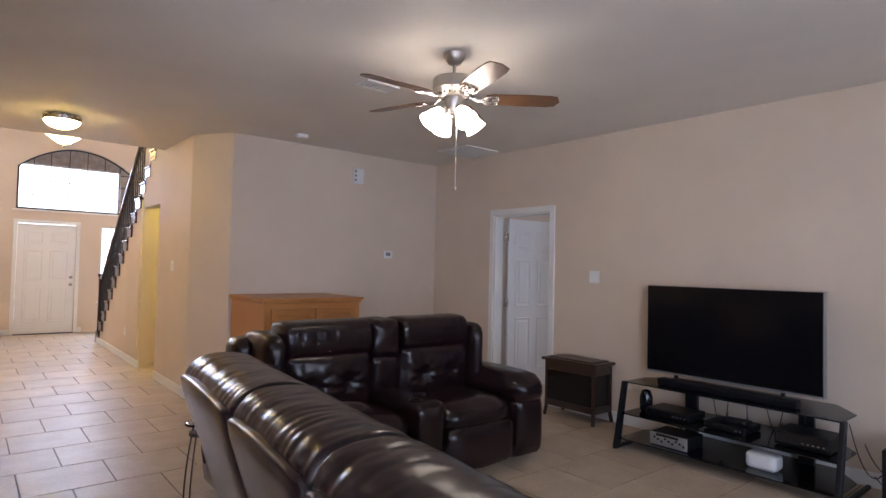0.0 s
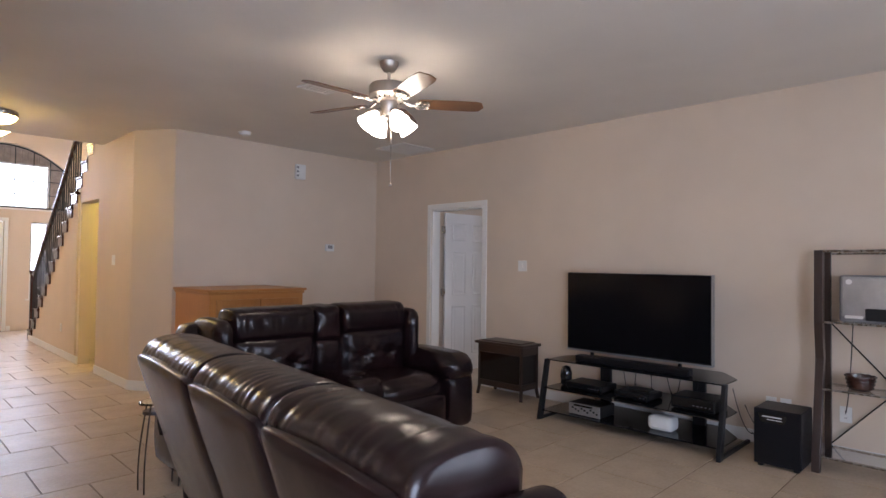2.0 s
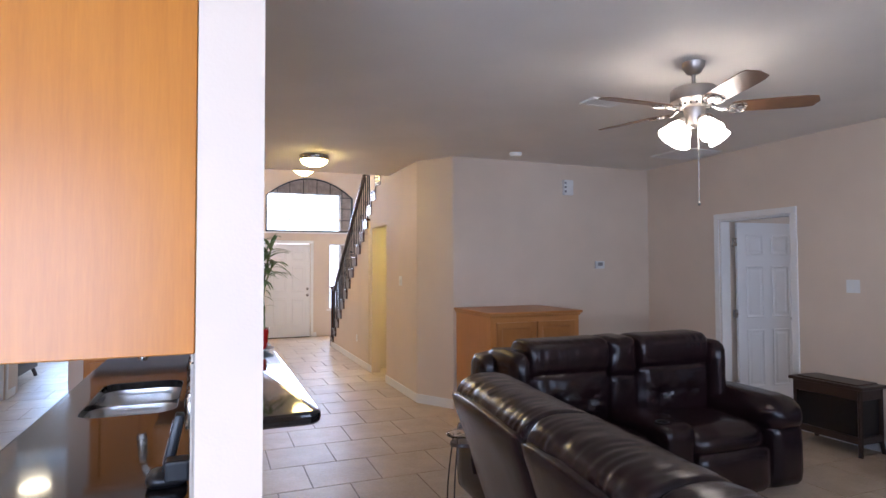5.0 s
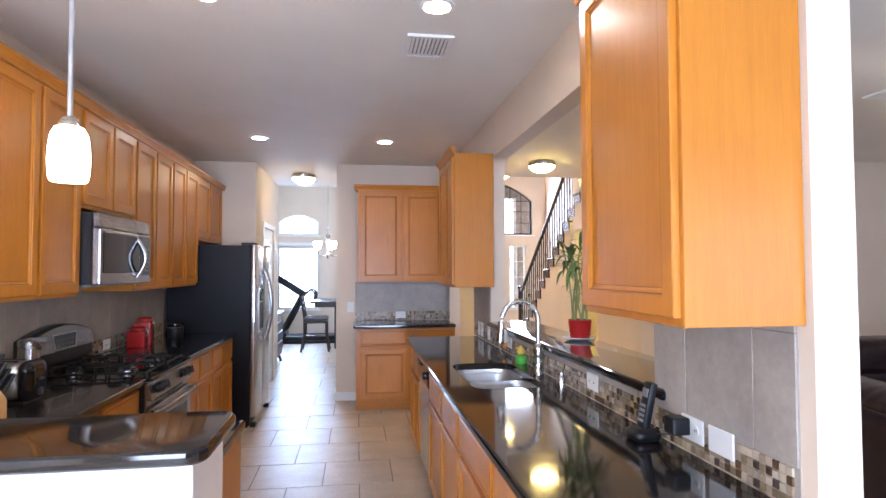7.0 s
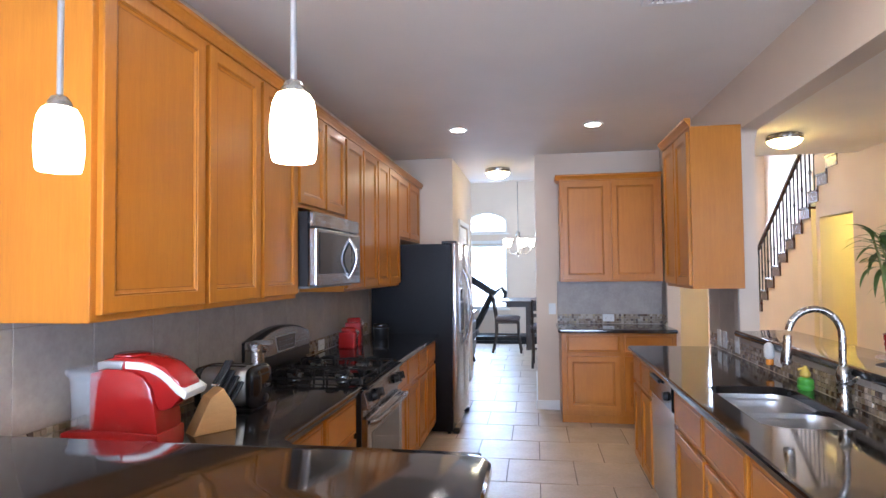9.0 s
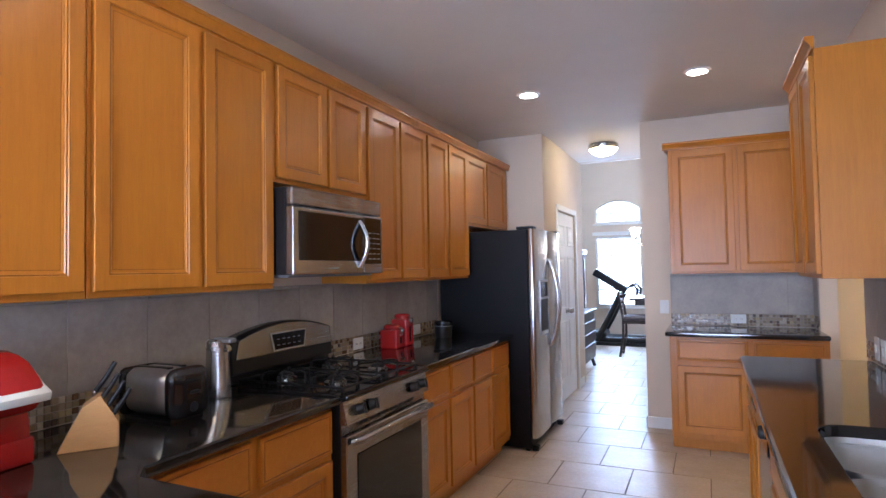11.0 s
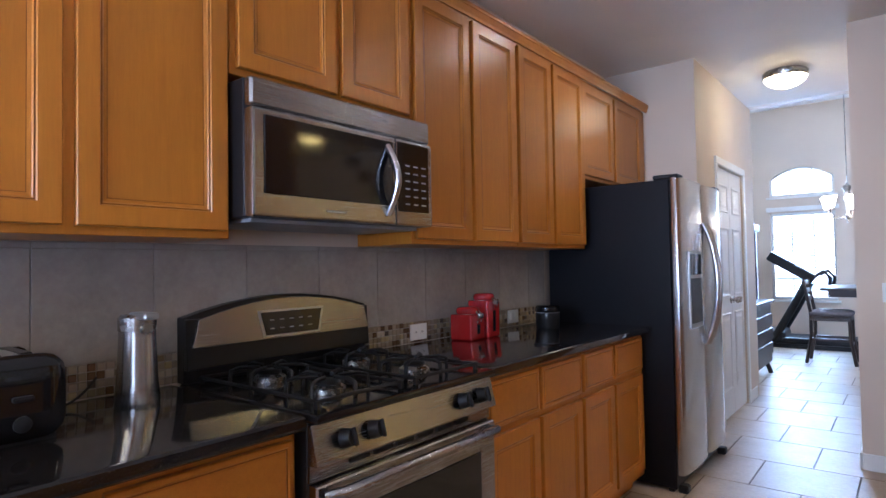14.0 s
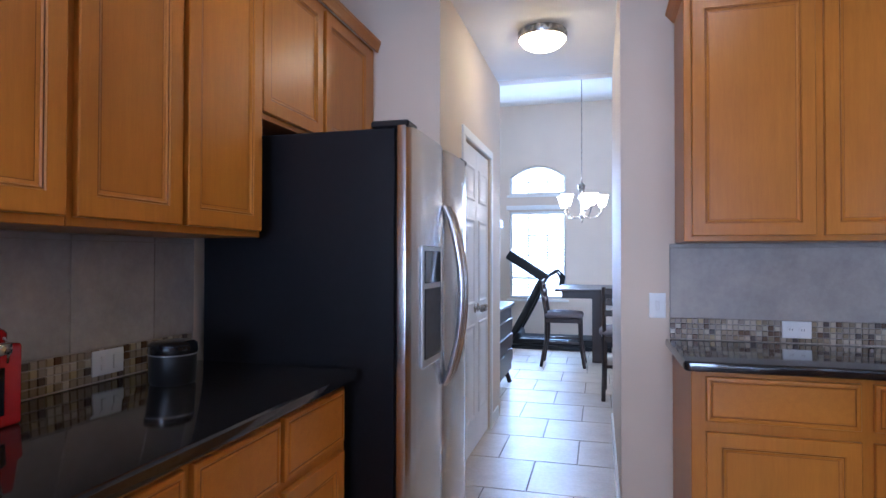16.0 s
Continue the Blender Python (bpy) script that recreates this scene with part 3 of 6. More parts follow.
# L-shaped top left of the stove
LTOP = bm_prism([(0.004, 1.325), (1.385, 1.325), (1.385, 1.865), (0.74, 1.875), (0.685, 1.93), (0.685, 2.852), (0.004, 2.852)], "z", CT0, CT1)
bmesh.ops.bevel(LTOP, geom=[e for e in LTOP.edges if abs(e.verts[0].co.z - e.verts[1].co.z) < 1e-5], offset=0.014, segments=3, profile=0.6, affect="EDGES")
stone("countertop", LTOP, BLACKTOP)
stone("countertop", rounded(0.004, 0.685, 3.648, 5.245, CT0, CT1, 0.02, (0, 3)), BLACKTOP)
stone("countertop", rounded(1.78, 2.886, 5.70, 6.326, CT0, CT1, 0.025, (2,)), BLACKTOP)
stone("bar_top", rounded(0.004, 1.462, 0.935, 1.345, 1.045, 1.085, 0.06, (0, 3), 0.016), "polished black granite bar top on a white half wall")
stone("bar_top", rounded(2.862, 3.235, 1.34, 4.10, 1.054, 1.095, 0.05, (0, 1, 2, 3), 0.016), "polished black granite bar ledge of the pass-through")
structure("wall_bar_half", bm_box(0, 1.42, 0.99, 1.322, 0, 1.044, 0.004), M_TRIM)
SX0, SX1, SY0, SY1 = 2.395, 2.775, 2.275, 3.055


def ring_points(x0, x1, y0, y1, r, n=6):
    """A rectangle with rounded corners, counter-clockwise."""
    pts = []
    for cx, cy, a0 in ((x1 - r, y1 - r, 0), (x0 + r, y1 - r, 90), (x0 + r, y0 + r, 180), (x1 - r, y0 + r, 270)):
        pts += [(cx + r * math.cos(radians(a0 + 90 * i / n)), cy + r * math.sin(radians(a0 + 90 * i / n))) for i in range(n + 1)]
    return pts


def pierced_slab(outer, hole, z0, z1, hole_r):
    """A stone slab with a rolled outer edge and a rounded opening right through it."""
    bm = bmesh.new()
    x0, x1, y0, y1 = outer

    def loop(pts, z):
        return [bm.verts.new((x, y, z)) for x, y in pts]

    def skin(p, q):
        for i in range(len(p)):
            j = (i + 1) % len(p)
            bm.faces.new((p[i], p[j], q[j], q[i]))
    out = []
    for ins, z in ((0.006, z0), (0.0, z0 + 0.008), (0.0, z1 - 0.012), (0.004, z1 - 0.004), (0.012, z1)):
        out.append(loop(ring_points(x0 + ins, x1 - ins, y0 + ins, y1 - ins, 0.025), z))
    inn = []
    for ins, z in ((0.0, z1), (0.003, z1 - 0.003), (0.003, z0)):
        inn.append(loop(ring_points(hole[0] + ins, hole[1] - ins, hole[2] + ins, hole[3] - ins, hole_r), z))
    for rows in (out, inn):
        for p, q in zip(rows, rows[1:]):
            skin(p, q)
    for p, q in ((out[-1], inn[0]), (out[0], inn[-1])):
        edges = []
        for ring in (p, q):
            for i in range(len(ring)):
                e = bm.edges.get((ring[i], ring[(i + 1) % len(ring)]))
                edges.append(e)
        bmesh.ops.triangle_fill(bm, edges=edges, use_beauty=True)
    return bm


sink_top = stone("countertop", pierced_slab((2.25, 2.884, 0.705, 4.55), (SX0, SX1, SY0, SY1), CT0, CT1, 0.09), "polished black granite countertop with a cut-out for the sink")


def bowl(y0, y1, x0, x1, top, depth):
    """An open steel bowl with rounded corners."""
    bm = bmesh.new()
    rows = []
    for z, ins, r in ((top, 0.0, 0.10), (top - 0.03, 0.004, 0.10), (top - depth + 0.03, 0.012, 0.10), (top - depth, 0.045, 0.08), (top - depth - 0.004, 0.15, 0.03)):
        ring = []
        for cx, cy, a0 in ((x1 - ins - r, y1 - ins - r, 0), (x0 + ins + r, y1 - ins - r, 90), (x0 + ins + r, y0 + ins + r, 180), (x1 - ins - r, y0 + ins + r, 270)):
            ring += [bm.verts.new((cx + r * math.cos(radians(a0 + 18 * i)), cy + r * math.sin(radians(a0 + 18 * i)), z)) for i in range(6)]
        rows.append(ring)
    for p, q in zip(rows, rows[1:]):
        for i in range(len(p)):
            j = (i + 1) % len(p)
            bm.faces.new((p[i], p[j], q[j], q[i]))
    bm.faces.new(rows[-1])
    return bm


sink = thing("kitchen_sink", 2.585, 2.665, 0.682, 0, "undermount double-bowl stainless steel sink in black granite", "sink")
for a, b in ((-0.39, -0.012), (0.012, 0.39)):
    o = part("bowl", bowl(a, b, -0.195, 0.195, 0.205, 0.19), M_SINK, sink, "", 40)
    part("drain", bm_lathe([(0.045, 0.012), (0.045, 0.018), (0.03, 0.016), (0.012, 0.019)], 16), M_NICKEL, sink, m=Matrix.Translation((0, (a + b) / 2, 0)))
rimb = join(bm_box(-0.215, 0.215, -0.41, -0.375, 0.175, 0.186), bm_box(-0.215, 0.215, 0.375, 0.41, 0.175, 0.186), bm_box(-0.215, -0.18, -0.375, 0.375, 0.175, 0.186), bm_box(0.18, 0.215, -0.375, 0.375, 0.175, 0.186), bm_box(-0.18, 0.18, -0.016, 0.016, 0.17, 0.192, 0.004))
part("rim", rimb, M_SINK, sink)

faucet = thing("kitchen_faucet", 2.83, 2.63, CT1, 0, "brushed nickel gooseneck kitchen faucet with a pull-down spray", "faucet")
part("base", bm_lathe([(0.031, 0), (0.031, 0.012), (0.027, 0.02), (0.026, 0.10), (0.029, 0.13), (0.024, 0.16), (0.016, 0.175)], 20), M_NICKEL, faucet, "", 40)
arc = [(0, 0, 0.17), (0, 0, 0.26)] + [(-0.105 + 0.105 * math.cos(radians(a)), 0, 0.295 + 0.115 * math.sin(radians(a))) for a in range(0, 176, 12)]
part("spout", bm_tube(arc, 0.0145, 12), M_NICKEL, faucet, "", 60)
part("spray_head", bm_lathe([(0.021, -0.115), (0.023, -0.10), (0.017, 0.0), (0.015, 0.01)], 16), M_NICKEL, faucet, "", 40, m=pose(-0.212, 0, 0.29, 0, 4, 0))
part("lever", bm_tube([(0, -0.02, 0.10), (0.0, -0.06, 0.115), (0.0, -0.115, 0.145)], 0.011, 8, 0.6), M_NICKEL, faucet, "", 60)

dispenser = thing("soap_dispenser", 2.83, 2.26, CT1, 0, "brushed nickel soap dispenser set in the counter", "dispenser")
part("body", bm_lathe([(0.022, 0), (0.022, 0.055), (0.018, 0.06), (0.018, 0.075)], 16), M_NICKEL, dispenser, "", 40)

# dishwasher
dw = thing("dishwasher", 2.888, 3.842, 0, -90, "stainless steel dishwasher with a black control strip", "dishwasher")
part("body", bm_box(0, 0.612, -0.56, 0, 0.10, 0.885), M_BLACK, dw)
part("door", bm_box(0.004, 0.608, -0.60, -0.562, 0.12, 0.73, 0.004), M_STEEL, dw)
part("control_strip", bm_box(0.004, 0.608, -0.612, -0.562, 0.735, 0.88, 0.008), M_BLACKGLOSS, dw)
part("handle", bm_box(0.12, 0.36, -0.632, -0.613, 0.845, 0.868, 0.006), M_BLACK, dw)
part("dial", bm_lathe([(0.026, 0), (0.026, 0.012), (0.02, 0.02)], 16), M_BLACK, dw, "", 40, m=pose(0.48, -0.613, 0.80, 90, 0, 0))
part("toe_kick", bm_box(0.004, 0.608, -0.50, -0.47, 0.0, 0.10), M_BLACK, dw)


# stove
def leaning(bm, k=0.06):
    """Leans the range's upper panel back towards the wall."""
    for v in bm.verts:
        v.co.y += (v.co.z - 1.19) * k
    return bm


stove = thing("gas_range", 0.012, 2.862, 0, 90, "freestanding stainless steel gas range with black cooktop", "stove")
SW_ = 0.776
part("body", bm_box(0, SW_, -0.66, 0, 0.03, 0.90, 0.003), M_BLACK, stove)
part("cooktop", join(bm_box(0.0, SW_, -0.70, -0.012, 0.902, 0.925, 0.008, 2)), M_BLACKGLOSS, stove)
bgp = [(0.0, 0.926), (SW_, 0.926), (SW_, 1.135)] + [(SW_ * (1 - t / 10), 1.135 + 0.058 * (1 - (2 * t / 10 - 1) ** 2)) for t in range(1, 10)] + [(0.0, 1.135)]
part("backguard", join(bm_prism(bgp, "y", -0.045, 0.0, 0.004), leaning(bm_prism([(0.0, 0.97), (SW_, 0.97), (SW_, 1.13), (0.0, 1.13)], "y", -0.056, -0.03, 0.004))), M_BLACK, stove)
fcp = [(0.012, 1.04), (SW_ - 0.012, 1.04), (SW_ - 0.03, 1.128)] + [((SW_ - 0.07) * (1 - t / 10) + 0.035, 1.128 + 0.056 * (1 - (2 * t / 10 - 1) ** 2)) for t in range(1, 10)] + [(0.035, 1.128)]
face = part("control_face", leaning(bm_prism(fcp, "y", -0.072, -0.056, 0.003)), M_STEEL_H, stove)
part("display", leaning(bm_prism([(0.275, 1.055), (0.50, 1.055), (0.52, 1.135), (0.255, 1.135)], "y", -0.076, -0.0725, 0.002)), M_BLACKGLOSS, face)
part("display_rim", leaning(bm_prism([(0.265, 1.048), (0.51, 1.048), (0.532, 1.142), (0.243, 1.142)], "y", -0.0738, -0.0722, 0.001)), M_SILVER, face)
for k in range(10):
    part("key_mark", leaning(bm_box(0.290 + 0.041 * (k % 5), 0.308 + 0.041 * (k % 5), -0.0775, -0.0762, 1.075 + 0.03 * (k // 5), 1.079 + 0.03 * (k // 5))), M_GREY, face)
part("front_panel", bm_prism([(-0.70, 0.80), (-0.662, 0.80), (-0.662, 0.90), (-0.675, 0.90)], "x", 0.0, SW_, 0.002), M_STEEL_H, stove)
for kx in (0.09, 0.19, 0.585, 0.685):
    part("burner_knob", join(bm_lathe([(0.026, 0), (0.026, 0.006), (0.022, 0.028), (0.018, 0.030)], 16), bm_box(-0.006, 0.006, -0.024, 0.024, 0.028, 0.04, 0.003)), M_BLACK, stove, "", 40, m=pose(kx, -0.692, 0.85, 78, 0, 20))
part("vent_strip", bm_box(0.0, SW_, -0.668, -0.662, 0.755, 0.798), M_STEEL_H, stove)
for k in range(6):
    x = 0.13 + k * 0.09
    part("vent_slot", bm_box(x, x + 0.07, -0.672, -0.667, 0.772, 0.784), M_BLACK, stove)
ovd = part("oven_door", bm_panel(SW_ - 0.006, 0.57, [(0, 0.026), (0.004, 0.03), (0.075, 0.03), (0.078, 0.026)], 0), M_STEEL_H, stove, m=Matrix.Translation((0.003, -0.663, 0.18)))
part("oven_window", bm_box(0.085, SW_ - 0.085, -0.6935, -0.687, 0.26, 0.66, 0.002), M_SMOKE, ovd)
hb = [(0.03, -0.70, 0.725), (0.05, -0.735, 0.735), (SW_ / 2, -0.752, 0.742), (SW_ - 0.05, -0.735, 0.735), (SW_ - 0.03, -0.70, 0.725)]
part("door_handle", bm_tube([Vector(p) for p in hb], 0.015, 10), M_STEEL_H, ovd, "", 60)
part("drawer_front", bm_box(0.003, SW_ - 0.003, -0.69, -0.662, 0.04, 0.172, 0.006), M_STEEL_H, stove)


def burner_grate(cx):
    bms = []
    for cy in (-0.21, -0.50):
        for a in range(0, 360, 60):
            dx, dy = math.cos(radians(a + 30)), math.sin(radians(a + 30))
            bms.append(bm_tube([(cx + 0.03 * dx, cy + 0.03 * dy, 0.972), (cx + 0.09 * dx, cy + 0.09 * dy, 0.974), (cx + 0.118 * dx, cy + 0.115 * dy, 0.966), (cx + 0.122 * dx, cy + 0.118 * dy, 0.926)], 0.0065, 6))
    x0, x1, y0, y1 = cx - 0.155, cx + 0.155, -0.645, -0.07
    loop = [(x0, y0, 0.945), (x1, y0, 0.945), (x1, y1, 0.945), (x0, y1, 0.945), (x0, y0, 0.945)]
    bms.append(bm_tube(loop, 0.006, 6))
    for px, py in ((x0, y0), (x1, y0), (x1, y1), (x0, y1)):
        bms.append(bm_box(px - 0.006, px + 0.006, py - 0.006, py + 0.006, 0.925, 0.947))
    return join(*bms)


for cx in (0.20, SW_ - 0.20):
    part("grate", burner_grate(cx), M_IRON, stove, "black cast iron grate", 60)
    for cy in (-0.21, -0.50):
        part("burner", join(bm_lathe([(0.052, 0.0), (0.052, 0.014), (0.04, 0.022), (0.036, 0.022)], 20)), M_NICKEL, stove, "", 40, m=Matrix.Translation((cx, cy, 0.926)))
        part("burner_cap", bm_lathe([(0.036, 0.0), (0.038, 0.006), (0.030, 0.013), (0.008, 0.015)], 20), M_IRON, stove, "", 40, m=Matrix.Translation((cx, cy, 0.949)))

# microwave
mw = thing("microwave_oven", 0.004, 2.872, 1.435, 90, "stainless steel over-range microwave under the wall cabinets", "microwave")
MWW, MWH, MWD = 0.775, 0.40, 0.40
part("body", bm_box(0, MWW, -MWD + 0.02, 0, 0.0, MWH, 0.003), M_BLACK, mw)
part("top_vent", bm_box(0, MWW, -MWD - 0.018, -MWD + 0.019, MWH - 0.085, MWH, 0.008), M_STEEL_H, mw)
mwd = part("door", bm_box(0, 0.575, -MWD - 0.026, -MWD + 0.019, 0.0, MWH - 0.089, 0.008, 2), M_STEEL_H, mw)
part("door_window", bm_box(0.036, 0.562, -MWD - 0.030, -MWD - 0.025, 0.066, MWH - 0.108, 0.002), M_SMOKE, mwd)
part("maker_mark", bm_box(0.26, 0.34, -MWD - 0.0275, -MWD - 0.0255, 0.026, 0.032), M_GREY, mwd)
hpts = [(0.535 + 0.0 * i, -MWD - 0.026 - 0.05 * math.sin(math.pi * i / 10), 0.035 + (MWH - 0.16) * i / 10) for i in range(11)]
part("door_handle", bm_tube(hpts, 0.013, 10), M_STEEL, mwd, "", 60)
cp = part("control_panel", bm_box(0.579, MWW, -MWD - 0.026, -MWD + 0.019, 0.0, MWH - 0.089, 0.008, 2), M_STEEL_H, mw)
part("key_pad", bm_box(0.586, MWW - 0.022, -MWD - 0.029, -MWD - 0.025, 0.05, MWH - 0.10, 0.002), M_BLACKGLOSS, cp)
for k in range(18):
    part("key_mark", bm_box(0.622 + 0.044 * (k % 3), 0.646 + 0.044 * (k % 3), -MWD - 0.0305, -MWD - 0.0288, 0.075 + 0.028 * (k // 3), 0.080 + 0.028 * (k // 3)), M_GREY, cp)
part("underside_vent", bm_box(0.03, MWW - 0.03, -MWD + 0.03, -0.05, -0.012, -0.001), M_GREY, mw)

# refrigerator
fr = thing("refrigerator", 0.03, 5.285, 0, 90, "side-by-side refrigerator with steel doors and black sides", "refrigerator")
FW, FD = 0.905, 0.768
part("body", bm_box(0, FW, -FD, 0, 0.02, 1.755, 0.004), M_BLACKTEX, fr)


def fridge_door(x0, x1):
    pts = []
    for i in range(13):
        t = i / 12
        pts.append((x0 + (x1 - x0) * t, -FD - 0.040 - 0.018 * (1 - (2 * t - 1) ** 4)))
    pts += [(x1, -FD - 0.008), (x0, -FD - 0.008)]
    return bm_prism(pts, "z", 0.10, 1.765, 0.003)


dl = part("door", fridge_door(0.0, 0.482), M_STEEL, fr, "brushed steel freezer door", 40)
dr = part("door", fridge_door(0.488, FW), M_STEEL, fr, "brushed steel door", 40)
part("ice_dispenser", bm_box(0.12, 0.37, -FD - 0.066, -FD - 0.056, 0.90, 1.35, 0.008), M_SILVER, dl)
part("dispenser_bay", bm_box(0.14, 0.35, -FD - 0.069, -FD - 0.065, 0.93, 1.19, 0.004), M_BLACK, dl)
part("dispenser_panel", bm_box(0.14, 0.35, -FD - 0.070, -FD - 0.065, 1.21, 1.33, 0.004), M_BLACKGLOSS, dl)
for x, o in ((0.452, dl), (0.518, dr)):
    hp = [(x, -FD - 0.056 - 0.075 * math.sin(math.pi * i / 14) ** 0.7, 0.78 + 0.74 * i / 14) for i in range(15)]
    part("door_handle", bm_tube(hp, 0.0155, 10), M_STEEL, o, "", 60)
for x in (0.05, FW - 0.05):
    part("hinge_cover", bm_box(x - 0.05, x + 0.05, -FD - 0.05, -FD + 0.09, 1.757, 1.782, 0.006), M_BLACK, fr)
part("toe_grille", bm_box(0.01, FW - 0.01, -FD + 0.02, -FD + 0.05, 0.0, 0.09), M_BLACK, fr)
for x in (0.04, FW - 0.04):
    part("foot", bm_box(x - 0.03, x + 0.03, -FD - 0.055, -FD - 0.0, 0.0, 0.045, 0.008), M_BLACK, fr)


# pendants, downlights, flush lights
def pendant(x, y, zb):
    p = thing("pendant_lamp", x, y, zb, 0, "white glass pendant lamp on a nickel rod over the bar", "pendant lamp", "pendants over the bar")
    part("shade", bm_lathe([(0.042, 0.0), (0.0455, 0.010), (0.0485, 0.045), (0.0475, 0.085), (0.043, 0.120), (0.034, 0.139), (0.024, 0.142)], 28), M_PENDANT, p, "", 60)
    part("cap", bm_lathe([(0.026, 0.143), (0.025, 0.152), (0.017, 0.166), (0.007, 0.171)], 20), M_NICKEL, p, "", 40)
    part("rod", bm_lathe([(0.007, 0.171), (0.007, CEIL - zb - 0.02)], 12), M_SILVER, p, "", 60)
    part("ceiling_rose", bm_lathe([(0.06, CEIL - zb - 0.025), (0.06, CEIL - zb - 0.012), (0.045, CEIL - zb)], 24), M_NICKEL, p, "", 40)
    return p


pendant(1.075, 1.10, 1.745)
pendant(0.525, 1.10, 1.745)


def downlight(x, y):
    d = thing("recessed_downlight", x, y, CEIL - 0.012, 0, "lit recessed ceiling downlight with a white trim ring", "ceiling light", "kitchen downlights")
    part("trim_ring", bm_lathe([(0.062, 0.004), (0.066, 0.0), (0.084, 0.004), (0.086, 0.0125)], 28), M_TRIM, d, "", 40)
    part("lens", bm_lathe([(0.060, 0.003), (0.061, 0.0115)], 28), M_CAN, d, "", 40)
    return d


for x, y in ((0.91, 5.03), (2.08, 5.05), (1.14, 2.15), (2.19, 2.13)):
    downlight(x, y)


def flush_light(x, y, z, glass_mat, r=0.15):
    f = thing("flush_ceiling_light", x, y, z, 0, "lit white glass bowl ceiling light with a nickel rim", "ceiling light")
    part("rim", bm_lathe([(r * 1.02, -0.055), (r * 1.05, -0.045), (r * 1.05, -0.012), (r * 0.98, 0.0)], 32), M_NICKEL, f, "", 40)
    part("bowl", bm_lathe([(0.01, -0.128), (r * 0.3, -0.124), (r * 0.62, -0.108), (r * 0.86, -0.085), (r * 0.98, -0.06), (r * 0.98, -0.054)], 32), glass_mat, f, "", 60)
    return f


flush_light(1.13, 7.13, CEIL, M_SHADE_HALL)
flush_light(3.93, 5.86, CEIL, M_SHADE_WARM)
flush_light(6.1, 7.35, CEIL, M_SHADE_WARM, 0.13)


def ceiling_vent(x, y, lx, ly, n, along="x", name="ceiling_vent", label="white slatted supply vent in the ceiling"):
    v = thing(name, x, y, CEIL - 0.014, 0, label, "vent")
    part("frame", join(bm_box(-lx / 2, lx / 2, -ly / 2, -ly / 2 + 0.025, 0, 0.0138), bm_box(-lx / 2, lx / 2, ly / 2 - 0.025, ly / 2, 0, 0.0138), bm_box(-lx / 2, -lx / 2 + 0.025, -ly / 2 + 0.025, ly / 2 - 0.025, 0, 0.0138), bm_box(lx / 2 - 0.025, lx / 2, -ly / 2 + 0.025, ly / 2 - 0.025, 0, 0.0138)), M_TRIM, v)
    part("backing", bm_box(-lx / 2 + 0.02, lx / 2 - 0.02, -ly / 2 + 0.02, ly / 2 - 0.02, 0.0115, 0.0136), M_GREY, v)
    for i in range(n):
        t = (i + 0.5) / n
        if along == "x":
            yy = -ly / 2 + 0.025 + (ly - 0.05) * t
            part("slat", bm_box(-lx / 2 + 0.025, lx / 2 - 0.025, yy - (ly - 0.05) / n * 0.3, yy + (ly - 0.05) / n * 0.3, 0.002, 0.009), M_TRIM, v)
        else:
            xx = -lx / 2 + 0.025 + (lx - 0.05) * t
            part("slat", bm_box(xx - (lx - 0.05) / n * 0.3, xx + (lx - 0.05) / n * 0.3, -ly / 2 + 0.025, ly / 2 - 0.025, 0.002, 0.009), M_TRIM, v)
    return v


ceiling_vent(2.205, 2.62, 0.25, 0.31, 9, "y")
ceiling_vent(5.585, 3.04, 0.28, 0.17, 7, "y")
ceiling_vent(7.66, 4.33, 0.5, 0.5, 14, "x", "return_air_grille", "square return air grille in the ceiling")

# ---- doors, windows, trim ----


def six_panel(name, w, h, m, knob_x=None, label="white six-panel door", parent=None, knob_z=0.95, cols=2):
    """A panelled door leaf from x = 0 to w, its faces at y = 0 and 0.035, in the frame m."""
    if parent is None:
        d = thing(name, 0, 0, 0, 0, label, "door")
        d.matrix_world = m
        base = Matrix.Identity(4)
    else:
        d, base = parent, m
    leaf = part("leaf", bm_box(0, w, 0.004, 0.036, 0.008, h, 0.002), M_DOOR, d, m=base)
    mx = 0.11 if cols == 2 else 0.07
    pw = (w - 3 * mx) / 2 if cols == 2 else w - 2 * mx
    for i in range(cols):
        for z0, z1 in ((0.22 * h / 2.03, 0.85 * h / 2.03), (0.98 * h / 2.03, 1.55 * h / 2.03), (1.67 * h / 2.03, 1.90 * h / 2.03)):
            x0 = mx + i * (pw + mx)
            bm = bm_panel(pw, z1 - z0, [(0.0, -0.001), (0.008, 0.006), (0.016, 0.004), (0.024, -0.002), (0.04, -0.002), (0.06, 0.004)], 0.003)
            part("panel", bm, M_DOOR, d, m=base @ Matrix.Translation((x0, 0, z0)))
    if knob_x is not None:
        kb = bm_lathe([(0.030, 0), (0.030, 0.006), (0.011, 0.012), (0.011, 0.035), (0.024, 0.042), (0.028, 0.055), (0.022, 0.066), (0.006, 0.069)], 20)
        part("knob", kb, M_NICKEL, d, "", 40, m=base @ pose(knob_x, 0.004, knob_z, 90))
    return d


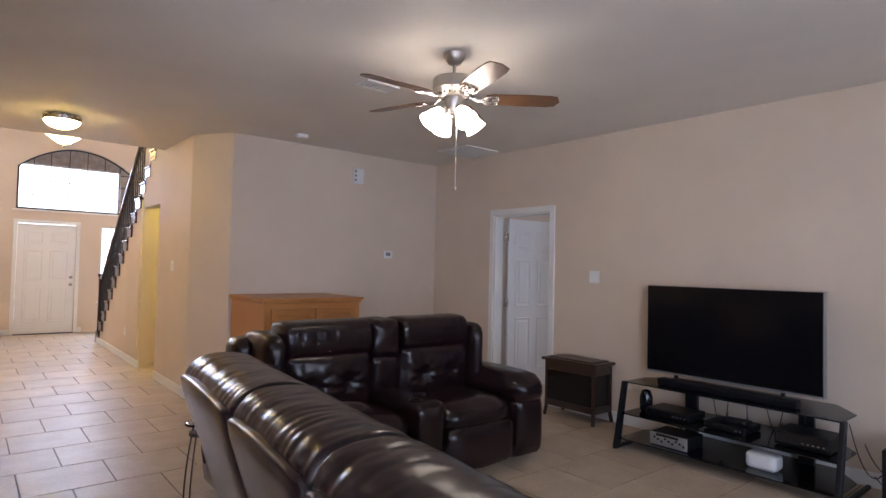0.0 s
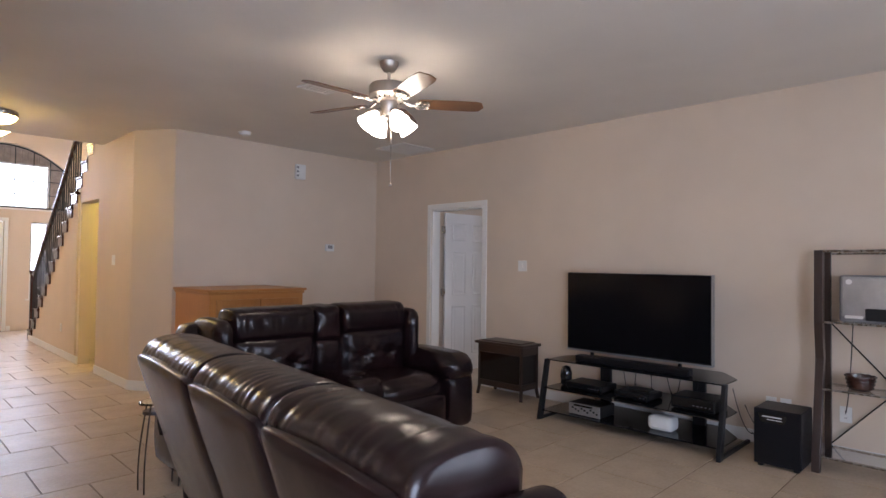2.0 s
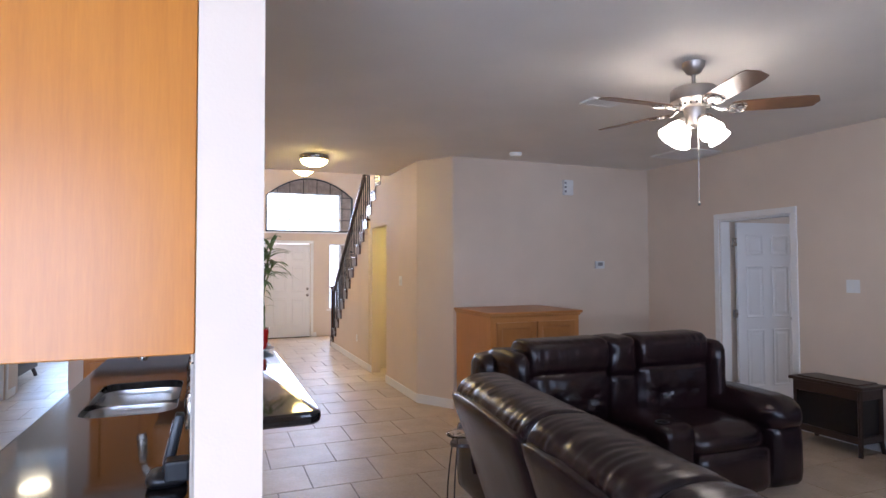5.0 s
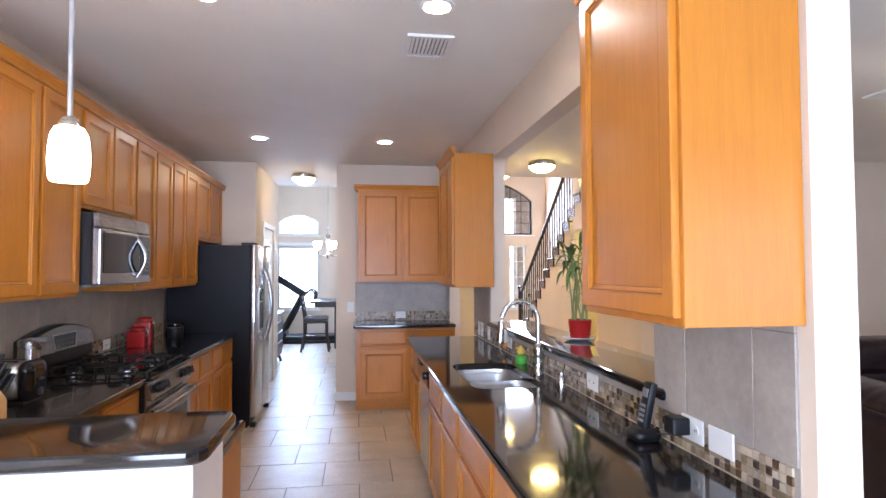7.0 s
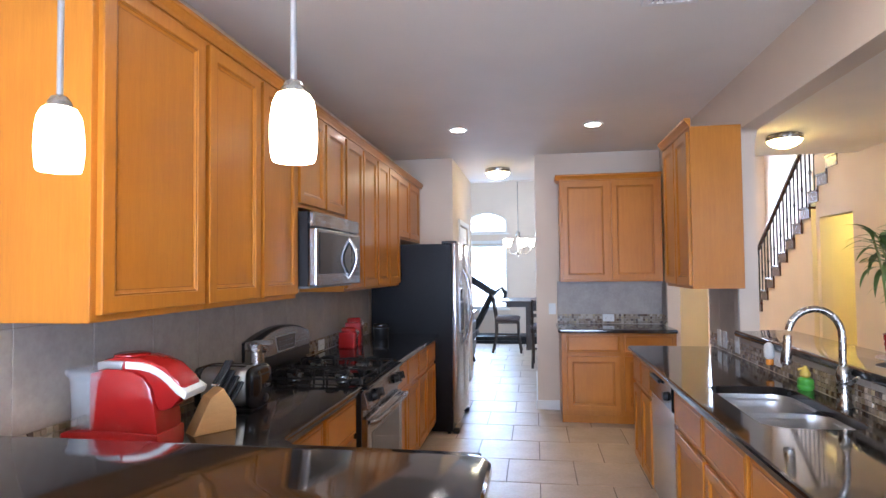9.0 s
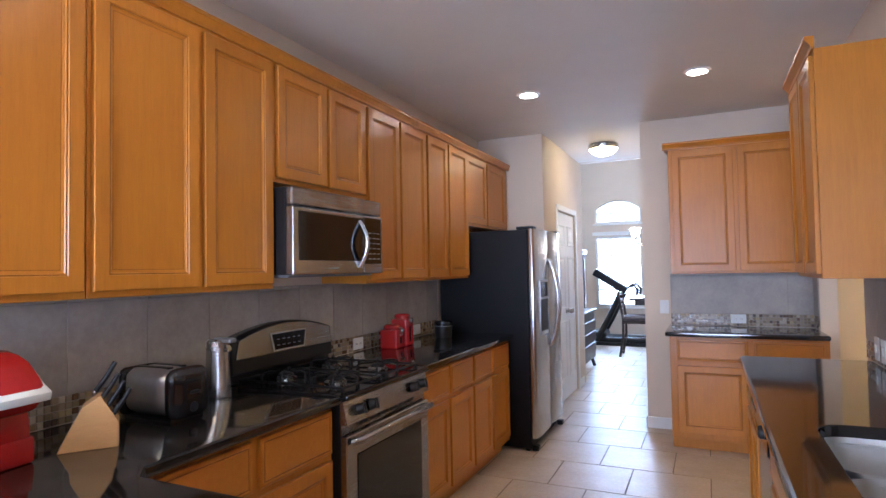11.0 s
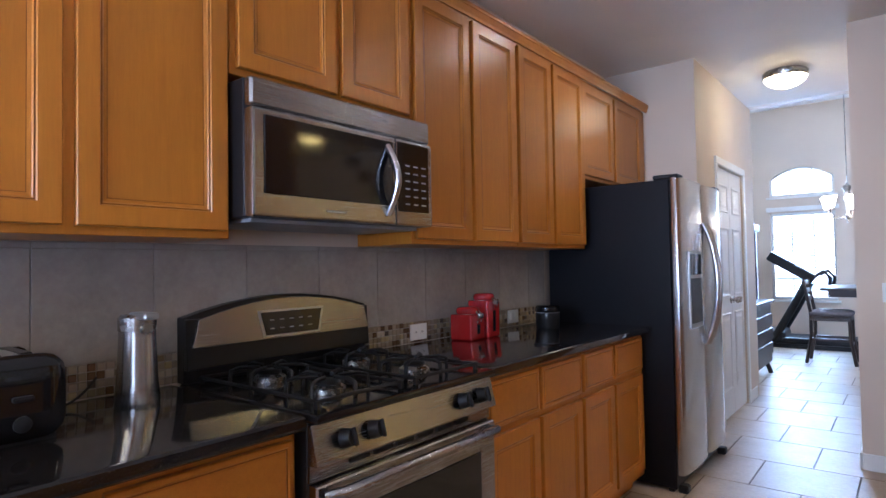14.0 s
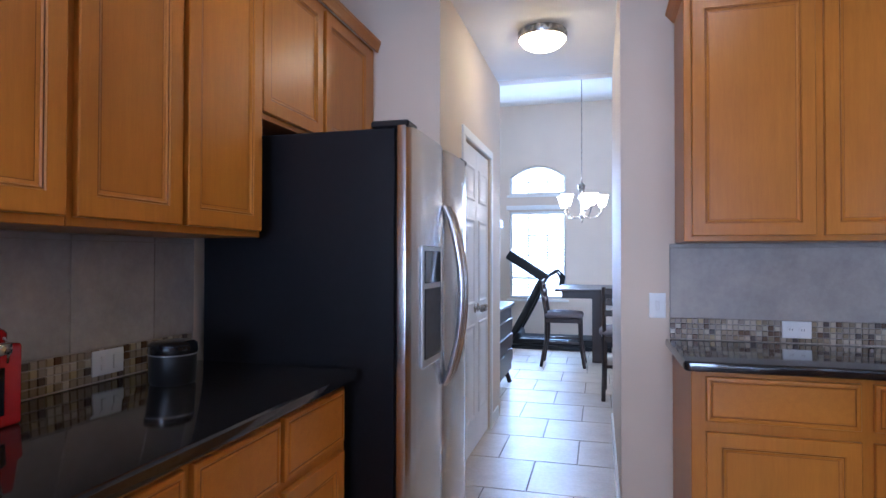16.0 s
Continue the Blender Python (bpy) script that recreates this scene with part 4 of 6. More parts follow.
def casing(name, axis, face, out, a0, a1, z1, w=0.065, t=0.016, hang=0.0):
    """Flat door trim round an opening in the wall face; out is +1 or -1."""
    lo, hi = sorted((face, face + out * t))
    boxes = [(a0 - w, a0, 0.001, z1), (a1, a1 + w, 0.001, z1), (a0 - w, a1 + w, z1, z1 + w)]
    bms = [bm_box(lo, hi, a, b, c, d, 0.004) if axis == "x" else bm_box(a, b, lo, hi, c, d, 0.004) for a, b, c, d in boxes]
    return structure(name, join(*bms), M_TRIM, "white painted door trim")


casing("trim_bedroom_door", "x", 8.05, -1, 3.42, 4.26, 2.04)
structure("trim_bedroom_jamb", join(bm_box(8.051, 8.179, 3.421, 3.437, 0, 2.039), bm_box(8.051, 8.179, 4.243, 4.259, 0, 2.039), bm_box(8.051, 8.179, 3.437, 4.243, 2.023, 2.039)), M_TRIM)
bed_door = six_panel("bedroom_door", 0.80, 2.015, pose(8.232, 4.19, 0, 0, 0, -6), 0.74, "white six-panel bedroom door standing open")
for z in (0.25, 1.02, 1.80):
    part("hinge", bm_box(-0.055, 0.0, 0.004, 0.02, z - 0.045, z + 0.045, 0.002), M_NICKEL, bed_door)

casing("trim_front_door", "y", 12.64, -1, 4.02, 4.95, 2.08)
fd = six_panel("front_door", 0.92, 2.065, pose(4.025, 12.66, 0), 0.86, "white six-panel front door with a nickel deadbolt", knob_z=0.93)
part("deadbolt", bm_lathe([(0.028, 0), (0.028, 0.008), (0.022, 0.014)], 20), M_NICKEL, fd, "", 40, m=pose(0.86, 0.003, 1.07, 90))
structure("trim_front_threshold", bm_box(4.02, 4.95, 12.60, 12.70, 0.0, 0.012, 0.003), M_IRON)
casing("trim_pantry_door", "x", 0.67, 1, 6.88, 7.76, 2.06, 0.06)
pantry = thing("pantry_door", 0.66, 6.885, 0, 90, "white panelled double pantry door with round nickel knobs", "door")
for x0 in (0.0, 0.437):
    six_panel("", 0.434, 2.05, Matrix.Translation((x0, 0, 0)), 0.39 if x0 == 0 else 0.045, parent=pantry, knob_z=0.96, cols=1)
alc = six_panel("closet_door", 0.76, 2.03, pose(6.845, 7.75, 0, 0, 0, -90), 0.08, "white six-panel closet door in the side hall")


def baseboard(name, segs, h=0.10, t=0.014):
    """segs: (axis, face, out, lo, hi)."""
    bms = []
    for axis, face, out, lo, hi in segs:
        a, b = sorted((face, face + out * t))
        bms.append(bm_box(a, b, lo, hi, 0.0, h, 0.004) if axis == "x" else bm_box(lo, hi, a, b, 0.0, h, 0.004))
    return structure(name, join(*bms), M_TRIM, "white painted baseboard")


baseboard("baseboard_living", [("x", 8.05, -1, -3.2, 3.355), ("x", 8.05, -1, 4.325, 5.37), ("y", 5.37, -1, 5.38, 8.03)])
baseboard("baseboard_hall", [("x", 5.09, -1, 5.80, 7.05), ("x", 5.09, -1, 7.82, 10.9), ("x", 3.03, 1, 0.75, 4.68), ("y", 0.74, -1, 2.89, 3.03), ("x", 3.50, 1, 7.0, 12.6), ("y", 12.64, -1, 3.515, 3.95), ("y", 12.64, -1, 5.02, 5.085)])
structure("baseboard_diagonal", join(bm_prism([(3.03, 6.285), (3.515, 6.93), (3.503, 6.936), (3.018, 6.292)], "z", 0, 0.10), bm_prism([(5.076, 5.80), (5.35, 5.357), (5.362, 5.365), (5.088, 5.808)], "z", 0, 0.10)), M_TRIM)
baseboard("baseboard_kitchen", [("y", 6.33, -1, 1.58, 1.81), ("x", 0.67, 1, 6.34, 6.815), ("x", 0.67, 1, 7.825, 8.1), ("x", 1.58, -1, 6.33, 8.1), ("y", 12.54, -1, -2.2, 3.25)])


def muntin_window(name, x0, x1, z0, z1, y, crown_z, verts, hors, mat, label, t=0.018, frame_w=0.035):
    """A window in a wall that faces -y; crown_z: height of its arch, or z1 for none."""
    w = thing(name, (x0 + x1) / 2, y, z0, 0, label, "window", "", "structure")
    hx = (x1 - x0) / 2

    def top(x):
        return (z1 - z0) + (crown_z - z1) * (1 - (x / hx) ** 2)
    part("window_frame", join(bm_box(-hx, -hx + frame_w, -0.03, 0.03, 0, z1 - z0), bm_box(hx - frame_w, hx, -0.03, 0.03, 0, z1 - z0), bm_box(-hx + frame_w, hx - frame_w, -0.03, 0.03, 0, frame_w)), mat, w)
    part("window_head", bm_tube([(hx * s / 10, 0, top(hx * s / 10) - 0.012) for s in range(-10, 11)], 0.016, 6), mat, w)
    part("pane", bm_box(-hx + 0.02, hx - 0.02, 0.006, 0.010, 0.02, z1 - z0 - 0.01), M_PANE, w).visible_shadow = False
    for v in verts:
        part("muntin", bm_box(v - t / 2, v + t / 2, -0.012, 0.002, frame_w, top(v) - 0.012), mat, w)
    for h in hors:
        lim = hx - frame_w
        while top(lim) < h + 0.02 and lim > 0.05:
            lim -= 0.02
        part("muntin", bm_box(-lim, lim, -0.014, 0.0, h - t / 2, h + t / 2), mat, w)
    return w


FV = [-0.72, -0.45, -0.15, 0.15, 0.45, 0.72]
muntin_window("window_front_arch", 3.98, 5.92, 2.34, 3.14, 12.72, 3.56, FV, [0.28, 0.55, 0.80], M_IRON, "arched front window with a dark grid", 0.012)
structure("window_sill_front", bm_box(3.93, 5.97, 12.60, 12.66, 2.305, 2.338, 0.004), M_TRIM)
muntin_window("window_sidelight", 5.36, 5.76, 0.60, 2.08, 12.72, 2.08, [0.0], [0.37, 0.74, 1.11], M_TRIM, "narrow white sidelight window")
structure("window_sill_side", bm_box(5.31, 5.81, 12.60, 12.66, 0.57, 0.598, 0.004), M_TRIM)
muntin_window("window_dining_arch", 0.10, 0.98, 2.30, 2.58, 12.60, 2.755, [-0.147, 0.147], [0.20], M_TRIM, "arched white transom window")
muntin_window("window_dining", 0.10, 0.98, 0.66, 2.04, 12.62, 2.04, [-0.147, 0.147], [0.33, 0.69, 1.0], M_TRIM, "white dining window with blinds")
structure("window_sill_dining", join(bm_box(0.06, 1.02, 12.49, 12.56, 0.62, 0.655, 0.005), bm_box(0.05, 1.03, 12.515, 12.56, 2.06, 2.13, 0.005), bm_box(0.06, 1.02, 12.51, 12.56, 2.262, 2.296, 0.005)), M_TRIM)
blind = thing("window_blind", 0.54, 12.575, 0.67, 0, "white horizontal slat blind over the dining window", "blind")
part("headrail", bm_box(-0.42, 0.42, -0.02, 0.02, 1.32, 1.365, 0.004), M_WHITE, blind)
slat_me = None
for i in range(28):
    if slat_me is None:
        o = part("slat", bm_box(-0.425, 0.425, -0.02, 0.02, -0.0012, 0.0012), M_WHITE, blind)
        slat_me = o.data
        o.matrix_local = pose(0, 0, 0.03, 12)
    else:
        share("slat", slat_me, blind, (0, 0, 0.03 + i * 0.046), 0, 12)
part("bottom_rail", bm_box(-0.425, 0.425, -0.015, 0.015, 0.0, 0.016, 0.003), M_WHITE, blind)
# windows of the south side, behind the walk
for nm, a, b, c, d in (("window_south", 4.3, 6.9, 0.7, 2.2), ("window_patio", 0.45, 2.35, 0.02, 2.1)):
    muntin_window(nm, a, b, c, d, -3.27, d, [-(b - a) / 6, (b - a) / 6], [(d - c) / 2], M_TRIM, "white window to the garden")
muntin_window("window_dining_east", 10.0, 11.2, 0.66, 2.4, 0, 2.4, [0.0], [0.85], M_TRIM, "white side window of the dining room").matrix_world = pose(3.31, 10.6, 0.66, 0, 0, 90)
# porch seen through the front window
porch = thing("brick_porch", 5.0, 14.3, 0, 0, "tan brick porch arch outside the front window", "porch")
part("arch", join(bm_box(-2.6, 2.6, -0.15, 0.15, 3.405, 6.0), bm_box(-2.6, -1.1, -0.15, 0.15, -0.24, 3.405), bm_box(0.95, 2.6, -0.15, 0.15, -0.24, 3.405)), M_BRICK, porch)
for i in range(20):
    part("brick", bm_box(-1.1 + i * 0.102, -1.01 + i * 0.102, -0.17, -0.15, 3.40, 3.70, 0.004), M_BRICK, porch)

# ---- stairs ----
ST_Y, ST_RUN, ST_RISE, ST_N = 10.95, 0.241, 0.190, 15
stairs = thing("staircase", 5.10, ST_Y, 0, 0, "dark wood staircase with black iron balusters along the hall", "staircase")
wall_bms = []
for i in range(ST_N):
    y1, y0, z = -i * ST_RUN, -(i + 1) * ST_RUN, (i + 1) * ST_RISE
    part("tread", bm_box(-0.035, 1.14, y0 - 0.005, y1 + 0.03, z - 0.032, z, 0.008), M_TREADWOOD, stairs)
    part("stringer_cut", join(bm_box(-0.022, 0.0, y0, y1 + 0.012, z - 0.15, z - 0.033), bm_box(-0.022, 0.0, y0 - 0.0, y0 + 0.03, z - 0.033, z + 0.04)), M_TREADWOOD, stairs)
    part("riser", bm_box(0.0, 1.14, y1 - 0.02, y1, z - ST_RISE, z - 0.032), M_TRIM, stairs)
    wall_bms.append((y0, y1, z))
    for k in (0.25, 0.75):
        yy = y1 - k * ST_RUN
        top = z + 0.86 + (k - 0.5) * ST_RISE
        part("baluster", bm_tube([(0.03, yy, z), (0.03, yy, top)], 0.0105, 6), M_IRON, stairs)
        if (2 * i + round(k)) % 2:
            kz = z + 0.45
            part("basket", join(*[bm_tube([(0.03, yy, kz - 0.05), (0.03 + 0.024 * math.cos(a), yy + 0.024 * math.sin(a), kz), (0.03, yy, kz + 0.05)], 0.004, 4) for a in (0, 1.57, 3.14, 4.71)]), M_IRON, stairs)
rail = [(0.03, -0.05, ST_RISE + 0.93)] + [(0.03, -(i + 0.5) * ST_RUN, (i + 1) * ST_RISE + 0.90) for i in range(ST_N)]
part("handrail", bm_tube(rail, 0.032, 8), M_TREADWOOD, stairs, "", 60)
part("newel_post", join(bm_box(-0.02, 0.08, -0.03, 0.07, 0, 0.12, 0.004), bm_box(-0.005, 0.065, -0.015, 0.055, 0.12, 1.12, 0.006), bm_box(-0.02, 0.08, -0.03, 0.07, 1.12, 1.18, 0.01)), M_TREADWOOD, stairs)
structure("wall_under_stairs", join(*[bm_box(5.102, 5.20, ST_Y + y0, ST_Y + y1, 0, z - 0.036) for y0, y1, z in wall_bms if ST_Y + y0 > 7.9]), M_WALL)

# ---- foyer and hall ----
foyer = thing("foyer_pendant", 4.34, 9.5, 3.10, 0, "lit inverted glass bowl pendant in the foyer", "pendant lamp")
part("bowl", bm_lathe([(0.02, 0.0), (0.08, 0.02), (0.14, 0.065), (0.20, 0.115), (0.215, 0.12)], 28), M_SHADE_WARM, foyer, "", 60)
part("finial", bm_lathe([(0.004, -0.05), (0.014, -0.03), (0.01, -0.012), (0.02, -0.001)], 12), M_NICKEL, foyer, "", 40)
part("chain", bm_tube([(0, 0, 0.1), (0, 0, H_TALL - 3.10)], 0.006, 6), M_NICKEL, foyer)


def wall_plate(name, m, w, h, kind, label):
    """A wall plate facing -y in the frame m. kind: switch, outlet or blank."""
    p = thing(name, 0, 0, 0, 0, label, "wall plate")
    p.matrix_world = m
    part("plate", bm_box(-w / 2, w / 2, -0.006, 0.0, -h / 2, h / 2, 0.002), M_WHITE, p)
    n = max(1, round(w / 0.046) - 1) if kind == "switch" else 2
    if kind == "switch":
        for i in range(n):
            x = (i - (n - 1) / 2) * 0.046
            part("rocker", bm_box(x - 0.009, x + 0.009, -0.012, -0.006, -0.022, 0.022, 0.002), M_TRIM, p)
    elif kind == "outlet":
        across = w > h
        for i in (-1, 1):
            cx, cz = (i * w * 0.2, 0) if across else (0, i * h * 0.19)
            part("socket", bm_lathe([(0.016, 0), (0.016, 0.002)], 14), M_TRIM, p, m=pose(cx, -0.0062, cz, 90))
            for s in (-0.005, 0.005):
                part("slot", bm_box(cx + s - 0.001, cx + s + 0.001, -0.0092, -0.0082, cz - 0.005, cz + 0.005), M_BLACK, p)
    return p


wall_plate("light_switch", pose(8.048, 2.855, 1.36, 0, 0, -90), 0.115, 0.115, "switch", "white double light switch plate on the beige wall")
wall_plate("light_switch", pose(5.088, 6.40, 1.37, 0, 0, -90), 0.115, 0.115, "switch", "white double light switch plate in the hall")
wall_plate("wall_outlet", pose(8.048, 0.46, 0.32, 0, 0, -90), 0.075, 0.115, "outlet", "white wall outlet behind the subwoofer")
wall_plate("wall_outlet", pose(8.048, 0.36, 0.32, 0, 0, -90), 0.075, 0.115, "outlet", "white wall outlet behind the subwoofer")
wall_plate("wall_outlet", pose(8.048, -0.02, 0.33, 0, 0, -90), 0.075, 0.115, "outlet", "white wall outlet behind the ladder shelf")
wall_plate("wall_outlet", pose(5.098, 8.78, 0.40, 0, 0, -90), 0.075, 0.115, "outlet", "white wall outlet low on the hall wall")
wall_plate("wall_outlet", pose(0.0102, 4.025, 0.975, 0, 0, 90), 0.118, 0.076, "outlet", "white wall outlet set across the mosaic band")
wall_plate("wall_outlet", pose(0.0102, 4.865, 0.982, 0, 0, 90), 0.118, 0.076, "switch", "white wall plate beside the coffee mug")
wall_plate("light_switch", pose(1.745, 6.327, 1.08), 0.075, 0.118, "switch", "white single light switch at the kitchen corner")
wall_plate("wall_outlet", pose(2.33, 6.3198, 0.985), 0.118, 0.076, "outlet", "white wall outlet set across the mosaic band")
EP = 2.8768
for yy, k, lab in ((1.975, "outlet", "white wall outlet above the sink counter"), (1.19, "outlet", "white wall outlet with a black charger"), (1.045, "blank", "white blank wall plate above the counter"), (4.42, "switch", "white switch plate above the sink counter"), (4.30, "switch", "white switch plate above the sink counter"), (4.05, "switch", "white switch plate above the sink counter"), (3.42, "outlet", "white wall outlet with a plugged air freshener")):
    wall_plate("wall_outlet" if k != "switch" else "light_switch", pose(EP, yy, 1.005, 0, 0, -90), 0.118 if k != "switch" else 0.076, 0.076 if k != "switch" else 0.118, k, lab)
thermostat = thing("thermostat", 7.29, 5.366, 1.56, 0, "small white thermostat with a grey display", "thermostat")
part("case", bm_box(-0.065, 0.065, -0.024, 0.0, -0.045, 0.045, 0.004), M_WHITE, thermostat)
part("display", bm_box(-0.035, 0.035, -0.026, -0.0235, -0.012, 0.03), M_GREY, thermostat)
chime = thing("door_chime", 6.835, 5.366, 2.48, 0, "white door chime box high on the wall", "door chime")
part("case", bm_box(-0.065, 0.065, -0.05, 0.0, -0.09, 0.09, 0.006), M_WHITE, chime)
for k in (-0.05, 0.0, 0.05):
    part("grille_slot", bm_box(-0.062, -0.035, -0.052, -0.0495, k - 0.012, k + 0.012), M_GREY, chime)
smoke = thing("smoke_detector", 5.92, 4.96, CEIL - 0.04, 0, "round white smoke detector on the ceiling", "smoke detector")
part("case", bm_lathe([(0.04, 0.0), (0.058, 0.008), (0.066, 0.03), (0.066, 0.0395)], 24), M_WHITE, smoke, "", 40)

# ---- ceiling fan ----
fan = thing("ceiling_fan", 5.59, 2.17, 2.48, -37, "five-blade ceiling fan with four lit bell shades", "ceiling fan")
part("canopy", bm_lathe([(0.018, 0.205), (0.04, 0.215), (0.062, 0.25), (0.066, 0.279)], 28), M_PEWTER, fan, "", 40)
part("downrod", bm_lathe([(0.011, 0.13), (0.011, 0.21)], 12), M_PEWTER, fan, "", 60)
part("motor", bm_lathe([(0.07, 0.005), (0.11, 0.02), (0.135, 0.045), (0.135, 0.105), (0.125, 0.12), (0.05, 0.132), (0.012, 0.135)], 36), M_PEWTER, fan, "", 40)
for k in range(20):
    part("vent_fin", bm_box(0.098, 0.112, -0.004, 0.004, 0.010, 0.030), M_BLACK, fan, m=pose(0, 0, 0, 0, 0, 18 * k))
part("switch_housing", bm_lathe([(0.03, -0.115), (0.05, -0.10), (0.052, -0.06), (0.06, -0.04), (0.06, 0.004)], 28), M_PEWTER, fan, "", 40)


def blade_bm():
    pts = [(0.20, -0.045), (0.24, -0.062), (0.45, -0.070), (0.60, -0.068), (0.645, -0.058), (0.655, -0.03), (0.668, 0.0), (0.655, 0.03), (0.645, 0.058), (0.60, 0.068), (0.45, 0.070), (0.24, 0.062), (0.20, 0.045)]
    return bm_prism(pts, "z", -0.003, 0.003)


bl_me = arm_me = None
for k in range(5):
    if bl_me is None:
        b = part("blade", blade_bm(), M_FANWOOD, fan, "walnut wood fan blade")
        b.matrix_local = pose(0, 0, 0, -12, 0, 0)
        loops = [bm_tube([(0.10, 0, 0.012), (0.15, 0, -0.012), (0.20, 0, -0.008)], 0.011, 8)]
        for cy in (-0.03, 0.0, 0.03):
            loops.append(bm_tube([(0.235 + 0.045 * math.cos(a), cy + (0.022 if cy else 0.03) * math.sin(a), -0.0105) for a in [2 * math.pi * i / 12 for i in range(13)]], 0.0055, 6))
        a = part("blade_iron", join(*loops), M_NICKEL, fan, "", 60)
        a.matrix_local = pose(0, 0, 0, -12, 0, 0)
        bl_me, arm_me = b.data, a.data
    else:
        q = pose(0, 0, 0, 0, 0, 72 * k) @ pose(0, 0, 0, -12, 0, 0)
        for nm, me in (("blade", bl_me), ("blade_iron", arm_me)):
            o = new(nm, me)
            o.parent = fan
            o.matrix_local = q
SH = [(0.022, 0.0), (0.034, -0.02), (0.048, -0.05), (0.056, -0.085), (0.070, -0.125)]
for k in range(4):
    q = pose(0, 0, 0, 0, 0, 90 * k + 25) @ pose(0.085, 0, -0.085, 0, -42, 0)
    part("shade", bm_lathe([(r, z) for r, z in SH[::-1]], 20), M_SHADE, fan, "", 60, m=q)
    part("shade_holder", bm_lathe([(0.026, -0.008), (0.026, 0.015), (0.014, 0.03)], 16), M_PEWTER, fan, "", 40, m=q)
part("pull_chain", bm_tube([(0.02, 0.0, -0.10), (0.02, 0, -0.56)], 0.0022, 5), M_NICKEL, fan)
part("chain_knob", bm_lathe([(0.003, -0.012), (0.009, -0.006), (0.009, 0.004), (0.002, 0.012)], 10), M_NICKEL, fan, "", 40, m=Matrix.Translation((0.02, 0, -0.57)))

# ---- living room furniture ----
arm = thing("armoire_cabinet", 5.385, 5.345, 0, 0, "light oak two-door cabinet with a moulded top", "cabinet")
AW, AD, AH = 1.0, 0.84, 1.06
part("body", bm_box(0, AW, -AD, 0, 0.0, AH, 0.004), M_OAK, arm)
part("top", join(bm_box(-0.03, AW + 0.03, -AD - 0.03, 0.0, AH + 0.012, AH + 0.04, 0.008, 2), bm_box(-0.015, AW + 0.015, -AD - 0.015, 0.0, AH - 0.012, AH + 0.012, 0.006)), M_OAK, arm)
for x0 in (0.06, AW / 2 + 0.008):
    part("door", bm_panel(AW / 2 - 0.068, AH - 0.16, DOOR_STEPS, 0), M_OAK, arm, m=Matrix.Translation((x0, -AD - 0.001, 0.10)))
part("plinth", bm_box(-0.008, AW + 0.008, -AD - 0.008, -AD - 0.001, 0.0, 0.085, 0.002), M_OAK, arm)


def bm_roll(length, depth, height, power=2.6, end=0.03, crease=0.004, seed=0.0, along=72, around=36):
    """A stuffed leather roll along y, centred at its base, with gathers running round it."""
    bm = bmesh.new()
    rings = []
    for i in range(along + 1):
        y = length * (i / along - 0.5)
        gap = length / 2 - abs(y)
        k = 1.0 if gap > end * 2 else 0.80 + 0.20 * math.sqrt(max(0.0, 1 - (1 - gap / (end * 2)) ** 2))
        gather = 0.35 + 0.65 * math.exp(-gap / 0.16)
        ring = []
        for j in range(around):
            a = 2 * math.pi * j / around
            c, s = math.cos(a), math.sin(a)
            x = math.copysign(abs(c) ** (2 / power), c)
            z = math.copysign(abs(s) ** (2 / power), s)
            n1 = noise.noise((y * 21 + seed, a * 1.3 + y * 3.0, seed))
            n2 = noise.noise((y * 13 - seed, a * 1.6 + 4, seed))
            d = crease * gather * (1.0 - 2.2 * abs(n1)) + crease * n2
            ring.append(bm.verts.new(((depth / 2 * k + d) * x, y, height / 2 + (height / 2 * k + d) * z)))
        rings.append(ring)
    for p, q in zip(rings, rings[1:]):
        for j in range(around):
            bm.faces.new((p[j], q[j], q[(j + 1) % around], p[(j + 1) % around]))
    bm.faces.new(rings[0])
    bm.faces.new(rings[-1][::-1])
    bmesh.ops.recalc_face_normals(bm, faces=bm.faces)
    return bm


def seat_back(ob, x0, x1, y0, y1, z0, z1, label="", seed=0.0, facing="-y"):
    """A recliner back: lumbar cushion below, head roll above."""
    zm = z0 + (z1 - z0) * 0.62
    part("back_cushion", bm_pillow(x0, x1, y0, y1, z0, zm + 0.03, 0.06, 26, 0.035, 0.006, 11.0, seed, ((-0.42, -0.05), (0.42, -0.05))), M_LEATHER, ob, label, 80)
    part("head_cushion", moved(bm_roll(x1 - x0 - 0.004, y1 - y0, z1 - zm + 0.02, 3.4, 0.022, 0.003, seed), pose((x0 + x1) / 2, (y0 + y1) / 2 - 0.006, zm - 0.02, 0, 0, 90)), M_LEATHER, ob, "", 80)


